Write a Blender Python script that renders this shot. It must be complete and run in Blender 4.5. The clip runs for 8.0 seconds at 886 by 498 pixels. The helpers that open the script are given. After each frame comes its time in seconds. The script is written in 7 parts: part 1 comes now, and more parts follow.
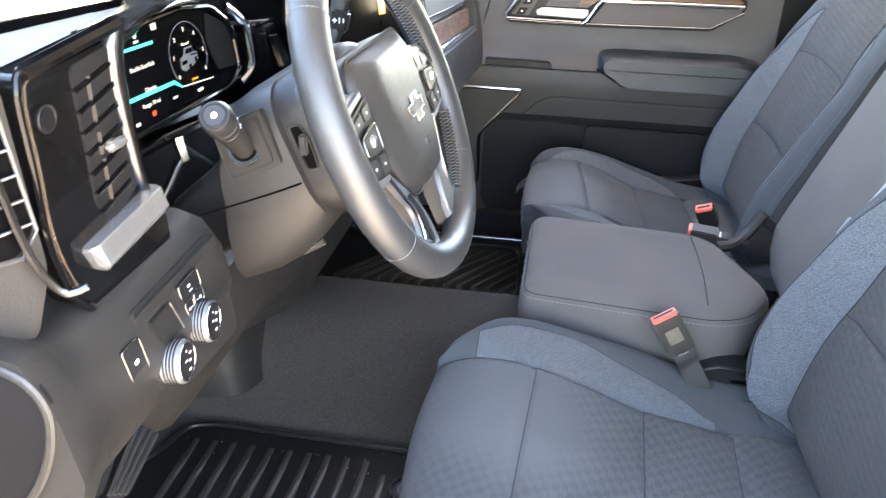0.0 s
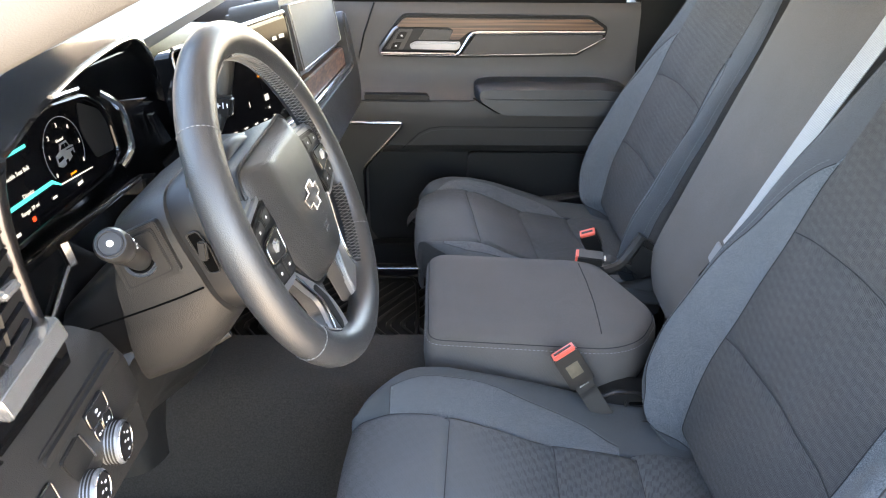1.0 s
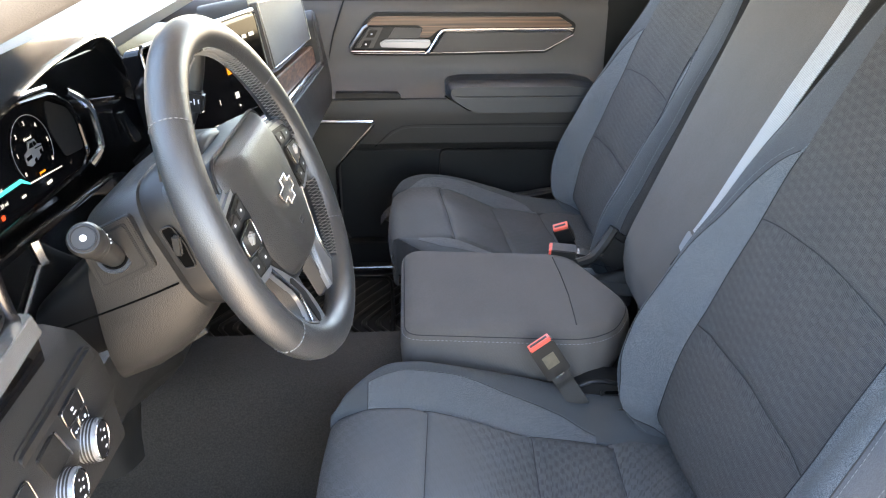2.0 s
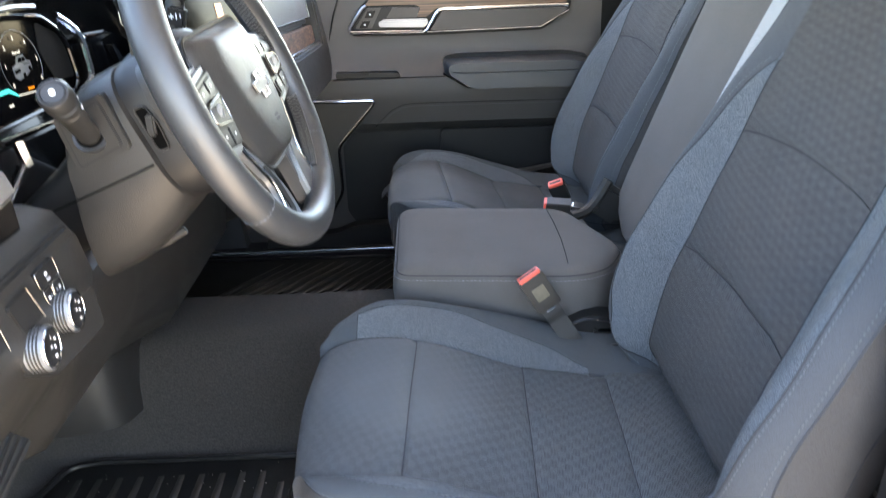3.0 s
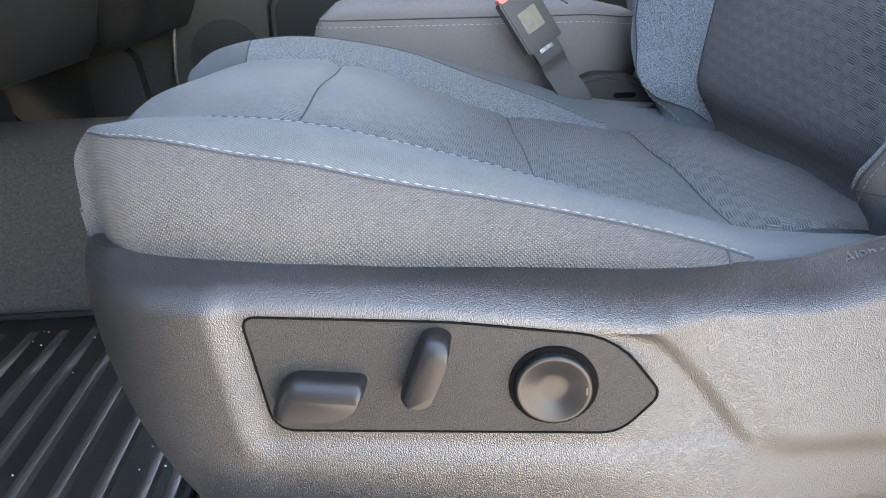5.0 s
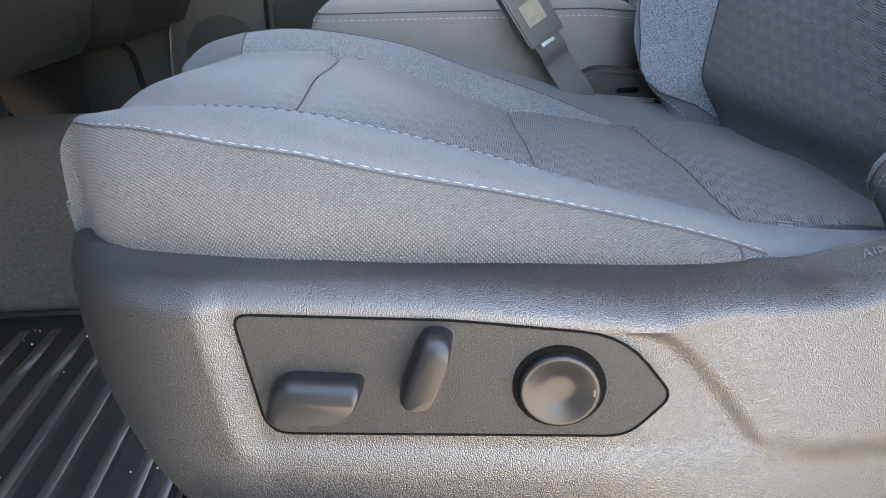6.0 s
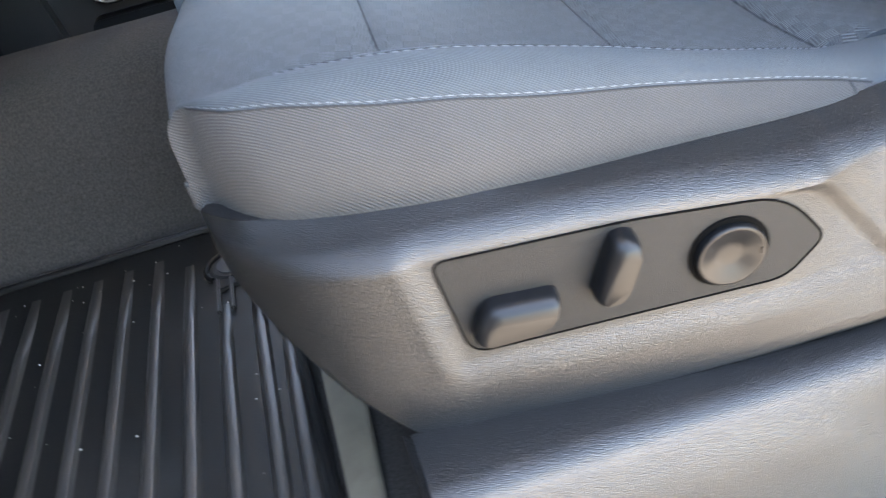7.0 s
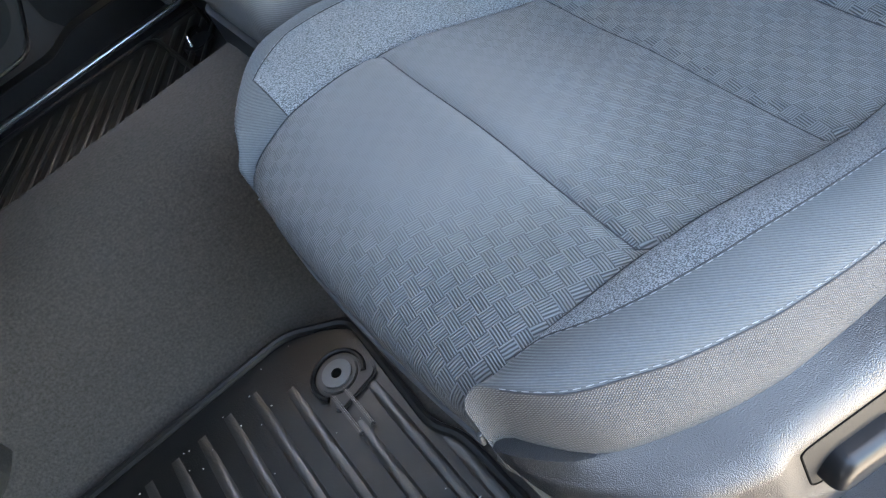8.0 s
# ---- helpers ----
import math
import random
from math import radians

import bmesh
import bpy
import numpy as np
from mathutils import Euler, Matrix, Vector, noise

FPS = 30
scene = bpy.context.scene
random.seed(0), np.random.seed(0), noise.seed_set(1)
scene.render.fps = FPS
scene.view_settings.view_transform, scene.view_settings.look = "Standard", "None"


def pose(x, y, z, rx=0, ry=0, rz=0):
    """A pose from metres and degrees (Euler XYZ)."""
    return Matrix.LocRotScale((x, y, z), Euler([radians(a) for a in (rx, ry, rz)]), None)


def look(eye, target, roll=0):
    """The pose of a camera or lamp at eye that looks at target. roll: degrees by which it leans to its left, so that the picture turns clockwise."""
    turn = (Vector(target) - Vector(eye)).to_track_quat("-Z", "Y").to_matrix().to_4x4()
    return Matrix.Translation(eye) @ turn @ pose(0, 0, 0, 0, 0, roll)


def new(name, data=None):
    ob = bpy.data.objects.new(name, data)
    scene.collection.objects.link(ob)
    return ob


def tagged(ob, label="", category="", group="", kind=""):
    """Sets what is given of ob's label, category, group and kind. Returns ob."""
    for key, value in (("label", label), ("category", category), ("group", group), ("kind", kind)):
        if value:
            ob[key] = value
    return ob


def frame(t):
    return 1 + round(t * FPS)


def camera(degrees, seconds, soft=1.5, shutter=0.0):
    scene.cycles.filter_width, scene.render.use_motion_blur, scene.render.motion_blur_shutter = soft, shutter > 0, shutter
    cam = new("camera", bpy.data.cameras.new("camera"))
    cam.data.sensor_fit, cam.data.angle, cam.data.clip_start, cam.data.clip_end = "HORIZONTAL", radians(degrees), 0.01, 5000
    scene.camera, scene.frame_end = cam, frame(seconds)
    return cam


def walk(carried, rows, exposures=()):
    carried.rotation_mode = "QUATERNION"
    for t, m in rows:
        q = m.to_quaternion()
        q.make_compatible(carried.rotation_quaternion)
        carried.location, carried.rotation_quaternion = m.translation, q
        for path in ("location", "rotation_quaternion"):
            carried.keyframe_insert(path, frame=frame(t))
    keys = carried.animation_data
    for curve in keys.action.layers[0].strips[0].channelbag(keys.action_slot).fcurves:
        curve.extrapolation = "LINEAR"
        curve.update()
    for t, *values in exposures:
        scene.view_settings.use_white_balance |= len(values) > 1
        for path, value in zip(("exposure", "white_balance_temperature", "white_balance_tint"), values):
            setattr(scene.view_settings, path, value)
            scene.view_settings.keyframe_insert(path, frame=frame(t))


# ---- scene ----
cam = camera(61.3, 8.0, soft=1.1, shutter=0.22)
PATH = [
    (0.00, pose(0.0241, -0.4749, 0.9519, 63.17, -1.55, 9.03)),
    (0.50, pose(0.0114, -0.4489, 1.0100, 63.18, -0.86, 2.36)),
    (1.00, pose(0.0037, -0.4557, 1.0370, 63.39, -0.50, -1.05)),
    (1.50, pose(0.0016, -0.4606, 1.0387, 63.21, -0.53, -2.72)),
    (1.70, pose(0.0005, -0.4618, 1.0344, 63.34, -0.48, -3.27)),
    (2.80, pose(0.0218, -0.5138, 0.9712, 65.21, 0.81, -2.82)),
    (3.00, pose(0.0490, -0.5432, 0.8887, 66.17, 1.43, -2.40)),
    (3.20, pose(0.0632, -0.5705, 0.8017, 66.86, 1.12, -2.64)),
    (3.50, pose(0.1012, -0.5464, 0.6454, 67.79, 2.60, -2.29)),
    (4.00, pose(0.1044, -0.4557, 0.5101, 68.30, 2.86, -3.24)),
    (4.50, pose(0.0807, -0.3541, 0.4323, 68.60, 1.85, -4.44)),
    (4.70, pose(0.0733, -0.3236, 0.4165, 68.40, 1.64, -4.80)),
    (6.00, pose(0.0724, -0.2926, 0.3998, 68.36, 1.31, -5.04)),
    (6.50, pose(0.0748, -0.2962, 0.3967, 65.34, 2.56, -6.27)),
    (7.00, pose(-0.0374, -0.2665, 0.4638, 53.59, 10.62, -16.51)),
    (7.20, pose(-0.0941, -0.2214, 0.5197, 48.89, 14.14, -21.92)),
    (7.50, pose(-0.1296, -0.1174, 0.6140, 42.45, 18.14, -29.81)),
    (8.00, pose(-0.1362, -0.0702, 0.6398, 39.17, 19.41, -37.65)),
]
EXPOSURES = [(0.0, 5.43, 7910, 13.0), (0.5, 5.1, 8060, 13.0), (1.0, 4.93, 8130, 13.0), (1.7, 4.9, 8130, 13.0), (3.0, 4.87, 7800, 12.0), (3.5, 5.37, 7900, 12.0), (4.0, 5.5, 7950, 12.0), (4.5, 5.48, 7800, 12.0), (6.0, 5.39, 7900, 12.0), (6.5, 5.36, 7900, 12.0), (7.2, 5.33, 7700, 10.0), (8.0, 5.55, 7650, 8.0)]
walk(cam, PATH, EXPOSURES)

# ---- light: clear sky, sun ahead of the truck, bright concrete outside ----
SUN_EL, SUN_AZ = 58.0, 12.0
world = bpy.data.worlds.new("sky")
scene.world = world
world.use_nodes = True
wn = world.node_tree
sky = wn.nodes.new("ShaderNodeTexSky")
sky.sky_type = "NISHITA"
sky.sun_disc = False
sky.sun_elevation = radians(SUN_EL)
sky.sun_rotation = radians(90 - SUN_AZ)
wn.links.new(sky.outputs[0], wn.nodes["Background"].inputs[0])
wn.nodes["Background"].inputs[1].default_value = 0.15
sun_data = bpy.data.lights.new("sun", "SUN")
sun_data.energy, sun_data.angle, sun_data.color = 4.2, radians(0.5), (1.0, 0.89, 0.74)
sun = new("sun", sun_data)
_d = Vector((math.cos(radians(SUN_EL)) * math.cos(radians(SUN_AZ)), math.cos(radians(SUN_EL)) * math.sin(radians(SUN_AZ)), math.sin(radians(SUN_EL))))
sun.matrix_world = look(_d * 20, (0, 0, 0))


# ---- materials ----
def material(name, color, rough=0.5, metal=0.0, var=0.15, scale=30.0, bump=0.0, bump_scale=900.0, spec=0.5, coat=0.0, stain=0.0, grain=0.0):
    m = bpy.data.materials.new(name)
    m.use_nodes = True
    nt = m.node_tree
    n, l = nt.nodes, nt.links
    b = n["Principled BSDF"]
    b.inputs["Roughness"].default_value = rough
    b.inputs["Metallic"].default_value = metal
    b.inputs["Specular IOR Level"].default_value = spec
    b.inputs["Coat Weight"].default_value = coat
    co = n.new("ShaderNodeTexCoord")
    t1 = n.new("ShaderNodeTexNoise")
    t1.inputs["Scale"].default_value = scale
    t1.inputs["Detail"].default_value = 5
    l.new(co.outputs["Object"], t1.inputs["Vector"])
    mix = n.new("ShaderNodeMix")
    mix.data_type = "RGBA"
    mix.inputs[6].default_value = (*[c * (1 - var) for c in color], 1)
    mix.inputs[7].default_value = (*[min(1, c * (1 + var)) for c in color], 1)
    l.new(t1.outputs[0], mix.inputs[0])
    last = mix.outputs[2]
    if stain:
        t3 = n.new("ShaderNodeTexNoise")
        t3.inputs["Scale"].default_value = 9.0
        t3.inputs["Detail"].default_value = 8
        l.new(co.outputs["Object"], t3.inputs["Vector"])
        ramp = n.new("ShaderNodeValToRGB")
        ramp.color_ramp.elements[0].position, ramp.color_ramp.elements[1].position = 0.52, 0.75
        l.new(t3.outputs[0], ramp.inputs[0])
        m2 = n.new("ShaderNodeMix")
        m2.data_type = "RGBA"
        m2.inputs[7].default_value = (*[min(1, c * 1.6 + stain) for c in color], 1)
        l.new(ramp.outputs[0], m2.inputs[0])
        l.new(last, m2.inputs[6])
        last = m2.outputs[2]
    l.new(last, b.inputs["Base Color"])
    rr = n.new("ShaderNodeMapRange")
    rr.inputs[3].default_value, rr.inputs[4].default_value = max(0.02, rough - 0.06), min(1, rough + 0.06)
    l.new(t1.outputs[0], rr.inputs[0])
    l.new(rr.outputs[0], b.inputs["Roughness"])
    if grain:
        vo = n.new("ShaderNodeTexVoronoi")
        vo.feature = "F1"
        vo.inputs["Scale"].default_value = bump_scale
        l.new(co.outputs["Object"], vo.inputs["Vector"])
        bp = n.new("ShaderNodeBump")
        bp.invert = True
        bp.inputs["Strength"].default_value = grain
        bp.inputs["Distance"].default_value = 0.0006
        l.new(vo.outputs["Distance"], bp.inputs["Height"])
        l.new(bp.outputs[0], b.inputs["Normal"])
    elif bump:
        t2 = n.new("ShaderNodeTexNoise")
        t2.inputs["Scale"].default_value = bump_scale
        t2.inputs["Detail"].default_value = 3
        l.new(co.outputs["Object"], t2.inputs["Vector"])
        bp = n.new("ShaderNodeBump")
        bp.inputs["Strength"].default_value = bump
        bp.inputs["Distance"].default_value = 0.0006
        l.new(t2.outputs[0], bp.inputs["Height"])
        l.new(bp.outputs[0], b.inputs["Normal"])
    return m


def fabric(name, color, light, pitch, kind="twill", bump=0.5, rough=0.9, upright=False):
    """Woven cloth; kind: twill (fine diagonal), heather (speckled), basket (blocks of crossed stripes)."""
    m = bpy.data.materials.new(name)
    m.use_nodes = True
    nt = m.node_tree
    n, l = nt.nodes, nt.links
    b = n["Principled BSDF"]
    b.inputs["Roughness"].default_value = rough
    b.inputs["Specular IOR Level"].default_value = 0.14
    b.inputs["Sheen Weight"].default_value = 0.03
    b.inputs["Sheen Roughness"].default_value = 0.5
    co = n.new("ShaderNodeTexCoord")
    cloud = n.new("ShaderNodeTexNoise")
    cloud.inputs["Scale"].default_value = 14
    cloud.inputs["Detail"].default_value = 4
    l.new(co.outputs["Object"], cloud.inputs["Vector"])

    where = co.outputs["Object"]
    if upright:
        sp = n.new("ShaderNodeSeparateXYZ")
        cb = n.new("ShaderNodeCombineXYZ")
        l.new(where, sp.inputs[0])
        for i_, k_ in ((2, 0), (1, 1), (0, 2)):
            l.new(sp.outputs[i_], cb.inputs[k_])
        where = cb.outputs[0]

    def wave(direction, scale, rot):
        mp = n.new("ShaderNodeMapping")
        mp.inputs["Rotation"].default_value = rot
        l.new(where, mp.inputs["Vector"])
        w = n.new("ShaderNodeTexWave")
        w.bands_direction = direction
        w.inputs["Scale"].default_value = scale
        w.inputs["Distortion"].default_value = 0.4
        w.inputs["Detail"].default_value = 1
        l.new(mp.outputs[0], w.inputs["Vector"])
        return w.outputs[1]

    k = 2 * math.pi / pitch / 20
    shade = None
    if kind == "heather":
        t = n.new("ShaderNodeTexNoise")
        t.inputs["Scale"].default_value = 1 / pitch
        t.inputs["Detail"].default_value = 2
        l.new(co.outputs["Object"], t.inputs["Vector"])
        rp = n.new("ShaderNodeValToRGB")
        rp.color_ramp.elements[0].position, rp.color_ramp.elements[1].position = 0.42, 0.62
        l.new(t.outputs[0], rp.inputs[0])
        h = rp.outputs[0]
    elif kind == "basket":
        a = wave("X", k, (0, 0, 0.20))
        c = wave("Y", k, (0, 0, 0.35))
        ch = n.new("ShaderNodeTexChecker")
        ch.inputs["Scale"].default_value = 1 / (pitch * 5.2)
        mp = n.new("ShaderNodeMapping")
        mp.inputs["Rotation"].default_value = (0.0, 0.0, 0.28)
        mp.inputs["Location"].default_value = (0.003, 0.002, 0.5021)
        mp.inputs["Scale"].default_value = (1.0, 0.80, 0.0)
        l.new(where, mp.inputs["Vector"])
        l.new(mp.outputs[0], ch.inputs["Vector"])
        mx = n.new("ShaderNodeMix")
        mx.data_type = "FLOAT"
        l.new(ch.outputs[1], mx.inputs[0])
        l.new(a, mx.inputs[2])
        l.new(c, mx.inputs[3])
        h = mx.outputs[0]
        # sheen painted into the colour: blocks whose yarns run across the light are darker
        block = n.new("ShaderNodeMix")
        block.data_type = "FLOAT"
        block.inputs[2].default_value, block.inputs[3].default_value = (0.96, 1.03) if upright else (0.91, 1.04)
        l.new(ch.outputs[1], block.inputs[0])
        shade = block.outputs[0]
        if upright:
            # soft level bands painted into the colour where weave rows catch the light
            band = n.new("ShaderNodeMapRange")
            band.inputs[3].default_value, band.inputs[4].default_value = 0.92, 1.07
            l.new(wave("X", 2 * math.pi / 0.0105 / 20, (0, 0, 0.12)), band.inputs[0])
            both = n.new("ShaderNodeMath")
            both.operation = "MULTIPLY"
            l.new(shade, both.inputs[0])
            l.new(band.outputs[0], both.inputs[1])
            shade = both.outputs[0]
        if not upright:
            # the embossed weave fades to plain cloth towards the middle front of each cushion
            far = None
            for cx, cy in ((0.010, 0.330), (0.070, 1.128)):
                vm = n.new("ShaderNodeVectorMath")
                vm.operation = "SUBTRACT"
                vm.inputs[1].default_value = (cx, cy, 0)
                l.new(where, vm.inputs[0])
                flat = n.new("ShaderNodeVectorMath")
                flat.operation = "MULTIPLY"
                flat.inputs[1].default_value = (1.0, 0.85, 0)
                l.new(vm.outputs[0], flat.inputs[0])
                ln = n.new("ShaderNodeVectorMath")
                ln.operation = "LENGTH"
                l.new(flat.outputs[0], ln.inputs[0])
                if far is None:
                    far = ln.outputs["Value"]
                else:
                    mn = n.new("ShaderNodeMath")
                    mn.operation = "MINIMUM"
                    l.new(far, mn.inputs[0])
                    l.new(ln.outputs["Value"], mn.inputs[1])
                    far = mn.outputs[0]
            mr = n.new("ShaderNodeMapRange")
            mr.interpolation_type = "SMOOTHSTEP"
            mr.inputs[1].default_value, mr.inputs[2].default_value = 0.06, 0.17
            mr.inputs[3].default_value, mr.inputs[4].default_value = 0.12, 1.0
            l.new(far, mr.inputs[0])
            fade = n.new("ShaderNodeMix")
            fade.data_type = "FLOAT"
            fade.inputs[2].default_value = 0.64
            l.new(mr.outputs[0], fade.inputs[0])
            l.new(h, fade.inputs[3])
            h = fade.outputs[0]
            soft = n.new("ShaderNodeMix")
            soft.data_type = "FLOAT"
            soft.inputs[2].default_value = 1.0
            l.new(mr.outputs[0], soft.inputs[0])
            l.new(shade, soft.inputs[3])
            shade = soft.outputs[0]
    elif kind == "cross":
        a = wave("DIAGONAL", k, (0, 0, 0))
        c = wave("DIAGONAL", k, (0, math.pi / 2, 0))
        mx = n.new("ShaderNodeMath")
        mx.operation = "MULTIPLY"
        l.new(a, mx.inputs[0])
        l.new(c, mx.inputs[1])
        h = mx.outputs[0]
    else:
        a = wave("DIAGONAL", k, (0, 0, 0))
        t = n.new("ShaderNodeTexNoise")
        t.inputs["Scale"].default_value = 0.6 / pitch
        l.new(co.outputs["Object"], t.inputs["Vector"])
        mx = n.new("ShaderNodeMix")
        mx.data_type = "FLOAT"
        mx.inputs[0].default_value = 0.45
        l.new(a, mx.inputs[2])
        l.new(t.outputs[0], mx.inputs[3])
        h = mx.outputs[0]
    mix = n.new("ShaderNodeMix")
    mix.data_type = "RGBA"
    mix.inputs[6].default_value = (*color, 1)
    mix.inputs[7].default_value = (*light, 1)
    l.new(h, mix.inputs[0])
    m2 = n.new("ShaderNodeMix")
    m2.data_type = "RGBA"
    m2.blend_type = "MULTIPLY"
    m2.inputs[0].default_value = 1.0
    rp2 = n.new("ShaderNodeValToRGB")
    rp2.color_ramp.elements[0].color, rp2.color_ramp.elements[1].color = (0.8, 0.8, 0.8, 1), (1, 1, 1, 1)
    l.new(cloud.outputs[0], rp2.inputs[0])
    l.new(mix.outputs[2], m2.inputs[6])
    l.new(rp2.outputs[0], m2.inputs[7])
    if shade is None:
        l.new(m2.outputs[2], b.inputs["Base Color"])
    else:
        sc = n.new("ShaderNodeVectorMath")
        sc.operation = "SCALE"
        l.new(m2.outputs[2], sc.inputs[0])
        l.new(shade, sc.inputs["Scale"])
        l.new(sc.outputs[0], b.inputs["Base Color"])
    bp = n.new("ShaderNodeBump")
    bp.inputs["Strength"].default_value = bump
    bp.inputs["Distance"].default_value = 0.0008
    l.new(h, bp.inputs["Height"])
    l.new(bp.outputs[0], b.inputs["Normal"])
    return m


def glow(name, color, strength):
    m = bpy.data.materials.new(name)
    m.use_nodes = True
    b = m.node_tree.nodes["Principled BSDF"]
    b.inputs["Base Color"].default_value = (0, 0, 0, 1)
    b.inputs["Roughness"].default_value = 0.2
    b.inputs["Emission Color"].default_value = (*color, 1)
    b.inputs["Emission Strength"].default_value = strength
    return m


M_SMOOTH = fabric("side_cloth", (0.035, 0.0352, 0.036), (0.080, 0.080, 0.082), 0.0011, "cross", 0.8)
M_BOLSTER = fabric("bolster_cloth", (0.030, 0.034, 0.037), (0.066, 0.074, 0.080), 0.0011, "twill", 0.6)
M_SIDEBACK = fabric("backrest_side_cloth", (0.037, 0.037, 0.038), (0.064, 0.064, 0.065), 0.0007, "heather", 0.35)
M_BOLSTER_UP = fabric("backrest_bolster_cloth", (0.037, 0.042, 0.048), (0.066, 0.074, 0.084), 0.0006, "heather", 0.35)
M_HEATHER = fabric("heather_cloth", (0.040, 0.046, 0.051), (0.150, 0.168, 0.183), 0.0009, "heather", 0.8)
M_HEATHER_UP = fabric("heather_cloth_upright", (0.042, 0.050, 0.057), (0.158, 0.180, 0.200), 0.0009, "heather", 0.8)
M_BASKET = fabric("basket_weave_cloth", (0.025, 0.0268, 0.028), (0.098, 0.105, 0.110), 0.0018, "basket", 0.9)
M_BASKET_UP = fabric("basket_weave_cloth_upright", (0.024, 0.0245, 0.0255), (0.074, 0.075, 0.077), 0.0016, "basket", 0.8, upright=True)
M_PLAINCLOTH = fabric("plain_cloth", (0.058, 0.055, 0.053), (0.105, 0.099, 0.094), 0.0012, "twill", 0.5)
# Dark tubes of this paint the shade inside the seam creases.
M_SEAM = material("painted_seam_shadow", (0.022, 0.023, 0.025), 0.9, spec=0.1)
M_THREAD = material("stitch_thread", (0.092, 0.099, 0.108), 0.8)
M_PIPING = material("piping", (0.03, 0.032, 0.036), 0.7)
M_PLASTIC = material("grained_plastic", (0.0150, 0.0143, 0.0136), 0.41, spec=0.34, var=0.08, scale=25, bump_scale=900, grain=0.4)
M_PLASTIC_BLUE = material("valance_plastic", (0.0088, 0.0091, 0.0098), 0.36, var=0.06, scale=18, bump_scale=1400, grain=0.66, spec=0.56)
M_SHELF = material("satin_shelf_paint", (0.40, 0.385, 0.37), 0.32, 0.35, var=0.04, scale=40)
# Darker than the side shield to paint in the shade behind its face.
M_COVER = material("recliner_cover_plastic", (0.0065, 0.0072, 0.0085), 0.36, spec=0.30, var=0.08, scale=40, bump_scale=900, grain=0.2)
M_PANEL = material("switch_panel_plastic", (0.009, 0.0088, 0.0086), 0.5, spec=0.2, var=0.5, scale=900, bump_scale=2600, grain=0.5)
M_STALK = material("stalk_plastic", (0.013, 0.0128, 0.0126), 0.38, var=0.08, scale=60, spec=0.4)
M_SWITCH = material("switch_plastic", (0.0055, 0.0056, 0.006), 0.34, spec=0.17, var=0.08, scale=80)
M_DASH = material("soft_dash_plastic", (0.0155, 0.0146, 0.0136), 0.40, spec=0.42, var=0.08, scale=20, bump_scale=950, grain=0.5)
M_PLATE = material("control_plate_plastic", (0.015, 0.0143, 0.0136), 0.5, spec=0.22, var=0.08, scale=20, bump_scale=950, grain=0.4)
M_ENDCAP = material("end_cap_plastic", (0.0075, 0.0075, 0.0078), 0.6, spec=0.06, var=0.1, scale=20, bump=0.3, bump_scale=800)
# Beige raised towards a sunlit look; the roof shades most of this top.
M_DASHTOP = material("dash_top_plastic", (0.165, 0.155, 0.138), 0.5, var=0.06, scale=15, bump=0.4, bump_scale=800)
M_DOOR = material("door_trim_plastic", (0.058, 0.0535, 0.0515), 0.43, spec=0.38, var=0.08, scale=20, bump_scale=950, grain=0.45)
M_DOORLOW = material("door_lower_plastic", (0.031, 0.0292, 0.0284), 0.44, var=0.08, scale=20, bump_scale=950, grain=0.45, spec=0.36)
M_DOORDARK = material("door_dark_plastic", (0.0105, 0.0103, 0.0103), 0.5, var=0.1, scale=20, bump=0.3, bump_scale=800, spec=0.18)
M_SPEAKER = material("speaker_panel_plastic", (0.026, 0.024, 0.022), 0.5, var=0.1, scale=20, bump=0.3, bump_scale=800, spec=0.3)
M_ARMREST = material("armrest_vinyl", (0.012, 0.0145, 0.0185), 0.34, var=0.06, scale=20, bump_scale=1000, grain=0.4, spec=0.42)
M_LEATHER = material("wheel_leather", (0.023, 0.024, 0.0255), 0.34, var=0.08, scale=40, bump_scale=1100, grain=0.35, spec=0.5)
M_AIRBAG = material("airbag_cover_vinyl", (0.021, 0.0208, 0.0205), 0.42, var=0.06, scale=30, bump_scale=800, grain=0.5, spec=0.4)
# Near-black painted in for the dark inside gaps, slots and wells.
M_VOID = material("deep_gap_black", (0.002, 0.002, 0.002), 0.8, spec=0.02)
M_HOOD = material("hood_plastic", (0.0045, 0.0045, 0.0047), 0.14, var=0.1, scale=20, spec=0.3)
M_GLOSS = material("gloss_black", (0.003, 0.003, 0.0033), 0.05, var=0.1, scale=6, spec=0.22)
M_BLACK = material("matte_black_plastic", (0.008, 0.008, 0.0085), 0.45, spec=0.3, var=0.15, scale=30, bump=0.2)
M_CHROME = material("satin_chrome", (0.62, 0.63, 0.65), 0.16, 1.0, var=0.03, scale=30)
M_DARKCHROME = material("dark_chrome", (0.16, 0.155, 0.15), 0.22, 0.9, var=0.05, scale=30)
M_SATIN = material("satin_silver", (0.27, 0.28, 0.295), 0.36, 0.75, var=0.04, scale=40)
M_BRONZE = material("bronze_edge", (0.30, 0.24, 0.18), 0.25, 0.9, var=0.04, scale=30)
M_RAIL = material("dark_rail_chrome", (0.075, 0.075, 0.08), 0.25, 1.0, var=0.03, scale=30)
M_SLAT = material("slat_plastic", (0.040, 0.039, 0.038), 0.35, var=0.05, scale=60)
M_LACE = material("lacing_cord", (0.085, 0.082, 0.078), 0.6, var=0.15, scale=200)
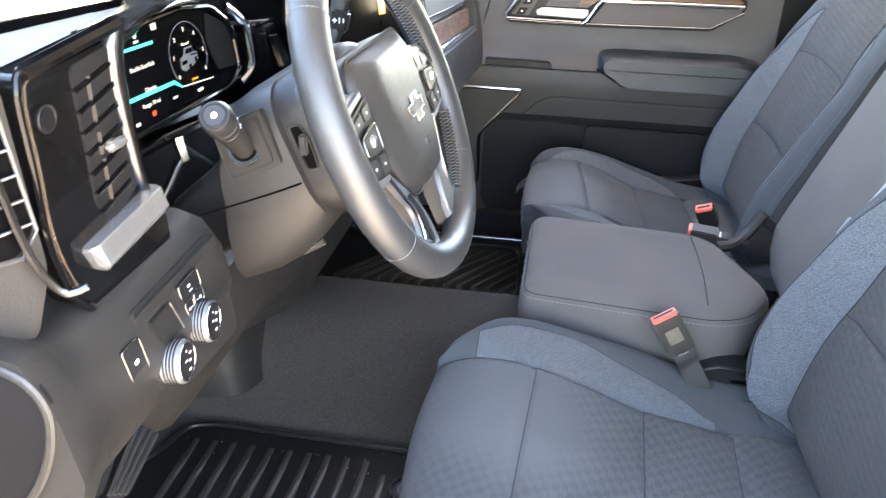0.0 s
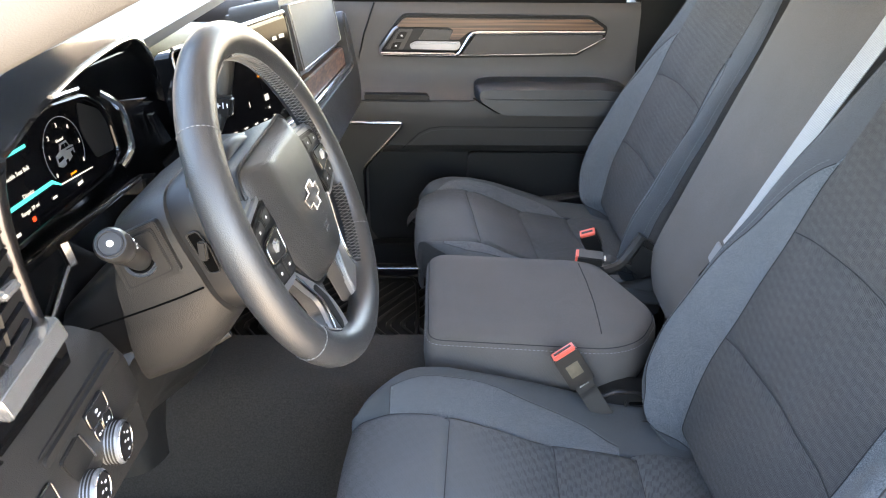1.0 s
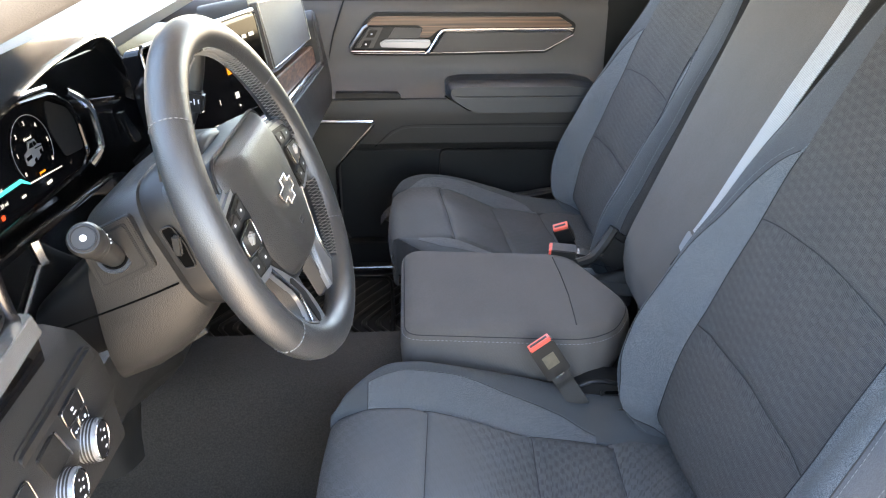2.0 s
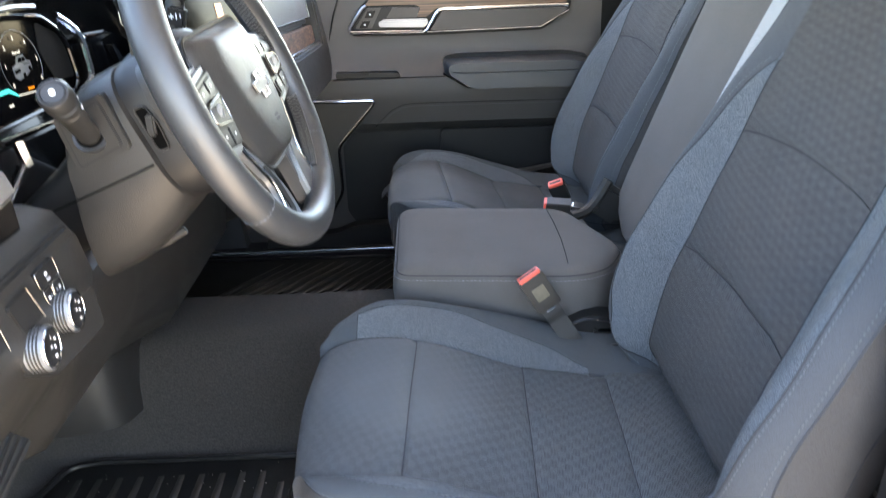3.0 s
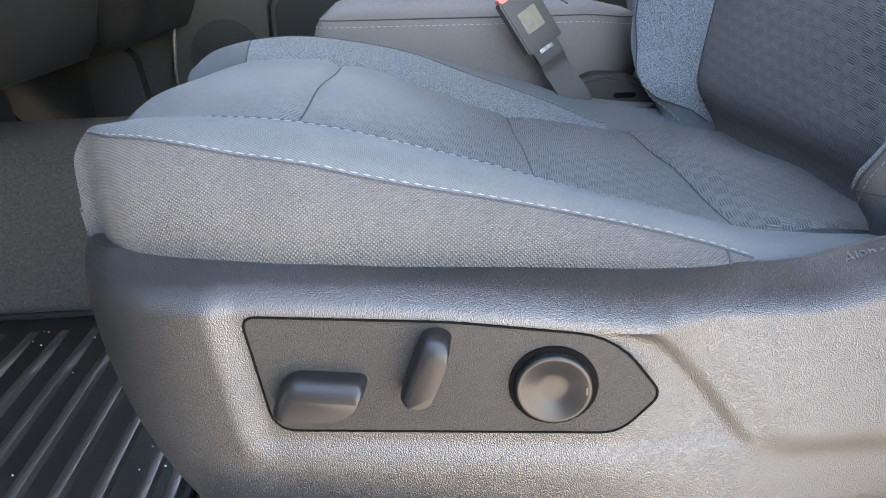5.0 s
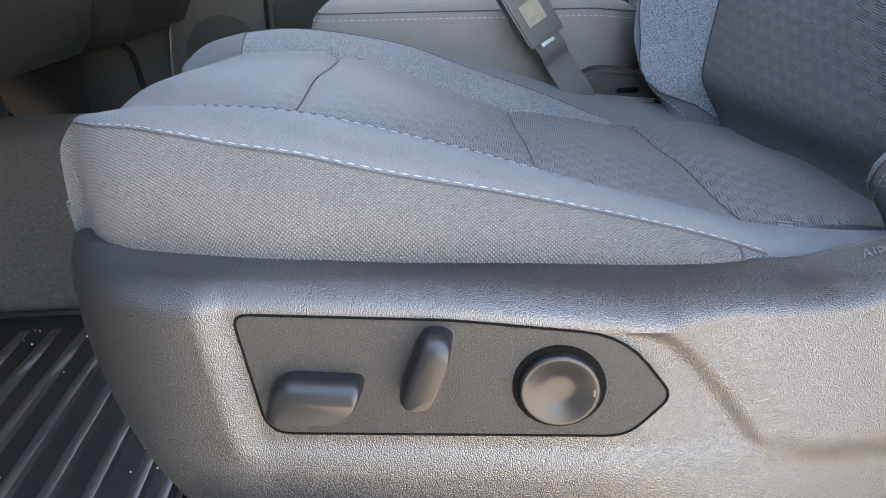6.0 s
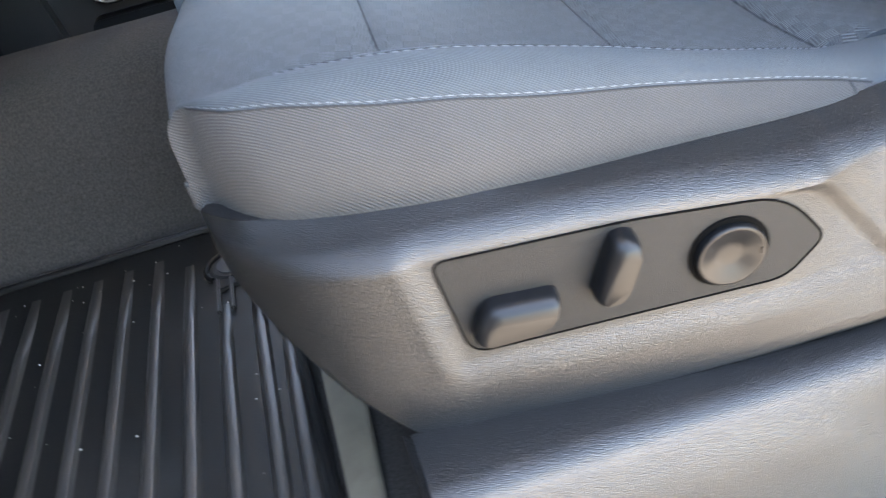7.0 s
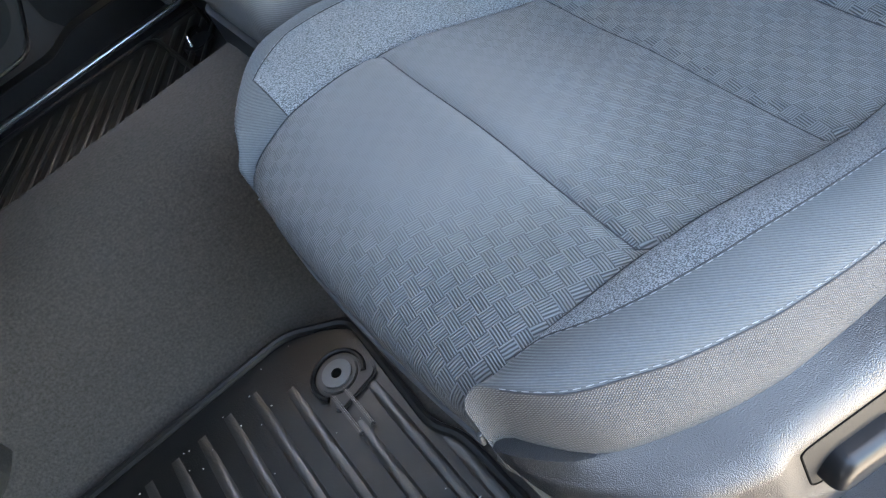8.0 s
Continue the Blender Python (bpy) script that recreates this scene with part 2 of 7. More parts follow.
M_SILVER = material("silver_paint", (0.40, 0.41, 0.415), 0.24, 0.85, var=0.03, scale=40)
M_CARPET = material("carpet", (0.030, 0.0273, 0.0248), 0.95, var=0.75, scale=330, bump=1.0, bump_scale=400, spec=0.1)
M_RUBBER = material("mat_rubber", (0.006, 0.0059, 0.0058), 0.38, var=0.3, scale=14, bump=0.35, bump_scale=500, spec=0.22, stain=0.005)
# Same rubber as the base, lighter for dusty rib tops and painted highlights.
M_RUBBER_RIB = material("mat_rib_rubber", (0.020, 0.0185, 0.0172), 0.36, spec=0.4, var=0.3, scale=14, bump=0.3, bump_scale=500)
M_RED = material("red_button", (0.56, 0.075, 0.05), 0.4, var=0.05)
M_BELT = fabric("belt_webbing", (0.15, 0.157, 0.165), (0.40, 0.415, 0.43), 0.0024, "twill", 1.0)
M_BELTDARK = material("dark_webbing", (0.016, 0.0148, 0.0138), 0.7, var=0.2, scale=300, bump=0.8, bump_scale=900)
M_BUCKLE = material("buckle_plastic", (0.014, 0.0132, 0.0127), 0.4, var=0.1, scale=60, bump=0.3, spec=0.35)
M_TAN = material("tan_label", (0.078, 0.066, 0.044), 0.6, var=0.4, scale=160)
M_TANFOAM = material("tan_edge", (0.095, 0.080, 0.054), 0.7, var=0.35, scale=60, stain=0.02)
M_PILLAR = material("pillar_trim_grey", (0.080, 0.078, 0.077), 0.7, var=0.04, scale=60, bump=0.4)
M_HEADLINER = material("light_headliner", (0.62, 0.60, 0.57), 0.9, var=0.04, scale=60, bump=0.4)
M_CONCRETE = material("concrete", (0.345, 0.314, 0.276), 0.9, var=0.15, scale=3, bump=0.3, bump_scale=60)
M_PAINT = material("truck_paint", (0.55, 0.56, 0.57), 0.25, 0.2, var=0.03, coat=0.6)
M_RETAINER = material("retainer_plastic", (0.038, 0.042, 0.047), 0.5, var=0.15)
M_LINT = material("lint", (0.38, 0.37, 0.35), 0.9, var=0.2, scale=200)
M_BUTTONGREY = material("mat_button_plastic", (0.13, 0.14, 0.15), 0.45, var=0.1)
M_ICON = material("icon_white", (0.55, 0.56, 0.58), 0.5, var=0.02)
M_SCREEN = material("screen_glass", (0.003, 0.003, 0.0036), 0.10, var=0.1, spec=0.03)
M_TEAL = glow("screen_teal", (0.02, 0.62, 0.62), 0.09)
M_SCRWHITE = glow("screen_white", (0.8, 0.85, 0.85), 0.055)
M_SCRRED = glow("screen_red", (0.8, 0.08, 0.03), 0.07)
M_SCRORANGE = glow("screen_orange", (0.9, 0.30, 0.02), 0.07)


def wood():
    m = bpy.data.materials.new("open_pore_wood")
    m.use_nodes = True
    n, l = m.node_tree.nodes, m.node_tree.links
    b = n["Principled BSDF"]
    b.inputs["Roughness"].default_value = 0.42
    co = n.new("ShaderNodeTexCoord")
    mp = n.new("ShaderNodeMapping")
    mp.inputs["Scale"].default_value = (1.2, 20, 90)
    l.new(co.outputs["Object"], mp.inputs["Vector"])
    t = n.new("ShaderNodeTexNoise")
    t.inputs["Scale"].default_value = 2.2
    t.inputs["Detail"].default_value = 7
    l.new(mp.outputs[0], t.inputs["Vector"])
    r = n.new("ShaderNodeValToRGB")
    r.color_ramp.elements[0].position, r.color_ramp.elements[0].color = 0.35, (0.022, 0.011, 0.006, 1)
    r.color_ramp.elements[1].position, r.color_ramp.elements[1].color = 0.68, (0.17, 0.088, 0.048, 1)
    l.new(t.outputs[0], r.inputs[0])
    l.new(r.outputs[0], b.inputs["Base Color"])
    bp = n.new("ShaderNodeBump")
    bp.inputs["Strength"].default_value = 0.3
    bp.inputs["Distance"].default_value = 0.0004
    l.new(t.outputs[0], bp.inputs["Height"])
    l.new(bp.outputs[0], b.inputs["Normal"])
    return m


def tinted(name, color):
    """Thin tinted window glass: clear with a coloured pass, glossy by Fresnel."""
    m = bpy.data.materials.new(name)
    m.use_nodes = True
    n, l = m.node_tree.nodes, m.node_tree.links
    n.remove(n["Principled BSDF"])
    tr = n.new("ShaderNodeBsdfTransparent")
    tr.inputs["Color"].default_value = (*color, 1)
    gl = n.new("ShaderNodeBsdfGlossy")
    gl.inputs["Roughness"].default_value = 0.02
    fr = n.new("ShaderNodeFresnel")
    fr.inputs["IOR"].default_value = 1.45
    mx = n.new("ShaderNodeMixShader")
    l.new(fr.outputs[0], mx.inputs[0])
    l.new(tr.outputs[0], mx.inputs[1])
    l.new(gl.outputs[0], mx.inputs[2])
    l.new(mx.outputs[0], n["Material Output"].inputs["Surface"])
    return m


M_WOOD = wood()
M_PRIVACY = tinted("privacy_glass", (0.20, 0.21, 0.20))
M_CLEAR = tinted("clear_glass", (0.92, 0.94, 0.93))
M_LEVER = material("satin_lever", (0.17, 0.185, 0.21), 0.34, 0.9, var=0.04, scale=40)
M_PULL = material("pull_pad_vinyl", (0.034, 0.030, 0.028), 0.42, var=0.06, scale=30, bump_scale=900, grain=0.4)
M_PAD = material("padded_vinyl", (0.060, 0.056, 0.052), 0.55, var=0.08, scale=20, bump_scale=950, grain=0.5, spec=0.2)


# ---- mesh helpers ----
def finish(name, bm, mat, smooth=True):
    me = bpy.data.meshes.new(name)
    bm.normal_update()
    if smooth:
        for f in bm.faces:
            f.smooth = True
        for e in bm.edges:
            if len(e.link_faces) == 2 and e.calc_face_angle(0) > 0.7:
                e.smooth = False
    bm.to_mesh(me)
    bm.free()
    me.materials.append(mat)
    return new(name, me)


def part(name, bm, mat, parent, label="", smooth=True):
    ob = finish(name, bm, mat, smooth)
    ob.parent = parent
    if label:
        ob["label"] = label
    return ob


def thing(name, label, category, group="", kind="", at=(0, 0, 0)):
    e = new(name)
    e.empty_display_size = 0.05
    return tagged(e, label, category, group, kind)


def solid(name, bm, mat, label, category, group="", kind="", smooth=True):
    return tagged(finish(name, bm, mat, smooth), label, category, group, kind)


def sheet(rows, closed_v=False, close_u=False):
    """Surface through a grid of points: rows of equal length."""
    bm = bmesh.new()
    vs = [[bm.verts.new(p) for p in r] for r in rows]
    nu, nv = len(vs), len(vs[0])
    for i in range(nu - (0 if close_u else 1)):
        for j in range(nv - (0 if closed_v else 1)):
            a, b, c, d = vs[i][j], vs[(i + 1) % nu][j], vs[(i + 1) % nu][(j + 1) % nv], vs[i][(j + 1) % nv]
            if len({a, b, c, d}) == 4:
                try:
                    bm.faces.new((a, b, c, d))
                except ValueError:
                    pass
    return bm


def thicken(bm, d):
    """Give an open sheet a thickness d against its normals."""
    bm.normal_update()
    geo = bmesh.ops.solidify(bm, geom=bm.faces[:], thickness=d)
    return bm


def loft(rings, caps=True):
    bm = sheet(rings, closed_v=True)
    if caps:
        bm.verts.ensure_lookup_table()
        n = len(rings[0])
        bm.faces.new([bm.verts[i] for i in range(n)][::-1])
        bm.faces.new([bm.verts[len(rings) * n - n + i] for i in range(n)])
    bmesh.ops.recalc_face_normals(bm, faces=bm.faces[:])
    return bm


def bevel(bm, w, seg=2, angle=0.5):
    bm.normal_update()
    es = [e for e in bm.edges if len(e.link_faces) == 2 and e.calc_face_angle(0) > angle]
    if es and w > 0:
        bmesh.ops.bevel(bm, geom=es, offset=w, segments=seg, affect="EDGES", clamp_overlap=True)
    return bm


def rbox(c, s, w=0.004, m=None, seg=2):
    """A box of size s round c with rounded edges, turned by m."""
    bm = bmesh.new()
    bmesh.ops.create_cube(bm, size=1.0)
    for v in bm.verts:
        v.co = Vector((v.co.x * s[0], v.co.y * s[1], v.co.z * s[2]))
    bevel(bm, w, seg)
    for v in bm.verts:
        v.co = (m @ v.co if m else v.co) + Vector(c)
    return bm


def prism(poly, frame_m, depth, w=0.002, seg=2):
    """An outline in the plane of frame_m (its x and y), pushed to -depth along its z, edges rounded."""
    bm = bmesh.new()
    top = [bm.verts.new((x, y, 0)) for x, y in poly]
    bot = [bm.verts.new((x, y, -depth)) for x, y in poly]
    bm.faces.new(top)
    bm.faces.new(bot[::-1])
    n = len(poly)
    for i in range(n):
        bm.faces.new((top[i], bot[i], bot[(i + 1) % n], top[(i + 1) % n]))
    bmesh.ops.recalc_face_normals(bm, faces=bm.faces[:])
    bevel(bm, w, seg, 0.9)
    bmesh.ops.transform(bm, matrix=frame_m, verts=bm.verts[:])
    return bm


def rounded(poly, r, seg=5):
    """The outline with its corners rounded to r (a number or one per corner)."""
    out = []
    n = len(poly)
    for i in range(n):
        p, a, b = Vector(poly[i]), Vector(poly[i - 1]), Vector(poly[(i + 1) % n])
        q = r[i] if isinstance(r, (list, tuple)) else r
        q = min(q, (a - p).length * 0.48, (b - p).length * 0.48)
        s, e = p + (a - p).normalized() * q, p + (b - p).normalized() * q
        for k in range(seg + 1):
            t = k / seg
            out.append(tuple((1 - t) ** 2 * s + 2 * t * (1 - t) * p + t * t * e))
    return out


def spline(pts, n):
    """n points on a smooth curve through pts."""
    pts = [Vector(p) for p in pts]
    d = [0]
    for a, b in zip(pts, pts[1:]):
        d.append(d[-1] + (b - a).length)
    out = []
    for k in range(n):
        s = d[-1] * k / (n - 1)
        i = max(j for j in range(len(d)) if d[j] <= s + 1e-12)
        i = min(i, len(pts) - 2)
        t = (s - d[i]) / max(1e-9, d[i + 1] - d[i])
        p0, p1, p2, p3 = pts[max(0, i - 1)], pts[i], pts[i + 1], pts[min(len(pts) - 1, i + 2)]
        out.append(0.5 * ((2 * p1) + (p2 - p0) * t + (2 * p0 - 5 * p1 + 4 * p2 - p3) * t * t + (3 * p1 - p0 - 3 * p2 + p3) * t ** 3))
    return out


def tube(pts, r, seg=8, closed=False):
    """A round rod along pts; r: a number or one per point."""
    pts = [Vector(p) for p in pts]
    rings = []
    n = len(pts)
    up = None
    for i, p in enumerate(pts):
        a, b = pts[(i - 1) % n if closed else max(0, i - 1)], pts[(i + 1) % n if closed else min(n - 1, i + 1)]
        d = (b - a).normalized()
        if up is None:
            up = d.orthogonal().normalized()
        up = (up - d * up.dot(d)).normalized()
        s = d.cross(up)
        q = r[i] if isinstance(r, (list, tuple)) else r
        rings.append([p + q * (up * math.cos(2 * math.pi * k / seg) + s * math.sin(2 * math.pi * k / seg)) for k in range(seg)])
    if closed:
        bm = sheet(rings, closed_v=True, close_u=True)
        bmesh.ops.recalc_face_normals(bm, faces=bm.faces[:])
        return bm
    return loft(rings)


def strap(pts, width, thick, across):
    """A flat band along pts; across: its width direction (one, or one per point)."""
    pts = [Vector(p) for p in pts]
    rings = []
    for i, p in enumerate(pts):
        d = (pts[min(len(pts) - 1, i + 1)] - pts[max(0, i - 1)]).normalized()
        a = Vector(across[i] if isinstance(across, list) else across)
        a = (a - d * a.dot(d)).normalized()
        n = d.cross(a)
        w, t = a * width / 2, n * thick / 2
        rings.append([p - w - t, p + w - t, p + w + t, p - w + t])
    return loft(rings)


def stitches(pts, length=0.0045, gap=0.0025, r=0.0006, lift=(0, 0, 0)):
    """Short thread dashes along a curve, joined in one mesh."""
    pts = [Vector(p) + Vector(lift) for p in pts]
    out = bmesh.new()
    d = [0]
    for a, b in zip(pts, pts[1:]):
        d.append(d[-1] + (b - a).length)

    def at(s):
        i = 0
        while i < len(d) - 2 and d[i + 1] < s:
            i += 1
        return pts[i].lerp(pts[i + 1], (s - d[i]) / max(1e-9, d[i + 1] - d[i]))
    s = 0
    while s + length < d[-1]:
        a, b = at(s), at(s + length)
        x = (b - a).normalized()
        u = x.orthogonal().normalized()
        w = x.cross(u)
        ra = [out.verts.new(a + r * 0.6 * (u * math.cos(k * math.pi / 2) + w * math.sin(k * math.pi / 2))) for k in range(4)]
        rm = [out.verts.new(a.lerp(b, 0.5) + r * 1.15 * (u * math.cos(k * math.pi / 2) + w * math.sin(k * math.pi / 2))) for k in range(4)]
        rb = [out.verts.new(b + r * 0.6 * (u * math.cos(k * math.pi / 2) + w * math.sin(k * math.pi / 2))) for k in range(4)]
        for k in range(4):
            out.faces.new((ra[k], ra[(k + 1) % 4], rm[(k + 1) % 4], rm[k]))
            out.faces.new((rm[k], rm[(k + 1) % 4], rb[(k + 1) % 4], rb[k]))
        out.faces.new(ra[::-1])
        out.faces.new(rb)
        s += length + gap
    return out


def disc(c, axis, r, depth, w=0.001, seg=40, r2=None):
    """A round knob: centre of its front face, the way it faces, radius, depth."""
    q = Vector(axis).normalized().to_track_quat("Z", "Y").to_matrix().to_4x4()
    bm = bmesh.new()
    bmesh.ops.create_cone(bm, cap_ends=True, segments=seg, radius1=r2 or r, radius2=r, depth=depth)
    bevel(bm, w, 2, 0.9)
    bmesh.ops.transform(bm, matrix=Matrix.Translation(c) @ q @ Matrix.Translation((0, 0, -depth / 2)), verts=bm.verts[:])
    return bm


def mixf(x, table):
    """Straight-line table look-up."""
    if x <= table[0][0]:
        return table[0][1]
    for (a, p), (b, q) in zip(table, table[1:]):
        if x <= b:
            return p + (q - p) * (x - a) / (b - a)
    return table[-1][1]


def curve(x, table):
    """Smooth table look-up (no overshoot at the ends)."""
    if x <= table[0][0]:
        return table[0][1]
    for i in range(len(table) - 1):
        (a, p), (b, q) = table[i], table[i + 1]
        if x <= b:
            def slope(k):
                if k <= 0 or k >= len(table) - 1:
                    j = min(max(k, 0), len(table) - 2) if k <= 0 else len(table) - 2
                    return (table[j + 1][1] - table[j][1]) / (table[j + 1][0] - table[j][0])
                s1 = (table[k][1] - table[k - 1][1]) / (table[k][0] - table[k - 1][0])
                s2 = (table[k + 1][1] - table[k][1]) / (table[k + 1][0] - table[k][0])
                return 0.0 if s1 * s2 <= 0 else 2 * s1 * s2 / (s1 + s2)
            h = b - a
            t = (x - a) / h
            m0, m1 = slope(i) * h, slope(i + 1) * h
            return (2 * t ** 3 - 3 * t * t + 1) * p + (t ** 3 - 2 * t * t + t) * m0 + (3 * t * t - 2 * t ** 3) * q + (t ** 3 - t * t) * m1
    return table[-1][1]


def sstep(a, b, x):
    t = min(1, max(0, (x - a) / (b - a)))
    return t * t * (3 - 2 * t)


def basis(o, x, y):
    """A frame at o with axes along x and (nearly) y."""
    x = Vector(x).normalized()
    y = Vector(y)
    z = x.cross(y).normalized()
    y = z.cross(x)
    return Matrix(((x.x, y.x, z.x, o[0]), (x.y, y.y, z.y, o[1]), (x.z, y.z, z.z, o[2]), (0, 0, 0, 1)))


# ---- ground, body shell, floor ----
bm = sheet([[(x, y, -0.62) for y in (-60, -6, -1.2, 0.7, 2.6, 8, 60)] for x in (-60, -8, -2, 0, 2, 8, 60)])
solid("ground", bm, M_CONCRETE, "pale sunlit concrete lot beside the truck", "ground", kind="structure")

FLOOR_Y = [(-0.13, -0.012), (0.30, -0.012), (0.56, -0.010), (0.585, 0.004), (0.605, 0.05), (0.635, 0.135), (0.665, 0.180), (0.70, 0.194),
           (0.76, 0.199), (0.80, 0.199), (0.835, 0.194), (0.85, 0.17), (0.865, 0.06), (0.88, 0.005), (0.92, -0.006), (1.25, -0.006), (1.44, -0.006)]
rows = []
for i in range(49):
    x = -1.0 + i * 0.05
    k = sstep(0.10, 0.35, x)
    rise = 0.30 * sstep(-0.62, -0.95, x)
    rows.append([(x, y, z * (1 - 0.5 * k) + rise + 0.0015 * noise.noise((x * 9, y * 9, 0))) for y, z in FLOOR_Y])
bm = thicken(sheet(rows), 0.01)
solid("floor", bm, M_CARPET, "dark grey cut-pile carpet over the floor and tunnel", "carpet", kind="structure")

for nm, y0, y1, lab in (("sill_driver", -0.20, -0.085, "dark grey plastic door sill plate"), ("sill_passenger", 1.44, 1.56, "dark plastic sill beside the passenger mat")):
    bm = rbox((0.1, (y0 + y1) / 2, -0.06), (2.2, y1 - y0, 0.14), 0.012)
    solid(nm, bm, M_BLACK if y0 > 0 else M_PLASTIC, lab, "sill", kind="structure")
bm = rbox((0.1, 1.452, 0.018), (1.4, 0.012, 0.010), 0.003)
solid("trim_sill_strip", bm, M_SILVER, "bright metal strip along the sill", "trim", kind="structure")

# shell that closes the cab: roof, rear wall, pillars, bonnet
# Unseen roof, made wider and longer to keep direct sun off the interior.
bm = rbox((0.7375, 0.795, 1.30), (2.125, 1.89, 0.06), 0.02)
solid("ceiling", bm, M_HEADLINER, "light grey headliner under the roof", "ceiling", kind="structure")
bm = rbox((1.42, 0.73, 0.28), (0.06, 1.76, 0.86), 0.02)
solid("wall_rear", bm, M_DOORDARK, "dark trim behind the rear seat", "wall", kind="structure")
for nm, y, w in (("wall_rear_side_driver", -0.145, 0.15), ("wall_rear_side_passenger", 1.60, 0.06)):
    bm = rbox((1.04, y, 0.28), (0.78, w, 0.86), 0.02)
    solid(nm, bm, M_DOORDARK, "dark trim of the rear door", "wall", kind="structure")
for nm, y in (("pillar_driver", -0.070), ("pillar_passenger", 1.632)):
    f, w = (0.447, 0.15) if y < 0 else (0.548, 0.05)
    bm = loft([[(f + dx, y - w, z), (0.72 + dx, y - w, z), (0.72 + dx, y + 0.045, z), (f + dx, y + 0.045, z)] for z, dx in ((-0.1, 0), (0.6, 0.0), (1.28, 0.03))])
    solid(nm, bevel(bm, 0.012), M_BLACK if y < 0 else M_DOORDARK, "dark plastic door pillar trim", "pillar", kind="structure")
bm = rbox((-1.45, 0.73, 0.30), (0.9, 1.7, 0.9), 0.06)
solid("bonnet", bm, M_PAINT, "light silver painted bonnet ahead of the windscreen", "bonnet", kind="structure")


# window panes of the rear doors, the rear window and the windscreen
# The rear panes are unseen, added dark to dim light from behind.
for nm, c, sz in (("window_rear_driver", (1.07, -0.10, 0.99), (0.70, 0.005, 0.57)), ("window_rear_passenger", (1.07, 1.60, 0.99), (0.70, 0.005, 0.57)), ("window_back", (1.42, 0.75, 0.99), (0.005, 1.62, 0.57))):
    solid(nm, rbox(c, sz, 0.001), M_PRIVACY, "dark tinted window pane", "window", kind="structure")
bm = thicken(sheet([[(-0.98, y, 0.84) for y in (-0.08, 0.7, 1.52)], [(-0.30, y, 1.275) for y in (-0.06, 0.7, 1.50)]]), 0.005)
solid("windscreen", bm, M_CLEAR, "clear sloping windscreen pane", "window", kind="structure", smooth=False)


# ---- floor mats ----
def mat_thing(name, outline, z, ribs, label, chevron=0.0):
    t = thing(name, label, "floor mat", "floor mats")
    fm = Matrix.Translation((0, 0, z))
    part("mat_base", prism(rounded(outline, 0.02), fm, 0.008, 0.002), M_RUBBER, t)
    o = rounded(outline, 0.02)
    part("rim", tube([(x, y, z + 0.003) for x, y in o], 0.0055, 8, closed=True), M_RUBBER, t, "raised black rubber rim")
    for x, y0, y1 in ribs:
        n = 22
        ring = []
        for k in range(n):
            y = y0 + (y1 - y0) * k / (n - 1)
            e = sstep(0.0, 0.28, min(k, n - 1 - k) / (n - 1)) + 0.03
            w = 0.0080
            h = 0.0060 * e
            q = x - chevron * abs(y - (y0 + y1) / 2)
            ring.append([(q - w, y, z - 0.001), (q - w * 0.6, y, z + h * 0.75), (q, y, z + h), (q + w * 0.6, y, z + h * 0.75), (q + w, y, z - 0.001)])
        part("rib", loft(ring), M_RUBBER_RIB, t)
    return t


driver_outline = [(-0.625, 0.47), (-0.600, 0.553), (-0.55, 0.567), (-0.180, 0.560), (-0.112, 0.512), (-0.122, 0.335), (-0.106, 0.305), (-0.098, -0.05), (-0.60, -0.06), (-0.66, 0.02), (-0.655, 0.42)]
ribs = [(-0.140 - 0.0358 * i, 0.03, 0.525 if i > 2 else (0.44, 0.400, 0.495)[i]) for i in range(13)] + [(-0.1165, 0.03, 0.318)]
driver_mat = mat_thing("floor_mat", driver_outline, 0.0, ribs, "black ribbed rubber floor mat in the driver footwell")
part("corner_pad", prism(rounded([(-0.185, 0.42), (-0.192, 0.532), (-0.150, 0.535), (-0.122, 0.505), (-0.126, 0.43)], 0.01), Matrix.Translation((0, 0, 0.005)), 0.006, 0.002), M_RUBBER, driver_mat)
part("retainer", disc((-0.161, 0.461, 0.0092), (0.0, 0, 1), 0.0205, 0.010, 0.003), M_RETAINER, driver_mat, "grey plastic mat retainer button")
part("retainer_ring", disc((-0.161, 0.461, 0.0072), (0, 0, 1), 0.0235, 0.006, 0.001), M_BLACK, driver_mat)
part("retainer_hole", disc((-0.161, 0.461, 0.0096), (0, 0, 1), 0.0062, 0.004, 0.0003), M_VOID, driver_mat)
for dx in (-0.0075, 0.0075):
    part("retainer_bar", rbox((-0.172 + dx, 0.412, 0.0045), (0.0045, 0.062, 0.008), 0.002), M_RUBBER_RIB, driver_mat)
part("retainer_boss", tube([(-0.161 + 0.030 * math.cos(t * math.pi / 14), 0.461 + 0.030 * math.sin(t * math.pi / 14), 0.0055) for t in range(-3, 18)], 0.0032, 8), M_RUBBER, driver_mat)
pass_outline = [(-0.66, 0.91), (-0.03, 0.91), (-0.022, 1.213), (-0.028, 1.385), (-0.045, 1.415), (-0.66, 1.43)]
mat_thing("floor_mat", pass_outline, 0.006, [(-0.50 + 0.036 * i, 0.94, 1.395) for i in range(14)], "black ribbed rubber floor mat in the passenger footwell", -0.70)
bm = prism([(-0.092, 0.02), (-0.070, 0.02), (-0.060, 0.20), (-0.092, 0.27)], Matrix.Translation((0, 0, 0.004)), 0.010, 0.002)
solid("floor_edge_strip", bm, M_TANFOAM, "tan plastic edge strip between mat and seat rail", "edge strip")


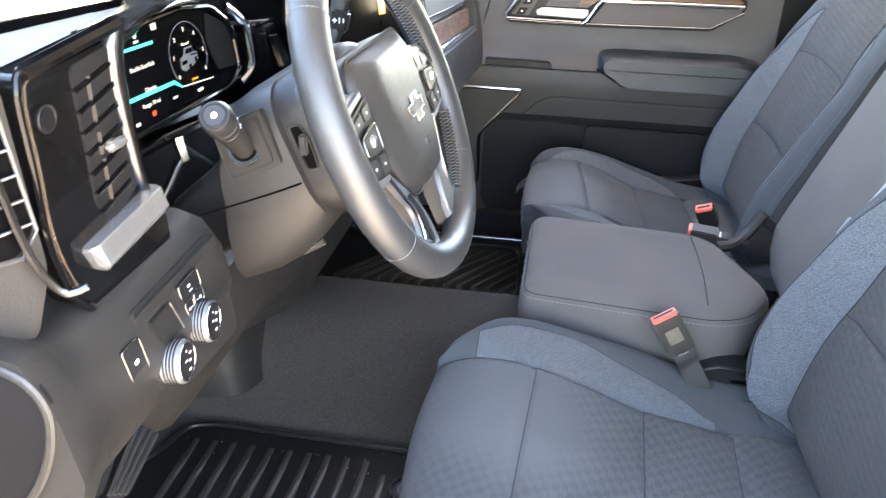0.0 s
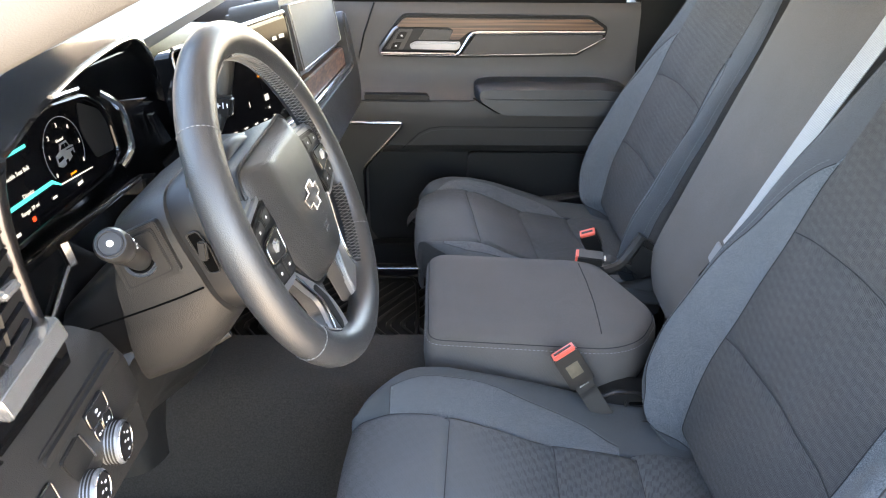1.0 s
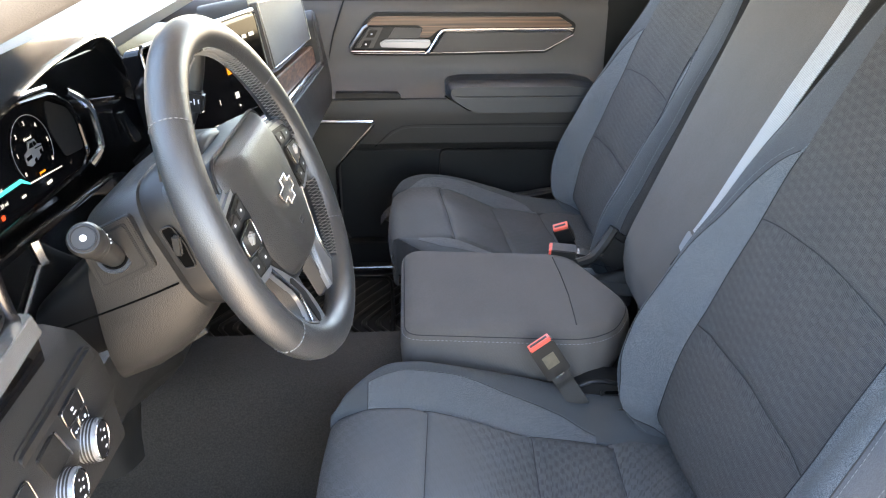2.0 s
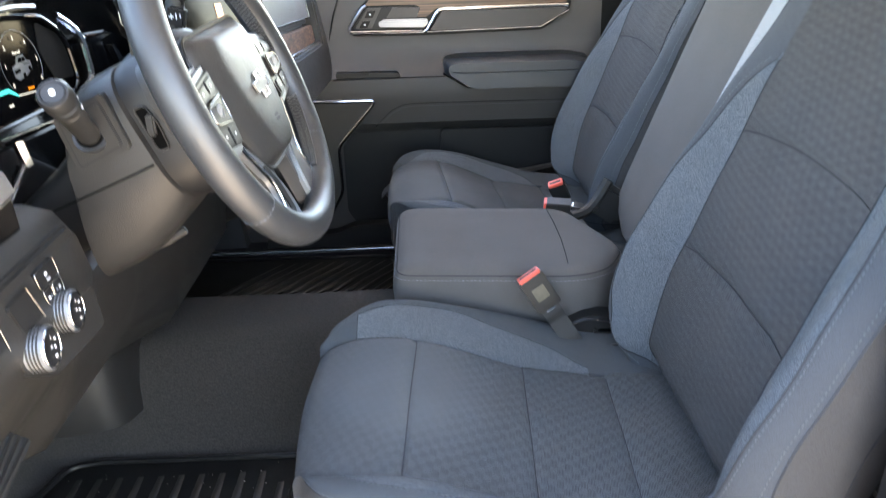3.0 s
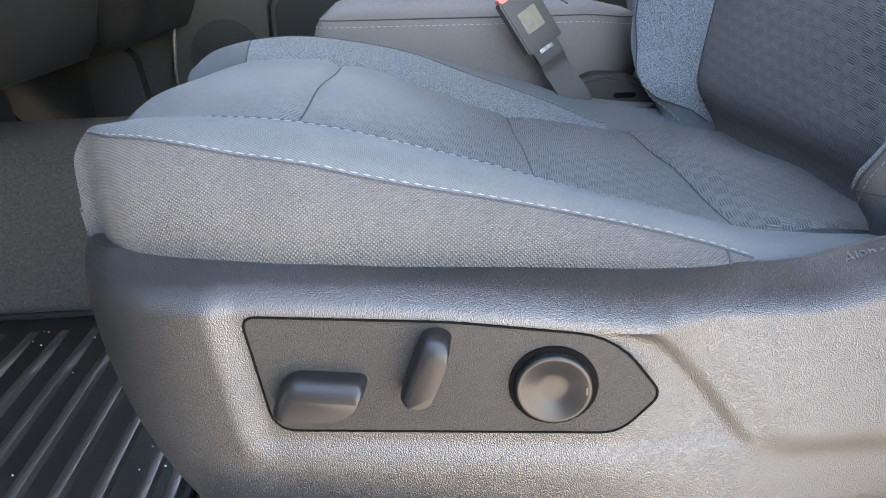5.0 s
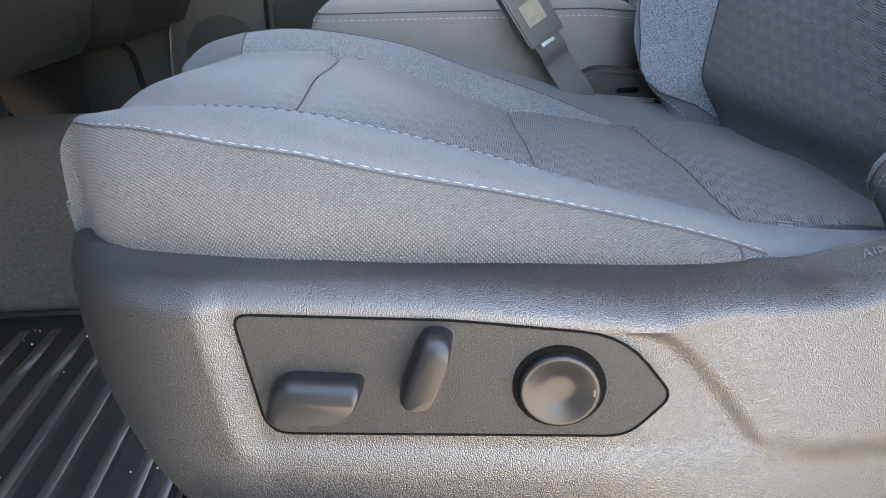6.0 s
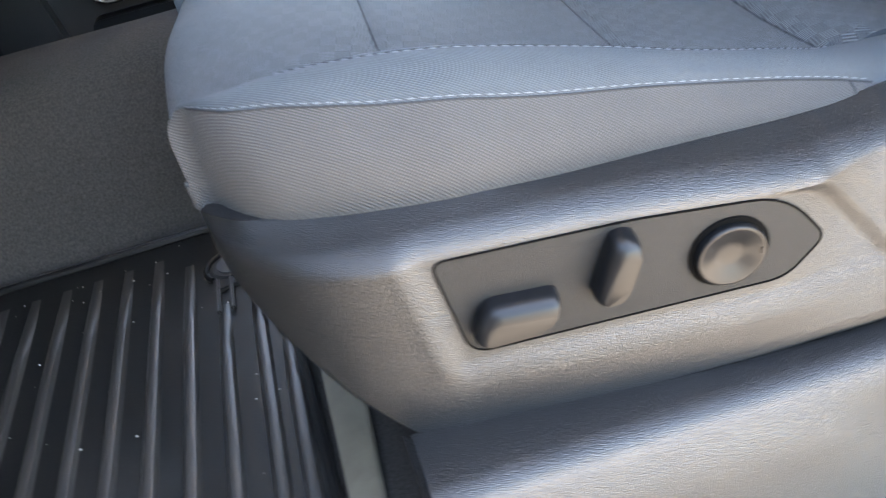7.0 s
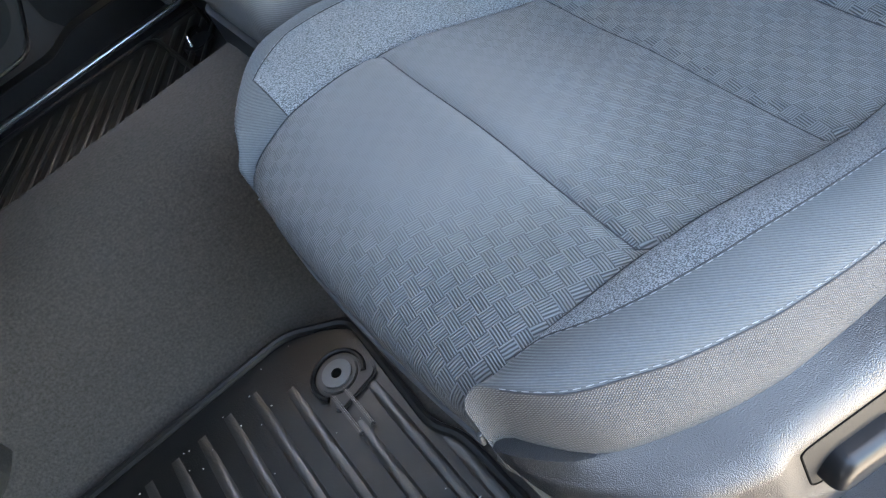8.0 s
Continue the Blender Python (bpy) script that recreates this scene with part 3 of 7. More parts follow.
# ---- seats ----
ZC = [(-0.125, 0.300), (-0.09, 0.306), (-0.05, 0.314), (0.0, 0.315), (0.04, 0.308), (0.10, 0.286), (0.18, 0.257), (0.25, 0.243), (0.30, 0.234), (0.42, 0.224)]
ZS = [(-0.11, 0.318), (-0.08, 0.322), (-0.05, 0.3235), (-0.025, 0.3215), (0.0, 0.317), (0.033, 0.312), (0.05, 0.308), (0.132, 0.290), (0.241, 0.261), (0.274, 0.250), (0.33, 0.240), (0.42, 0.232)]
XB = [(0.20, 0.388), (0.26, 0.392), (0.35, 0.404), (0.45, 0.430), (0.55, 0.464), (0.65, 0.504), (0.75, 0.550), (0.87, 0.600), (0.98, 0.648)]
FB = [(0.20, 0.040), (0.27, 0.048), (0.35, 0.054), (0.45, 0.050), (0.55, 0.040), (0.64, 0.022), (0.72, 0.004), (0.80, 0.0), (1.0, 0.0)]


def seat(name, side, dx, label, with_switches):
    """A front seat: cushion, backrest, side valance. side: maps (x, v, z) to the world, v counted from the door side."""
    def W(x, v, z):
        return (x + dx, v if side > 0 else 1.458 - v, z)

    root = thing(name, label, "car seat", "front seats")

    # cushion surface: rows along x, columns across; the column lines follow the seams
    V2T = [(-0.110, 0.142), (-0.099, 0.135), (-0.090, 0.117), (-0.073, 0.095), (-0.050, 0.080), (-0.025, 0.068), (0.003, 0.060), (0.033, 0.053), (0.10, 0.049), (0.42, 0.047)]
    V1T = [(-0.110, 0.1425), (-0.075, 0.136), (-0.060, 0.130), (-0.045, 0.117), (-0.029, 0.107), (0.0, 0.097), (0.038, 0.090), (0.12, 0.086), (0.22, 0.092), (0.27, 0.105), (0.295, 0.127), (0.42, 0.129)]
    SVT = [(-0.110, 0.146), (-0.085, 0.138), (-0.05, 0.133), (0.01, 0.129), (0.10, 0.128), (0.42, 0.130)]
    YTT = [(-0.110, 0.138), (-0.099, 0.130), (-0.094, 0.120), (-0.074, 0.092), (-0.048, 0.076), (-0.004, 0.059), (0.03, 0.052), (0.10, 0.049), (0.42, 0.047)]
    W2T = [(-0.110, 0.428), (-0.099, 0.440), (-0.090, 0.458), (-0.073, 0.484), (-0.050, 0.514), (-0.025, 0.538), (0.003, 0.551), (0.05, 0.558), (0.42, 0.560)]
    W1T = [(-0.110, 0.4295), (-0.090, 0.446), (-0.070, 0.466), (-0.050, 0.483), (-0.035, 0.493), (-0.018, 0.502), (0.0, 0.510), (0.07, 0.514), (0.16, 0.497), (0.25, 0.474), (0.29, 0.450), (0.305, 0.4445), (0.42, 0.4445)]
    WVT = [(-0.110, 0.428), (-0.07, 0.433), (-0.03, 0.434), (0.42, 0.432)]
    BMP = [(-0.11, 0.002), (-0.08, 0.008), (-0.03, 0.012), (0.03, 0.014), (0.10, 0.017), (0.20, 0.014), (0.30, 0.010), (0.42, 0.008)]
    NA, NB, NC, ND = 10, 12, 8, 40        # column steps: side, bolster, insert, centre

    def across(x):
        """The columns at x as (v, z)."""
        x = max(x, -0.106)
        v2, v1, sv, yt, w2, w1, wv = (curve(x, t) for t in (V2T, V1T, SVT, YTT, W2T, W1T, WVT))
        zs, zc, bp = curve(x, ZS), curve(x, ZC), curve(x, BMP)

        def crown(v, a, b, k):
            t = (v - a) / (b - a)
            return zs * (1 - t) + (zc + 0.001) * t + bp * k * math.sin(math.pi * min(1, max(0, t)) ** 0.8) ** 0.85
        out = []
        for i in range(NA):
            t = i / NA
            out.append((yt + 0.010 * (1 - t) ** 2 - 0.010 * sstep(-0.112, -0.060, x) * math.sin(math.pi * t ** 1.35) ** 0.9 + (v2 - yt) * t * t, 0.225 + (zs - 0.225) * t))
        for i in range(NB):
            v = v2 + (v1 - v2) * i / NB
            out.append((v, crown(v, v2, sv, 1.0)))
        for i in range(NC):
            v = v1 + (sv - v1) * i / NC
            out.append((v, crown(v, v2, sv, 1.0)))
        for i in range(ND):
            t = i / ND
            v = sv + (wv - sv) * t
            out.append((v, zc + 0.003 * math.sin(math.pi * t) ** 2 - 0.002 * math.sin(2 * math.pi * t) ** 2))
        for i in range(NC):
            v = wv + (w1 - wv) * i / NC
            out.append((v, crown(v, w2, wv, 1.05)))
        for i in range(NB):
            v = w1 + (w2 - w1) * i / NB
            out.append((v, crown(v, w2, wv, 1.05)))
        for i in range(NA + 1):
            t = 1 - i / NA
            out.append((w2 + 0.006 * math.sin(math.pi * t) - 0.010 * (1 - t) ** 2, 0.225 + (zs - 0.225) * t))
        return out

    J2, J1 = NA, NA + NB
    JS = NA + NB + NC
    cols = len(across(0.0))
    us = []
    for k in range(9):
        th = math.pi / 2 * (1 - k / 8)
        us.append((-0.082 - 0.028 * math.sin(th), -0.030 * (1 - math.cos(th))))
    x0 = us[0][0]
    us = [(x0 + 0.012, -0.090), (x0 + 0.004, -0.072), (x0 + 0.0005, -0.050)] + us
    x = -0.074
    while x < 0.46:
        us.append((x, 0.0))
        x += 0.0050
    seam_x = (0.025, 0.188, 0.314)
    stops = (-0.110,) + seam_x + (0.40,)
    grid = []
    for i, (x, dz) in enumerate(us):
        row = []
        for j, (v, z) in enumerate(across(x)):
            q = (v - 0.285) / 0.16
            drop = dz if i < 3 else dz * (0.80 - (0.40 if q > 0 else 0.05) * sstep(0.8, 1.3, abs(q)))
            zz = max(z + drop * sstep(0.215, 0.27, z), 0.20)
            shear = 0.070 * (v - 0.285) * (1 if JS < j < cols - 1 - JS else 0) * sstep(-0.10, 0.0, x) * sstep(0.46, 0.37, x)
            bow = 0.009 * max(0, 1 - ((v - 0.285) / 0.150) ** 2) * sstep(0.03, -0.09, x)
            xx = x + shear - bow + (0.032 * sstep(0.24, -0.06, x) if side < 0 else 0.0)
            if JS <= j <= cols - 1 - JS:
                # each panel is padded and drawn down at its seams
                for sa, sb in zip(stops, stops[1:]):
                    if sa < x < sb:
                        zz += 0.0030 * math.sin(math.pi * (x - sa) / (sb - sa)) ** 0.7 * (1 if sa > -0.1 else sstep(-0.1, -0.04, x))
                for sx in seam_x:
                    zz -= 0.0040 * math.exp(-((x - sx) / 0.0045) ** 2)
                for dv in (abs(v - mixf(x, SVT)), abs(v - mixf(x, WVT))):
                    zz -= 0.0040 * math.exp(-(dv / 0.0045) ** 2)
                zz += 0.006 * sstep(0.314, 0.345, x)
                zz += 0.004 * sstep(0.10, -0.03, x) * max(0.0, 1 - q * q)
            zz += 0.0012 * noise.noise((x * 14, v * 14, 3.0 + side))
            row.append(W(xx, v, zz))
        grid.append(row)
    P = grid

    def region(name, j0, j1, i0, i1, mat, lab=""):
        return part(name, sheet([row[j0:j1 + 1] for row in P[i0:i1 + 1]]), mat, cushion, lab)

    def row_at(x):
        return min(range(len(us)), key=lambda i: abs(us[i][0] - x) + (1 if us[i][1] < 0 else 0))

    cushion = new("cushion")
    cushion.parent = root
    last = len(us) - 1
    hf, hx, hfar = row_at(-0.0735), row_at(0.30), row_at(-0.052)
    for a, b in ((0, J2), (cols - 1 - J2, cols - 1)):
        region("side_panel", a, b, 0, last, M_SMOOTH)
    for a, b in ((J2, J1), (cols - 1 - J1, cols - 1 - J2)):
        region("bolster", a, b, 0, last, M_BOLSTER)
    for a, b, h0 in ((J1, JS, hf), (cols - 1 - JS, cols - 1 - J1, hfar)):
        region("bolster_front", a, b, 0, h0, M_BOLSTER)
        region("bolster_insert", a, b, h0, hx, M_HEATHER, "blue-grey heather cloth insert")
        region("bolster_rear", a, b, hx, last, M_BOLSTER)
    a, b = JS, cols - 1 - JS
    i1, i2, i3 = row_at(seam_x[0]), row_at(seam_x[1]), row_at(seam_x[2])
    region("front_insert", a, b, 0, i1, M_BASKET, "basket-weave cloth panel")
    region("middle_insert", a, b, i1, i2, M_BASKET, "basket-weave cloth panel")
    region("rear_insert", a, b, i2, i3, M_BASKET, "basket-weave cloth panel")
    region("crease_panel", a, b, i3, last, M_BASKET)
    # seams and threads
    for i in (i1, i2, i3):
        part("seam", tube([Vector(P[i][j]) + Vector((0, 0, 0.0002)) for j in range(a, b + 1)], 0.0007, 5), M_SEAM, cushion)
    for j in (a, b):
        part("seam", tube([Vector(P[i][j]) + Vector((0, 0, 0.0002)) for i in range(8, row_at(0.33))], 0.0007, 5), M_SEAM, cushion)
    for j, n0, n1 in ((J2, 9, row_at(0.27)), (J1, hf, hx + 1), (cols - 1 - J2, 9, row_at(0.27)), (cols - 1 - J1, hfar, hx + 1)):
        jj = j + 1 if j in (J2, cols - 1 - J1) else j - 1
        ln = [Vector(P[i][j]).lerp(Vector(P[i][jj]), 0.34) for i in range(n0, n1)]
        part("seam", tube([Vector(P[i][j]) + Vector((0, 0, 0.0001)) for i in range(n0, n1)], 0.0006, 5), M_SEAM, cushion)
        part("stitching", stitches(ln, 0.0040, 0.0024, 0.00030, (0, 0, 0.0003)), M_THREAD, cushion, "pale grey stitching")
    part("seam", tube([Vector(P[hfar][j]) + Vector((0, 0, 0.0002)) for j in range(cols - 1 - JS, cols - J1)], 0.0006, 5), M_SEAM, cushion)
    pip = [Vector(P[2][j]) + Vector((-0.0008, 0, 0)) for j in range(J2, cols - J2)]
    part("piping", tube(pip, 0.0020, 6), M_PIPING, cushion, "dark piping along the front edge")
    if side > 0:
        part("side_seam", tube([P[row_at(0.252)][j] for j in range(1, J2 + 1)], 0.0009, 5), M_SEAM, cushion)
    # seat pan below the cushion
    pan = rbox(W(0.20, 0.285, 0.17), (0.46, 0.40, 0.09), 0.02)
    part("seat_pan", pan, M_BLACK, root)
    for v in (0.10, 0.46):
        part("seat_rail", rbox(W(0.215, v, 0.06), (0.42, 0.035, 0.14), 0.006), M_BLACK, root)

    shield = [[W(x, 0.500 + 0.040 * t, zt - 0.085 * (1 - math.cos(1.5 * t)) ) for t in [k / 10 for k in range(11)]] for x, zt in ((0.235, 0.222), (0.27, 0.232), (0.31, 0.240), (0.35, 0.244), (0.39, 0.250), (0.42, 0.262), (0.44, 0.275))]
    part("inboard_shield", thicken(sheet(shield), 0.003), M_PLASTIC, root, "smooth grey plastic inboard shield")
    # Black filler added to shut out light between cushion and backrest.
    part("seat_rear_filler", rbox(W(0.475, 0.285, 0.17), (0.05, 0.50, 0.30), 0.012), M_BLACK, root)

    # backrest: rows up the back, columns across; the column lines follow the seams
    zs = [0.225 + 0.0115 * i for i in range(66)]
    EDGE = [(0.22, 0.078), (0.27, 0.066), (0.295, 0.042), (0.312, 0.027), (0.35, 0.022), (0.55, 0.024), (0.66, 0.034), (0.76, 0.052), (0.88, 0.085), (0.98, 0.120)]
    B1T = [(0.22, 0.128), (0.245, 0.122), (0.27, 0.098), (0.31, 0.066), (0.36, 0.050), (0.45, 0.046), (0.55, 0.053), (0.63, 0.074), (0.69, 0.104), (0.715, 0.126), (1.0, 0.128)]
    NS, NBK, NI = 6, 6, 8

    def flank(z, inset):
        xb, fb, e, v1 = curve(z, XB), curve(z, FB), curve(z, EDGE), curve(z, B1T) + inset
        sv = 0.130
        low = 0.030 * sstep(0.285, 0.225, z)
        cr = e + 0.034

        def face(v):
            if v < cr:
                t = (cr - v) / (cr - e)
                return xb - fb + (fb * 0.55 + 0.008) * t * t
            t = min(1, (v - cr) / (sv - cr))
            return xb - fb * (1 - sstep(0, 1, t)) + 0.004 * math.exp(-((v - sv) / 0.006) ** 2) * (1 if z < 0.72 else 0.2)
        half = []
        for i in range(NS):
            t = i / NS
            half.append((e + 0.045 * (1 - t) ** 3 - 0.006 * math.sin(math.pi * t), xb + 0.13 * (1 - t) + (face(e) - xb) * t))
        va = max(min(v1, sv), e + 0.012)
        for i in range(NBK):
            v = e + (va - e) * i / NBK
            half.append((v, face(v)))
        for i in range(NI):
            v = va + (sv - va) * i / NI
            half.append((v, face(v)))
        for i in range(13):
            v = sv + (0.285 - sv) * i / 12
            half.append((v, xb - 0.002 * math.sin(math.pi * i / 12) ** 2))
        return [(v, x + low) for v, x in half]

    def up(z):
        return flank(z, 0.0) + [(0.57 - v, x) for v, x in flank(z, 0.007 * sstep(0.69, 0.60, z) * sstep(0.26, 0.32, z))[-2::-1]]

    K2, K1, KS = NS, NS + NBK, NS + NBK + NI
    bg = []
    cols = len(up(0.3))
    for z in zs:
        row = []
        for j, (v, x) in enumerate(up(z)):
            if KS <= j <= cols - 1 - KS:
                for sz in (0.455, 0.625):
                    x += 0.006 * math.exp(-((z - sz) / 0.006) ** 2) * min(1.0, (j - KS) / 3, (cols - 1 - KS - j) / 3)
            q = 0.030 * ((v - 0.285) / 0.16) ** 2 if KS <= j <= cols - 1 - KS else 0.030
            zz = z - q * 0.6 * sstep(0.40, 0.50, z) * sstep(0.70, 0.60, z)
            x += 0.001 * noise.noise((v * 14, z * 14, 7.0 + side))
            row.append(W(x, v, zz))
        bg.append(row)
    back = new("backrest")
    back.parent = root

    def breg(name, j0, j1, i0, i1, mat, lab=""):
        return part(name, sheet([row[j0:j1 + 1] for row in bg[i0:i1 + 1]]), mat, back, lab)

    def zat(z):
        return min(range(len(zs)), key=lambda i: abs(zs[i] - z))
    top = len(zs) - 1
    zi, zj = zat(0.235), zat(0.72)
    for a, b in ((0, K2), (cols - 1 - K2, cols - 1)):
        breg("side_panel", a, b, 0, top, M_SIDEBACK)
    for a, b in ((K2, K1), (cols - 1 - K1, cols - 1 - K2)):
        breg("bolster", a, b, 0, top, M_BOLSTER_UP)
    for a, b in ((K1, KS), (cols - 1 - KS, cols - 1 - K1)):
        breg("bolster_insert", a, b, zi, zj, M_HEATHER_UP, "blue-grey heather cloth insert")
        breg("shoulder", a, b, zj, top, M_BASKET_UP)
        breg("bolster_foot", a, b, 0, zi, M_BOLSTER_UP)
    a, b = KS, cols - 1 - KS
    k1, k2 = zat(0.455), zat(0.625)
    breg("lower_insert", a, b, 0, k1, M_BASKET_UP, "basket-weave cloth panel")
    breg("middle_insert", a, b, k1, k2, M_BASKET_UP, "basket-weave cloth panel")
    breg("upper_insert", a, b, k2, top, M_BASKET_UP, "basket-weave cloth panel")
    for k in (k1, k2):
        part("seam", tube([Vector(bg[k][j]) + Vector((-0.0004, 0, 0)) for j in range(a, b + 1)], 0.0009, 5), M_SEAM, back)
    for j in (a, b):
        part("seam", tube([Vector(bg[i][j]) + Vector((-0.0003, 0, 0)) for i in range(1, zj)], 0.0009, 5), M_SEAM, back)
    for j, n0, n1 in ((K2 + 1, 4, top), (K1 - 1, zi, zj), (cols - K1, zi, zj), (cols - 2 - K2, 4, top)):
        part("stitching", stitches([bg[i][j] for i in range(n0, n1)], 0.0044, 0.0022, 0.00036, (-0.0004, 0, 0.0002)), M_THREAD, back, "pale grey stitching")
    zh = zat(0.272)
    for j, n0 in ((3, zh), (K2, 1), (K1, zi), (cols - 1 - K1, zi), (cols - 1 - K2, 1), (cols - 4, zh)):
        n1 = zj if j in (K1, cols - 1 - K1) else top
        part("seam", tube([Vector(bg[i][j]) for i in range(n0, n1)], 0.0009, 5), M_SEAM, back)
    for a_, b_ in ((0, K1), (cols - 1 - K1, cols - 1)):
        hem = [Vector(bg[zh][j]) + Vector((0, 0, 0.004 * max(0, min(1, (6 - j) / 6)))) for j in range(a_, b_ + 1)]
        part("hem_seam", tube(hem, 0.0009, 5), M_SEAM, back)
        part("hem_stitching", stitches([p + Vector((0, 0, 0.0035)) for p in hem], 0.0040, 0.0024, 0.0004), M_THREAD, back)
    part("edge_piping", tube([Vector(bg[i][K2]) + Vector((-0.0008, 0, 0)) for i in range(1, top)], 0.0022, 6), M_SIDEBACK, back, "thin padded edge between bolster and side")
    part("back_shell", sheet([[bg[i][0], bg[i][-1]] for i in (0, top // 2, top)]), M_BLACK, back)
    part("back_foot", sheet([bg[0], [W(0.50, 0.08 + 0.41 * j / (cols - 1), 0.235) for j in range(cols)]]), M_BOLSTER, back)
    part("back_top", sheet([bg[top], [W(0.72, (j / (cols - 1)) * 0.30 + 0.135, 0.985) for j in range(cols)]]), M_BOLSTER, back)

    # side valance
    val = new("side_valance")
    val.parent = root

    low = 0.0 if side > 0 else 0.018

    def ztop(x):
        z = curve(x, [(-0.110, 0.252), (-0.104, 0.256), (-0.080, 0.261), (-0.048, 0.263), (0.0, 0.265), (0.03, 0.265), (0.075, 0.261), (0.15, 0.257), (0.218, 0.253), (0.277, 0.252), (0.325, 0.260), (0.37, 0.270), (0.400, 0.288), (0.425, 0.302), (0.453, 0.308), (0.50, 0.310)])
        return z - low * sstep(0.28, 0.20, x)

    def ytop(x):
        return curve(x, [(-0.110, 0.135), (-0.104, 0.122), (-0.083, 0.094), (-0.054, 0.078), (-0.006, 0.061), (0.03, 0.054), (0.10, 0.051), (0.20, 0.046), (0.30, 0.042), (0.40, 0.042), (0.50, 0.07)])

    def ybase(x):
        return curve(x, [(-0.110, 0.132), (-0.1055, 0.112), (-0.096, 0.090), (-0.082, 0.068), (-0.066, 0.049), (-0.049, 0.036), (-0.026, 0.025), (0.0, 0.0165), (0.05, 0.0075), (0.10, 0.0), (0.20, -0.0140), (0.26, -0.0180), (0.33, -0.0165), (0.353, -0.0135), (0.375, -0.006), (0.395, 0.005), (0.42, 0.019), (0.45, 0.033), (0.50, 0.060)])

    def zbot(x):
        return curve(x, [(-0.110, 0.236), (-0.106, 0.224), (-0.096, 0.206), (-0.080, 0.184), (-0.062, 0.161), (-0.045, 0.140), (-0.032, 0.124), (-0.020, 0.112), (-0.006, 0.108), (0.04, 0.109), (0.10, 0.113), (0.16, 0.117), (0.22, 0.120), (0.30, 0.119), (0.37, 0.114), (0.40, 0.116), (0.43, 0.122), (0.46, 0.14), (0.50, 0.17)])

    RIDGE = [(-0.10, 0.246), (-0.046, 0.2545), (0.0, 0.2575), (0.06, 0.2565), (0.12, 0.2540), (0.165, 0.2500), (0.185, 0.2455), (0.200, 0.2385), (0.212, 0.2275), (0.226, 0.211), (0.241, 0.191), (0.258, 0.168), (0.27, 0.150), (0.30, 0.10)]
    bend = [(0.10 + 0.004 * k, curve(0.10 + 0.004 * k, RIDGE)) for k in range(46)]

    def ridge(x):
        return curve(x, RIDGE)

    def shoulder(x):
        """Height at which the face rolls over into the top strip."""
        r, zt = ridge(x), ztop(x)
        k = sstep(0.150, 0.225, x)
        return min(r * (1 - k) + (zt - 0.001) * k, zt - 0.001)

    def past_ridge(x, z):
        """Distance beyond the ridge line, up and to the rear."""
        if x < 0.11:
            return z - ridge(x)
        best = 1.0
        for (p, q), (u, w) in zip(bend, bend[1:]):
            a, c = u - p, w - q
            t = min(1.0, max(0.0, ((x - p) * a + (z - q) * c) / (a * a + c * c)))
            best = min(best, (x - p - a * t) ** 2 + (z - q - c * t) ** 2)
        return best ** 0.5 if z > ridge(x) else -best ** 0.5

    def vface(x, z):
        y = ybase(x) + 0.0040 * sstep(0.184, 0.162, z) * sstep(-0.03, 0.02, x)
        q = past_ridge(x, z)
        if with_switches:
            # shallow pocket that carries the switch panel, below and ahead of the ridge
            left = (x - (-0.0215 + (0.2475 - z) * 0.163)) / 0.019
            pocket = sstep(0, 1, left) * sstep(0, 1, (z - 0.160) / 0.020) * sstep(0.0005, -0.0105, q) * sstep(0.40, 0.34, x)
            y += (0.0228 - 0.15 * x - y) * pocket
        else:
            y += 0.006 * sstep(0.0, -0.009, q) * sstep(-0.02, 0.02, x) * sstep(0.16, 0.175, z)
        # the rear of the face leans in towards its top edge
        lean = sstep(0.165, 0.235, x) * sstep(0.46, 0.40, x)
        y += 0.022 * lean * max(0.0, min(1.0, (z - 0.140) / (ztop(x) - 0.145)))
        # the rear of the face stands proud of the pocket, with a level lower edge
        proud = sstep(0.0, 0.016, q) * sstep(0.14, 0.19, x) * sstep(0.42, 0.36, x)
        y -= 0.0022 * proud * sstep(0.160, 0.180, z)
        y += 0.0040 * sstep(0.165, 0.120, z) * sstep(-0.08, -0.02, x)
        # lowest rim
        y += 0.0025 * sstep(zbot(x) + 0.012, zbot(x) + 0.008, z) * sstep(-0.03, 0.01, x) * sstep(0.36, 0.30, x)
        y += 0.005 * sstep(zbot(x) + 0.008, zbot(x), z)
        return y
    rows = []
    nx, nz = (420, 110) if with_switches else (80, 30)
    nt = 26
    for i in range(nx):
        x = -0.110 + 0.61 * i / (nx - 1)
        zb, zt, z0 = zbot(x), ztop(x), shoulder(x) - 0.010
        z0 = max(z0, zb + 0.002)
        row = []
        for j in range(nz):
            z = zb + (z0 - zb) * j / (nz - 1)
            row.append(W(x, vface(x, z), z))
        y0, yt = vface(x, z0), ytop(x)
        tilt = 0.2 * sstep(0.165, 0.235, x)
        for j in range(1, nt + 1):
            u = j / nt
            if u <= 0.5:
                th = tilt + (1.36 - tilt) * u / 0.5
                row.append(W(x, y0 + min(0.030, (yt - y0) * 0.55) * (math.cos(tilt) - math.cos(th)), z0 + min(0.0135, zt - z0) * (math.sin(th) - math.sin(tilt))))
            else:
                w = (u - 0.5) / 0.5
                ya, za = y0 + min(0.030, (yt - y0) * 0.55) * (math.cos(tilt) - math.cos(1.36)), z0 + min(0.0135, zt - z0) * (math.sin(1.36) - math.sin(tilt))
                row.append(W(x, ya + (yt - ya) * w, za + (zt - za) * (0.75 * w + 0.25 * w * w)))
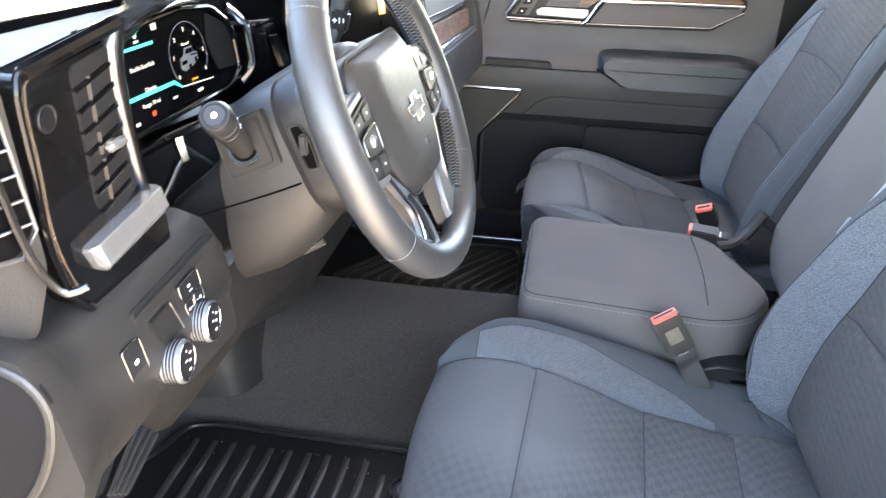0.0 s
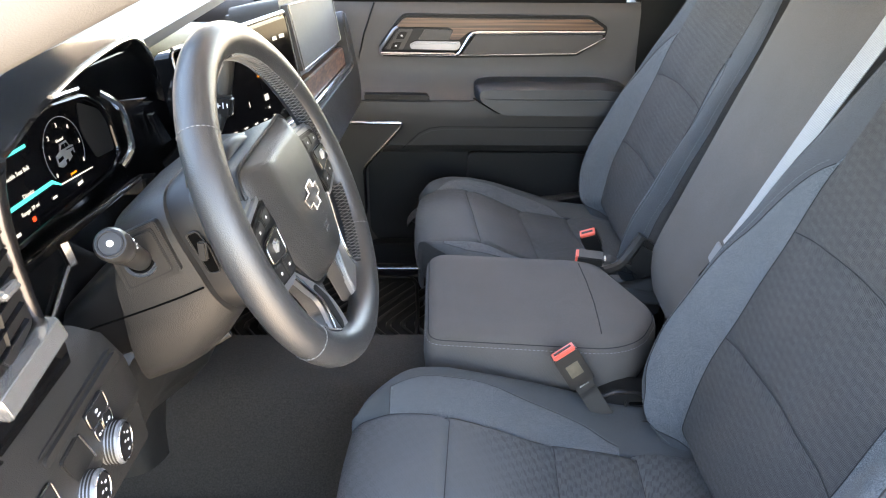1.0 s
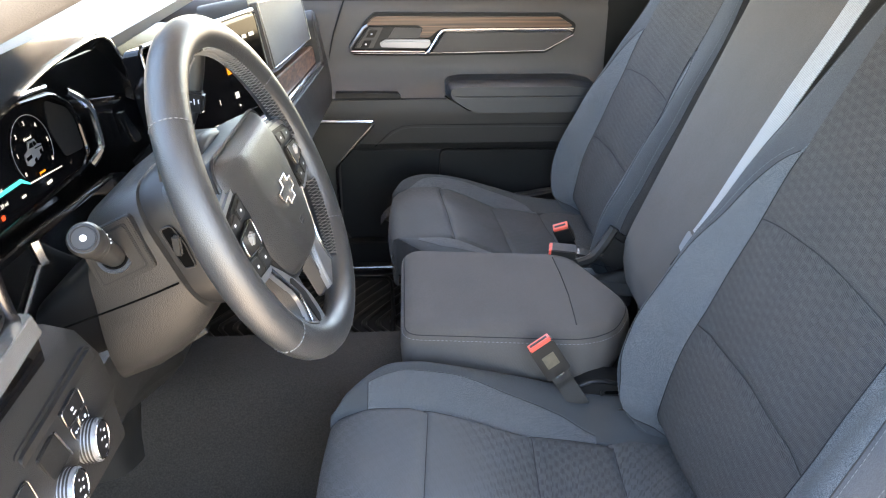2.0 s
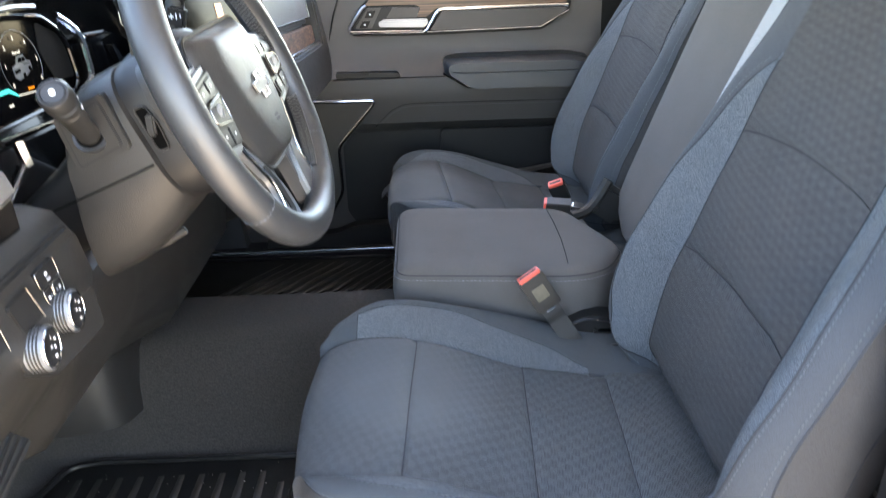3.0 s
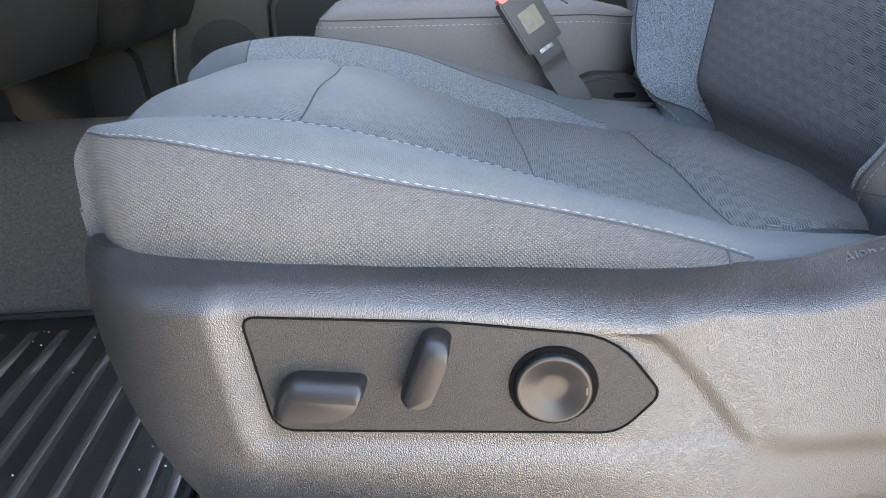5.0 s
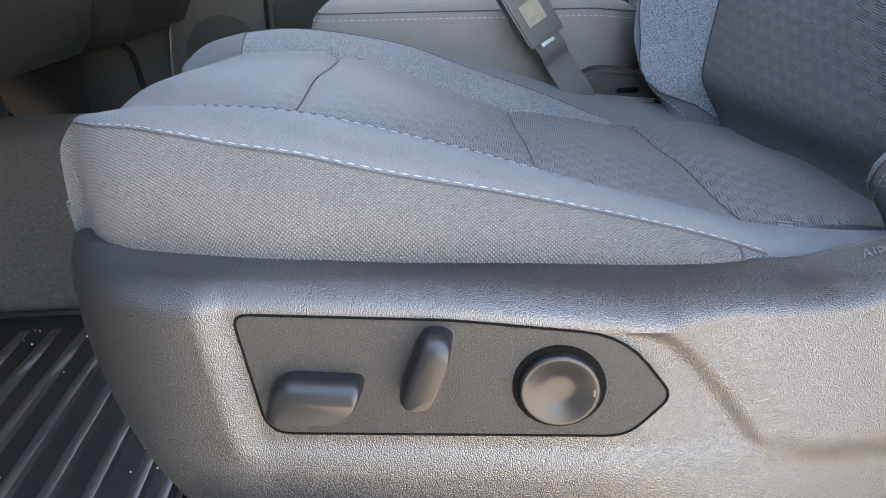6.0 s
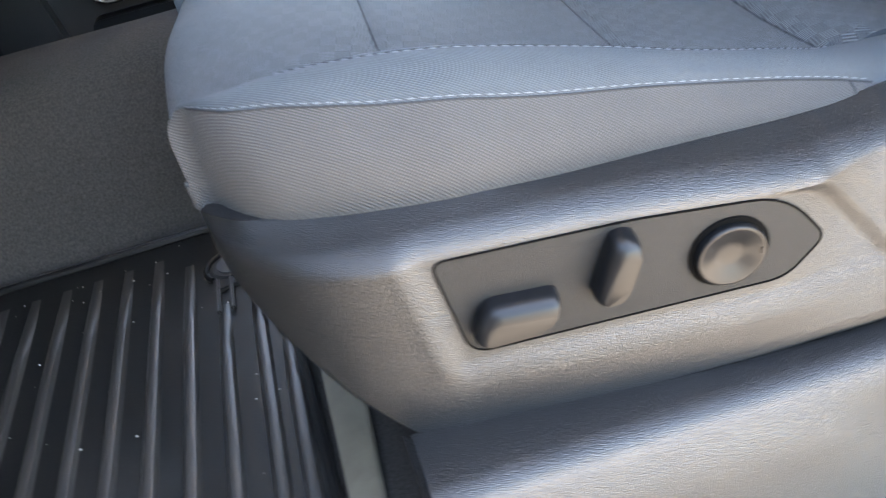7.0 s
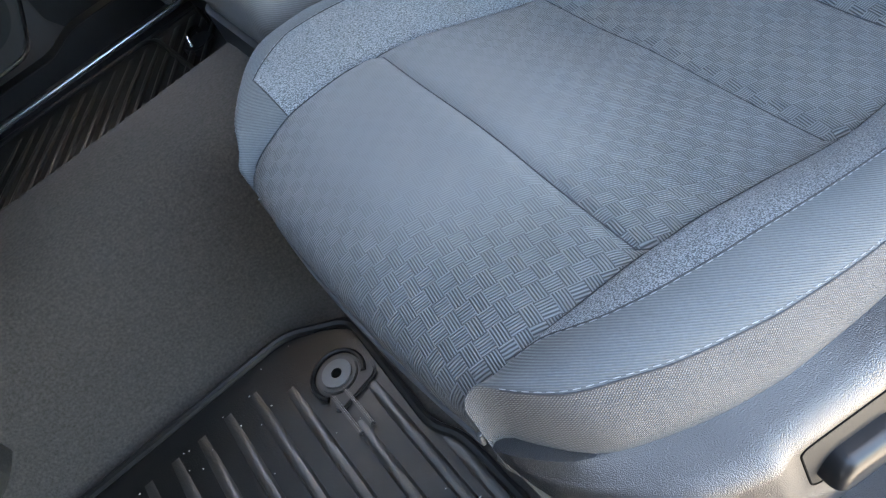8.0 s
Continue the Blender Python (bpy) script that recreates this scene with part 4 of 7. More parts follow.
        row.append(W(x, ytop(x) + 0.010 + 0.025 * sstep(0.26, 0.18, x), ztop(x) - 0.004))
        rows.append(row)
    part("shell", thicken(sheet(rows), 0.003 * side), M_PLASTIC_BLUE, val, "grained charcoal plastic side shield")
    if with_switches:
        fm = basis((0, 0.0226, 0.0), (1, -0.15, 0), (0, 0, 1))
        c15 = math.sqrt(1 + 0.15 ** 2)

        def on_panel(pts):
            return [(x * c15, z) for x, z in pts]
        plate_o = rounded(on_panel([(-0.001, 0.2475), (0.099, 0.2455), (0.176, 0.2385), (0.1995, 0.2075), (0.1805, 0.1850), (0.0095, 0.1830)]), [0.008, 0.01, 0.022, 0.007, 0.010, 0.012])
        part("switch_panel", prism(plate_o, fm, 0.004, 0.0006), M_PANEL, val, "flat dark switch panel with three controls")
        ring_o = [tuple(fm @ Vector((x, y, 0.0))) for x, y in plate_o]
        part("panel_gap", tube(ring_o, 0.0007, 6, closed=True), M_VOID, val)
        for nm, outline, top_o, h in (("slide_switch", [(0.0110, 0.1960), (0.0160, 0.2140), (0.0230, 0.2215), (0.0600, 0.2195), (0.0550, 0.2030), (0.0450, 0.1950), (0.0180, 0.1930)], [(0.0165, 0.1960), (0.0195, 0.2060), (0.0250, 0.2100), (0.0560, 0.2085), (0.0525, 0.2020), (0.0450, 0.1960), (0.0200, 0.1945)], 0.0145),
                                      ("recline_switch", [(0.0745, 0.2060), (0.0800, 0.2260), (0.0865, 0.2450), (0.0930, 0.2470), (0.1005, 0.2430), (0.0960, 0.2230), (0.0905, 0.2030), (0.0790, 0.2020)], [(0.0790, 0.2060), (0.0845, 0.2230), (0.0895, 0.2340), (0.0930, 0.2355), (0.0985, 0.2340), (0.0945, 0.2190), (0.0895, 0.2045), (0.0805, 0.2035)], 0.0155)):
            cz = 0.2075 if nm == "slide_switch" else 0.2240
            squash = 0.80 if nm == "slide_switch" else 0.84
            outline = [(x, cz + (z - cz) * squash) for x, z in outline]
            top_o = [(x, cz + (z - cz) * squash) for x, z in top_o]
            o1, o2 = rounded(on_panel(outline), 0.008, 6), rounded(on_panel(top_o), 0.006, 6)
            rings = []
            for k, hh in ((0.0, -0.002), (0.0, h * 0.40), (0.04, h * 0.55), (0.14, h * 0.70), (0.32, h * 0.83), (0.56, h * 0.92), (0.80, h * 0.97), (1.0, h)):
                rings.append([fm @ Vector((x * (1 - k) + u * k, y * (1 - k) + w * k, hh)) for (x, y), (u, w) in zip(o1, o2)])
            part(nm, loft(rings), M_SWITCH, val, "black moulded seat switch")
        axis = fm.to_3x3() @ Vector((0, 0, 1))
        kc = fm @ Vector((0.1480 * c15, 0.2118, 0.0))
        part("knob_well", disc(kc + axis * 0.0010, axis, 0.0216, 0.003, 0.0004, 48), M_VOID, val)
        px = Vector((axis.y, -axis.x, 0)).normalized()
        py = axis.cross(px)
        rings = []
        for rr, hh in ((0.0184, 0.0), (0.0186, 0.0030), (0.0185, 0.0044), (0.0181, 0.0053), (0.0173, 0.0057), (0.0163, 0.0055), (0.0125, 0.0038), (0.0095, 0.0029), (0.0080, 0.0022), (0.0060, 0.0017), (0.0035, 0.0015), (0.001, 0.0015)):
            rings.append([kc + axis * hh + rr * (px * math.cos(2 * math.pi * k / 64) + py * math.sin(2 * math.pi * k / 64)) for k in range(64)])
        part("lumbar_knob", loft(rings), M_SWITCH, val, "round black dished lumbar knob")
        part("knob_mark", rbox(kc + axis * 0.0052 + px * -0.0155 + py * 0.0, (0.0012, 0.0012, 0.0045), 0.0003), M_BLACK, val)
    part("foot_bracket", rbox(W(0.010, 0.055, 0.122), (0.05, 0.05, 0.026), 0.006), M_BLACK, root)
    part("recliner_cover", prism(rounded([(0.418, 0.100), (0.408, 0.235), (0.418, 0.286), (0.455, 0.314), (0.505, 0.330), (0.530, 0.240), (0.525, 0.100)], 0.03), basis(W(0, 0.006, 0), (1, 0, 0), (0, 0, 1)) if side > 0 else basis(W(0, 0.006, 0), (1, 0, 0), (0, 0, -1)) @ Matrix.Scale(-1, 4, (0, 1, 0)), 0.06, 0.016, 4), M_COVER, root, "rounded plastic recliner cover, toned dark for shade")
    part("bracket_bolt", disc(W(0.004, 0.036, 0.128), (0, -1 if side > 0 else 1, 0), 0.006, 0.012, 0.001, 12), M_SILVER, root)
    return root


driver_seat = seat("front_seat", 1, 0.0, "charcoal cloth driver seat with power switches, blue-grey bolsters", True)
seat("front_seat", -1, 0.060, "charcoal cloth passenger seat with heather side bolsters", False)

# track cover along the door side of the driver seat
cover = thing("seat_track_cover", "grained charcoal plastic cover below the driver seat", "track cover")
rows = []
for i in range(60):
    x = -0.035 + 0.60 * i / 59
    zt = 0.137 - 0.06 * max(0, (x + 0.02)) * 0.8
    row = []
    for yy, dz in ((0.03, -0.012), (0.0, -0.006), (-0.016, -0.0025), (-0.023, -0.0025), (-0.028, -0.0045), (-0.031, -0.008), (-0.033, -0.013), (-0.0345, -0.020), (-0.036, -0.032), (-0.038, -0.05), (-0.042, -0.075), (-0.048, -0.10), (-0.056, -0.128)):
        # a soft crease runs down towards the rear
        cx = 0.16 - dz * 1.3
        out = -0.004 * sstep(0.012, -0.012, x - cx) * sstep(-0.012, -0.03, dz)
        row.append((x, yy + out, max(0.0, zt + dz)))
    rows.append(row)
part("cover_shell", thicken(sheet(rows), 0.003), M_PLASTIC_BLUE, cover)
part("cover_front", loft([[(rows[0][k][0] - e, p[1] + e * 2.0, max(0, p[2] - e)) for k, p in enumerate(rows[0])] for e in (0.0, 0.004)], caps=True), M_PLASTIC_BLUE, cover)
part("gap_filler", rbox((0.21, 0.028, 0.10), (0.46, 0.03, 0.055), 0.004), M_BLACK, cover)


# ---- centre seat ----
cs = thing("centre_seat", "dark plain cloth centre seat between the front seats", "car seat")
o = rounded([(-0.004, 0.594), (0.315, 0.560), (0.375, 0.60), (0.430, 0.70), (0.350, 0.885), (0.0, 0.918)], [0.03, 0.04, 0.05, 0.05, 0.04, 0.04], 6)
rings = []
for off, z in ((0.020, 0.240), (0.009, 0.248), (0.003, 0.265), (0.0, 0.300), (0.001, 0.320), (0.004, 0.330), (0.009, 0.3375), (0.016, 0.343), (0.028, 0.347), (0.06, 0.350)):
    c = Vector((0.20, 0.73))
    ring = []
    for x, y in o:
        d = Vector((x, y)) - c
        p = Vector((x, y)) - d.normalized() * off
        ring.append((p.x, p.y, z - 0.012 * sstep(0.30, 0.42, p.x) * (1 if z > 0.27 else 0)))
    rings.append(ring)
part("cushion", loft(rings), M_PLAINCLOTH, cs)
part("seam", tube([(0.296, 0.600, 0.3488), (0.299, 0.64, 0.3502), (0.303, 0.70, 0.3502), (0.304, 0.78, 0.3502), (0.302, 0.85, 0.3500)], 0.0010, 6), M_SEAM, cs)
part("stitching", stitches([Vector(p) + Vector((0, 0, 0.0006)) for p in rings[5]] + [Vector(rings[5][0])], 0.0045, 0.0026, 0.0004), M_BUTTONGREY, cs, "dull grey stitching")
bm = prism(rounded([(-0.0, 0.605), (0.42, 0.57), (0.44, 0.62), (0.44, 0.86), (0.0, 0.87)], 0.03), Matrix.Translation((0, 0, 0.245)), 0.16, 0.008)
part("base_box", bm, M_BLACK, cs, "black plastic storage base")
part("seam", tube([Vector(p) + Vector((0, 0, 0.0004)) for p in rings[6]], 0.0008, 6, closed=True), M_SEAM, cs)
hs = prism(rounded([(0.270, 0.196), (0.285, 0.262), (0.318, 0.276), (0.372, 0.268), (0.398, 0.240), (0.398, 0.180)], 0.012), basis((0, 0.540, 0), (1, 0, 0), (0, 0, 1)), 0.050, 0.006, 3)
part("buckle_housing", hs, M_BLACK, cs, "black moulded housing at the foot of the buckle")
part("housing_slot", rbox((0.352, 0.539, 0.250), (0.026, 0.004, 0.006), 0.0015), M_VOID, cs)
part("housing_rib", rbox((0.334, 0.5385, 0.226), (0.004, 0.006, 0.060), 0.0015), M_BLACK, cs)
bk = []
for i in range(20):
    z = 0.30 + i * 0.0365
    x = 0.452 + 0.37 * (z - 0.38) + (0.03 * sstep(0.36, 0.30, z))
    e = 0.02 * sstep(0.60, 0.36, z) * 0 + 0.025 * sstep(0.40, 0.30, z)
    l0, r0 = 0.575 + e, 0.885 - e
    bk.append([(x + 0.09, l0 + 0.01, z), (x + 0.02, l0, z), (x + 0.004, l0 + 0.008, z), (x, l0 + 0.03, z), (x - 0.004, 0.73, z), (x, r0 - 0.03, z), (x + 0.004, r0 - 0.008, z), (x + 0.02, r0, z), (x + 0.09, r0 - 0.01, z)])
part("backrest", loft(bk), M_PLAINCLOTH, cs, "tall plain cloth centre backrest")
part("hinge", rbox((0.44, 0.885, 0.345), (0.08, 0.03, 0.07), 0.012, Matrix.Rotation(radians(35), 4, "Y")), M_PLASTIC, cs)
part("hinge_lever", tube(spline([(0.35, 0.845, 0.335), (0.385, 0.86, 0.34), (0.41, 0.872, 0.365), (0.43, 0.875, 0.40)], 10), 0.011, 8), M_PLASTIC, cs)


# ---- belts and buckles ----
def buckle(name, top, base, label, mat=M_BUCKLE, strap_mat=M_BELTDARK, wide=(0, -1, 0), w=0.034, length=0.062, tag=False):
    t = thing(name, label, "buckle", "seat belt buckles")
    top, base = Vector(top), Vector(base)
    ax = (top - base).normalized()
    wv = Vector(wide)
    wv = (wv - ax * wv.dot(ax)).normalized()
    fm = basis(top, wv, ax)
    h = w / 2
    o = rounded([(-h, -length), (h, -length), (h, -0.004), (-h, -0.004)], 0.004)
    d = 0.019
    part("housing", prism(o, fm @ Matrix.Translation((0, 0, d / 2)), d, 0.002), mat, t)
    part("release_button", prism(rounded([(-h + 0.002, -0.012), (h - 0.002, -0.012), (h - 0.002, 0.0), (-h + 0.002, 0.0)], 0.002), fm @ Matrix.Translation((0, 0, d / 2 - 0.001)), d - 0.002, 0.0015), M_RED, t, "red release button")
    part("slot", prism([(-h + 0.006, -0.001), (h - 0.006, -0.001), (h - 0.006, 0.0008), (-h + 0.006, 0.0008)], fm @ Matrix.Translation((0, 0, 0.003)), 0.005, 0), M_BLACK, t)
    n = (fm.to_3x3() @ Vector((0, 0, 1)))
    st = [top - ax * (length - 0.004), top - ax * (length + 0.014) + n * 0.002, top - ax * (length + 0.028) - n * 0.003, base + ax * 0.012 + n * 0.002, base]
    part("strap", strap(spline(st, 16), w * 0.72, 0.005, tuple(wv)), strap_mat, t, "dark folded webbing")
    part("strap_clip", prism(rounded([(-0.009, -length - 0.008), (0.009, -length - 0.008), (0.009, -length), (-0.009, -length)], 0.002), fm @ Matrix.Translation((0, 0, 0.004)), 0.008, 0.001), M_SILVER, t, "small metal clip")
    if tag:
        for s in (-1, 1):
            part("label_sticker", prism(rounded([(-0.011, -0.048), (0.011, -0.048), (0.011, -0.024), (-0.011, -0.024)], 0.002), fm @ Matrix.Translation((0, 0, s * (d / 2 + (0.0006 if s > 0 else 0.0)))), 0.0006, 0), M_TAN, t, "worn tan paper sticker")
    return t


buckle("seat_belt_buckle", (0.215, 0.521, 0.369), (0.293, 0.512, 0.245), "black belt buckle with red button beside the driver seat", wide=(1, 0.2, 0.5), w=0.043, length=0.068, tag=True)
buckle("seat_belt_buckle", (0.335, 0.945, 0.375), (0.375, 0.975, 0.30), "black belt buckle with red button on the passenger seat", wide=(1, -0.2, 0.3), w=0.036, length=0.05)
buckle("seat_belt_buckle", (0.302, 0.884, 0.350), (0.41, 0.862, 0.345), "grey belt buckle with red button lying by the centre seat", M_PLASTIC, wide=(0, 1, 0.2), w=0.030, length=0.055)
belt = thing("seat_belt", "grey woven seat belt hanging in front of the centre backrest", "seat belt")
bp = spline([(0.700, 0.535, 1.08), (0.625, 0.556, 0.876), (0.574, 0.574, 0.747), (0.530, 0.591, 0.627), (0.498, 0.600, 0.543), (0.482, 0.606, 0.505)], 24)
part("webbing", strap(bp, 0.046, 0.0018, (0.10, 1.0, 0.12)), M_BELT, belt)
part("tongue", prism(rounded([(-0.022, -0.03), (0.022, -0.03), (0.026, 0.004), (-0.026, 0.004)], 0.005), basis((0.478, 0.610, 0.498), (0.1, 1.0, 0.12), (0.37, -0.1, 1)), 0.004, 0.001), M_BUTTONGREY, belt, "grey plastic tongue")
part("tongue_blade", strap([(0.470, 0.611, 0.480), (0.462, 0.615, 0.462), (0.454, 0.619, 0.443)], 0.020, 0.003, (0.1, 1.0, 0.12)), M_CHROME, belt, "bright metal blade")

# the opened driver door, out of sight ahead of the camera
dd = thing("driver_door", "dark grey opened driver door trim", "door", kind="structure")
# Unseen; its angle is set to block light from the front left.
FO = basis((-0.50, -0.20, 0.0), (0.37, -0.93, 0), (0, 0, 1))
part("door_trim", prism(rounded([(0.0, -0.20), (1.08, -0.20), (1.08, 0.72), (0.0, 0.75)], 0.03), FO @ Matrix.Translation((0, 0, 0.03)), 0.06, 0.01), M_DOORDARK, dd)


# ---- dashboard ----
def section_loft(ys, sec):
    """A body across the cab: sec(y) gives the outline (x, z) at that y."""
    return loft([[(x, y, z) for x, z in sec(y)] for y in ys])


def lower_sec(y):
    k = sstep(0.17, 0.23, y) * sstep(1.05, 0.95, y)      # column and centre bay stand further forward
    p = sstep(0.95, 1.10, y)                            # passenger side comes back out
    a = [(-0.70, 0.64), (-0.345, 0.64), (-0.318, 0.632), (-0.300, 0.605), (-0.292, 0.565), (-0.300, 0.530), (-0.325, 0.490), (-0.36, 0.44), (-0.405, 0.385), (-0.455, 0.33), (-0.52, 0.28), (-0.60, 0.255), (-0.75, 0.25)]
    b = [(-0.70, 0.52), (-0.40, 0.52), (-0.372, 0.515), (-0.356, 0.505), (-0.352, 0.49), (-0.354, 0.47), (-0.358, 0.43), (-0.360, 0.39), (-0.361, 0.34), (-0.366, 0.295), (-0.388, 0.266), (-0.45, 0.256), (-0.75, 0.25)]
    c = [(-0.70, 0.70), (-0.30, 0.70), (-0.262, 0.69), (-0.235, 0.655), (-0.232, 0.60), (-0.238, 0.55), (-0.262, 0.50), (-0.290, 0.44), (-0.312, 0.38), (-0.330, 0.32), (-0.352, 0.275), (-0.40, 0.256), (-0.75, 0.25)]
    old = [(-0.70, 0.52), (-0.40, 0.52), (-0.372, 0.515), (-0.356, 0.505), (-0.352, 0.49), (-0.354, 0.47), (-0.360, 0.43), (-0.372, 0.39), (-0.395, 0.34), (-0.43, 0.295), (-0.49, 0.265), (-0.58, 0.25), (-0.75, 0.25)]
    q = sstep(0.46, 0.62, y)                            # the knee side is cut back, the middle hangs full
    b = [(u + (v - u) * q, w + (t - w) * q) for (u, w), (v, t) in zip(old, b)]
    out = []
    for (ax, az), (bx, bz), (cx, cz) in zip(a, b, c):
        x, z = ax + (bx - ax) * k, az + (bz - az) * k
        out.append((x + (cx - x) * p, z + (cz - z) * p))
    e = 0.020 * sstep(-0.05, -0.128, y)
    return [(x + e * sstep(0.40, 0.55, z), z + 0.030 * sstep(-0.05, -0.128, y) * sstep(0.58, 0.64, z)) for x, z in out]


dash = thing("dashboard", "dark brown-grey dashboard with glossy black panels and chrome trim", "dashboard")
ys = [-0.128, -0.12, -0.105, -0.09, -0.07, -0.04, 0.02, 0.08, 0.14, 0.17, 0.185, 0.20, 0.215, 0.23, 0.30, 0.45, 0.60, 0.75, 0.90, 0.95, 0.98, 1.01, 1.04, 1.07, 1.10, 1.20, 1.35, 1.46, 1.49]
part("lower_dash", section_loft(ys, lower_sec), M_DASH, dash)
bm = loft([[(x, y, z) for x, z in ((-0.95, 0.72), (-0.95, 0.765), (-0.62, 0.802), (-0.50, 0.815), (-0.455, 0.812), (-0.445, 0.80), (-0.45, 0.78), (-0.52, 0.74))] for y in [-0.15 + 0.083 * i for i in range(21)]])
part("top_pad", bm, M_DASHTOP, dash, "grained dash top, toned pale as if in the sun")

# black vent panel at the door end
FV = basis((-0.320 - 0.04 * 0.73, 0, 0), (0, 1, 0), (0.04, 0, 1))


def vent_p(y, z, h=0.0):
    return FV @ Vector((y, z, h))


bm = prism(rounded([(-0.050, 0.826), (0.066, 0.836), (0.070, 0.760), (0.084, 0.700), (0.118, 0.668), (0.124, 0.610), (0.020, 0.604), (-0.028, 0.648), (-0.048, 0.700)], 0.010), FV, 0.028, 0.004)
part("vent_panel", bm, M_GLOSS, dash, "glossy black vent panel")
part("vent_edge", tube(spline([vent_p(y, z, 0.001) for y, z in ((-0.044, 0.833), (-0.052, 0.818), (-0.050, 0.765), (-0.048, 0.705), (-0.028, 0.650), (0.016, 0.606))], 24), 0.0030, 8), M_GLOSS, dash, "rounded black edge")
part("vent_edge_line", tube(spline([vent_p(y, z, 0.0030) for y, z in ((-0.041, 0.826), (-0.0485, 0.815), (-0.0465, 0.765), (-0.0445, 0.708), (-0.026, 0.655))], 20), 0.0011, 6), M_BRONZE, dash, "thin bronze edge line")
band = []
for (y, z), w in zip(((0.072, 0.846), (0.063, 0.826), (0.0615, 0.800), (0.065, 0.765), (0.071, 0.730), (0.078, 0.703), (0.090, 0.690)), (0.008, 0.0095, 0.0085, 0.007, 0.006, 0.006, 0.009)):
    band.append([vent_p(y - w, z, 0.001), vent_p(y - w * 0.6, z, 0.0055), vent_p(y + w * 0.2, z, 0.0075), vent_p(y + w, z, 0.004), vent_p(y + w, z, -0.004), vent_p(y - w, z, -0.004)])
part("vent_rail", loft(band), M_RAIL, dash, "dark satin chrome rail beside the vent")
part("vent_top_edge", tube([vent_p(y, z, 0.002) for y, z in ((-0.046, 0.830), (0.010, 0.836), (0.068, 0.842))], 0.006, 8), M_GLOSS, dash)
part("vent_well", prism(rounded([(0.004, 0.822), (0.058, 0.828), (0.072, 0.706), (0.030, 0.690), (0.012, 0.712)], 0.008), FV @ Matrix.Translation((0, 0, 0.0015)), 0.004, 0.001), M_BLACK, dash)
for i in range(7):
    z = 0.810 - 0.0165 * i
    a, b = vent_p(0.004 + 0.0015 * i, z - 0.004, 0.000), vent_p(0.050 + 0.0018 * i, z + 0.006, 0.000)
    part("vent_slat", strap([a, b], 0.010, 0.0018, (1, 0, -0.35)), M_GLOSS, dash)
for i in range(5):
    z = 0.804 - 0.022 * i
    part("vent_vane", strap([vent_p(0.022 + 0.0018 * i, z + 0.008, 0.001), vent_p(0.022 + 0.002 * i, z - 0.010, 0.001)], 0.006, 0.0015, (0.8, 0.6, 0)), M_SWITCH, dash)
part("vent_tab", rbox(vent_p(0.038, 0.756, 0.008), (0.010, 0.024, 0.009), 0.003), M_SILVER, dash, "silver vent tab")
part("button_ring", tube([vent_p(-0.030 + 0.0090 * math.cos(t * math.pi / 12), 0.795 + 0.0090 * math.sin(t * math.pi / 12), 0.003) for t in range(24)], 0.0009, 6, closed=True), M_BLACK, dash)
part("trunk_button", disc(vent_p(-0.030, 0.795, 0.004), (1, 0, 0), 0.0085, 0.006, 0.001, 24), M_SWITCH, dash)
# bright handle-like trim under the vent
rings = []
for (y, z, h, k) in ((-0.014, 0.676, 0.006, 0.75), (-0.010, 0.676, 0.012, 1.0), (0.086, 0.688, 0.014, 1.0), (0.092, 0.689, 0.008, 0.85)):
    rings.append([vent_p(y, z + 0.012 * k, h - 0.020), vent_p(y, z + 0.013 * k, h), vent_p(y + 0.006, z - 0.007 * k, h + 0.003), vent_p(y + 0.010, z - 0.014 * k, h - 0.002), vent_p(y + 0.008, z - 0.013 * k, h - 0.020)])
part("vent_trim", bevel(loft(rings), 0.0010), M_SILVER, dash, "bright silver trim block below the vent")
# side outlet on the end of the dash
SO = basis((-0.335, -0.098, 0.0), (0.55, 1, 0), (0.0, 0.0, 1))
bm = prism(rounded([(-0.055, 0.815), (0.040, 0.828), (0.044, 0.690), (0.026, 0.640), (-0.055, 0.66)], 0.012), SO, 0.12, 0.006)
part("end_cheek", bm, M_PLATE, dash)
part("side_outlet", prism(rounded([(-0.055, 0.806), (0.030, 0.812), (0.038, 0.728), (0.024, 0.712), (-0.055, 0.718)], 0.006), SO @ Matrix.Translation((0, 0, 0.002)), 0.006, 0.001), M_VOID, dash)
for i in range(5):
    z = 0.800 - 0.0175 * i
    part("outlet_slat", strap([SO @ Vector((-0.055, z - 0.004, 0.004)), SO @ Vector((0.031 + 0.0012 * i, z + 0.004, 0.004))], 0.007, 0.0016, (0.8, -0.4, 0.25)), M_SLAT, dash)
part("outlet_rim", tube([SO @ Vector((x, y, 0.004)) for x, y in ((0.031, 0.814), (0.0385, 0.728), (0.026, 0.711), (-0.055, 0.717))], 0.0016, 6), M_SLAT, dash)
part("outlet_trim", tube(spline([(-0.318, -0.090, 0.790), (-0.315, -0.086, 0.760), (-0.314, -0.083, 0.738), (-0.312, -0.080, 0.718), (-0.308, -0.075, 0.697), (-0.300, -0.068, 0.681), (-0.288, -0.060, 0.684)], 20), 0.0030, 8), M_RAIL, dash, "dark chrome outlet trim line")

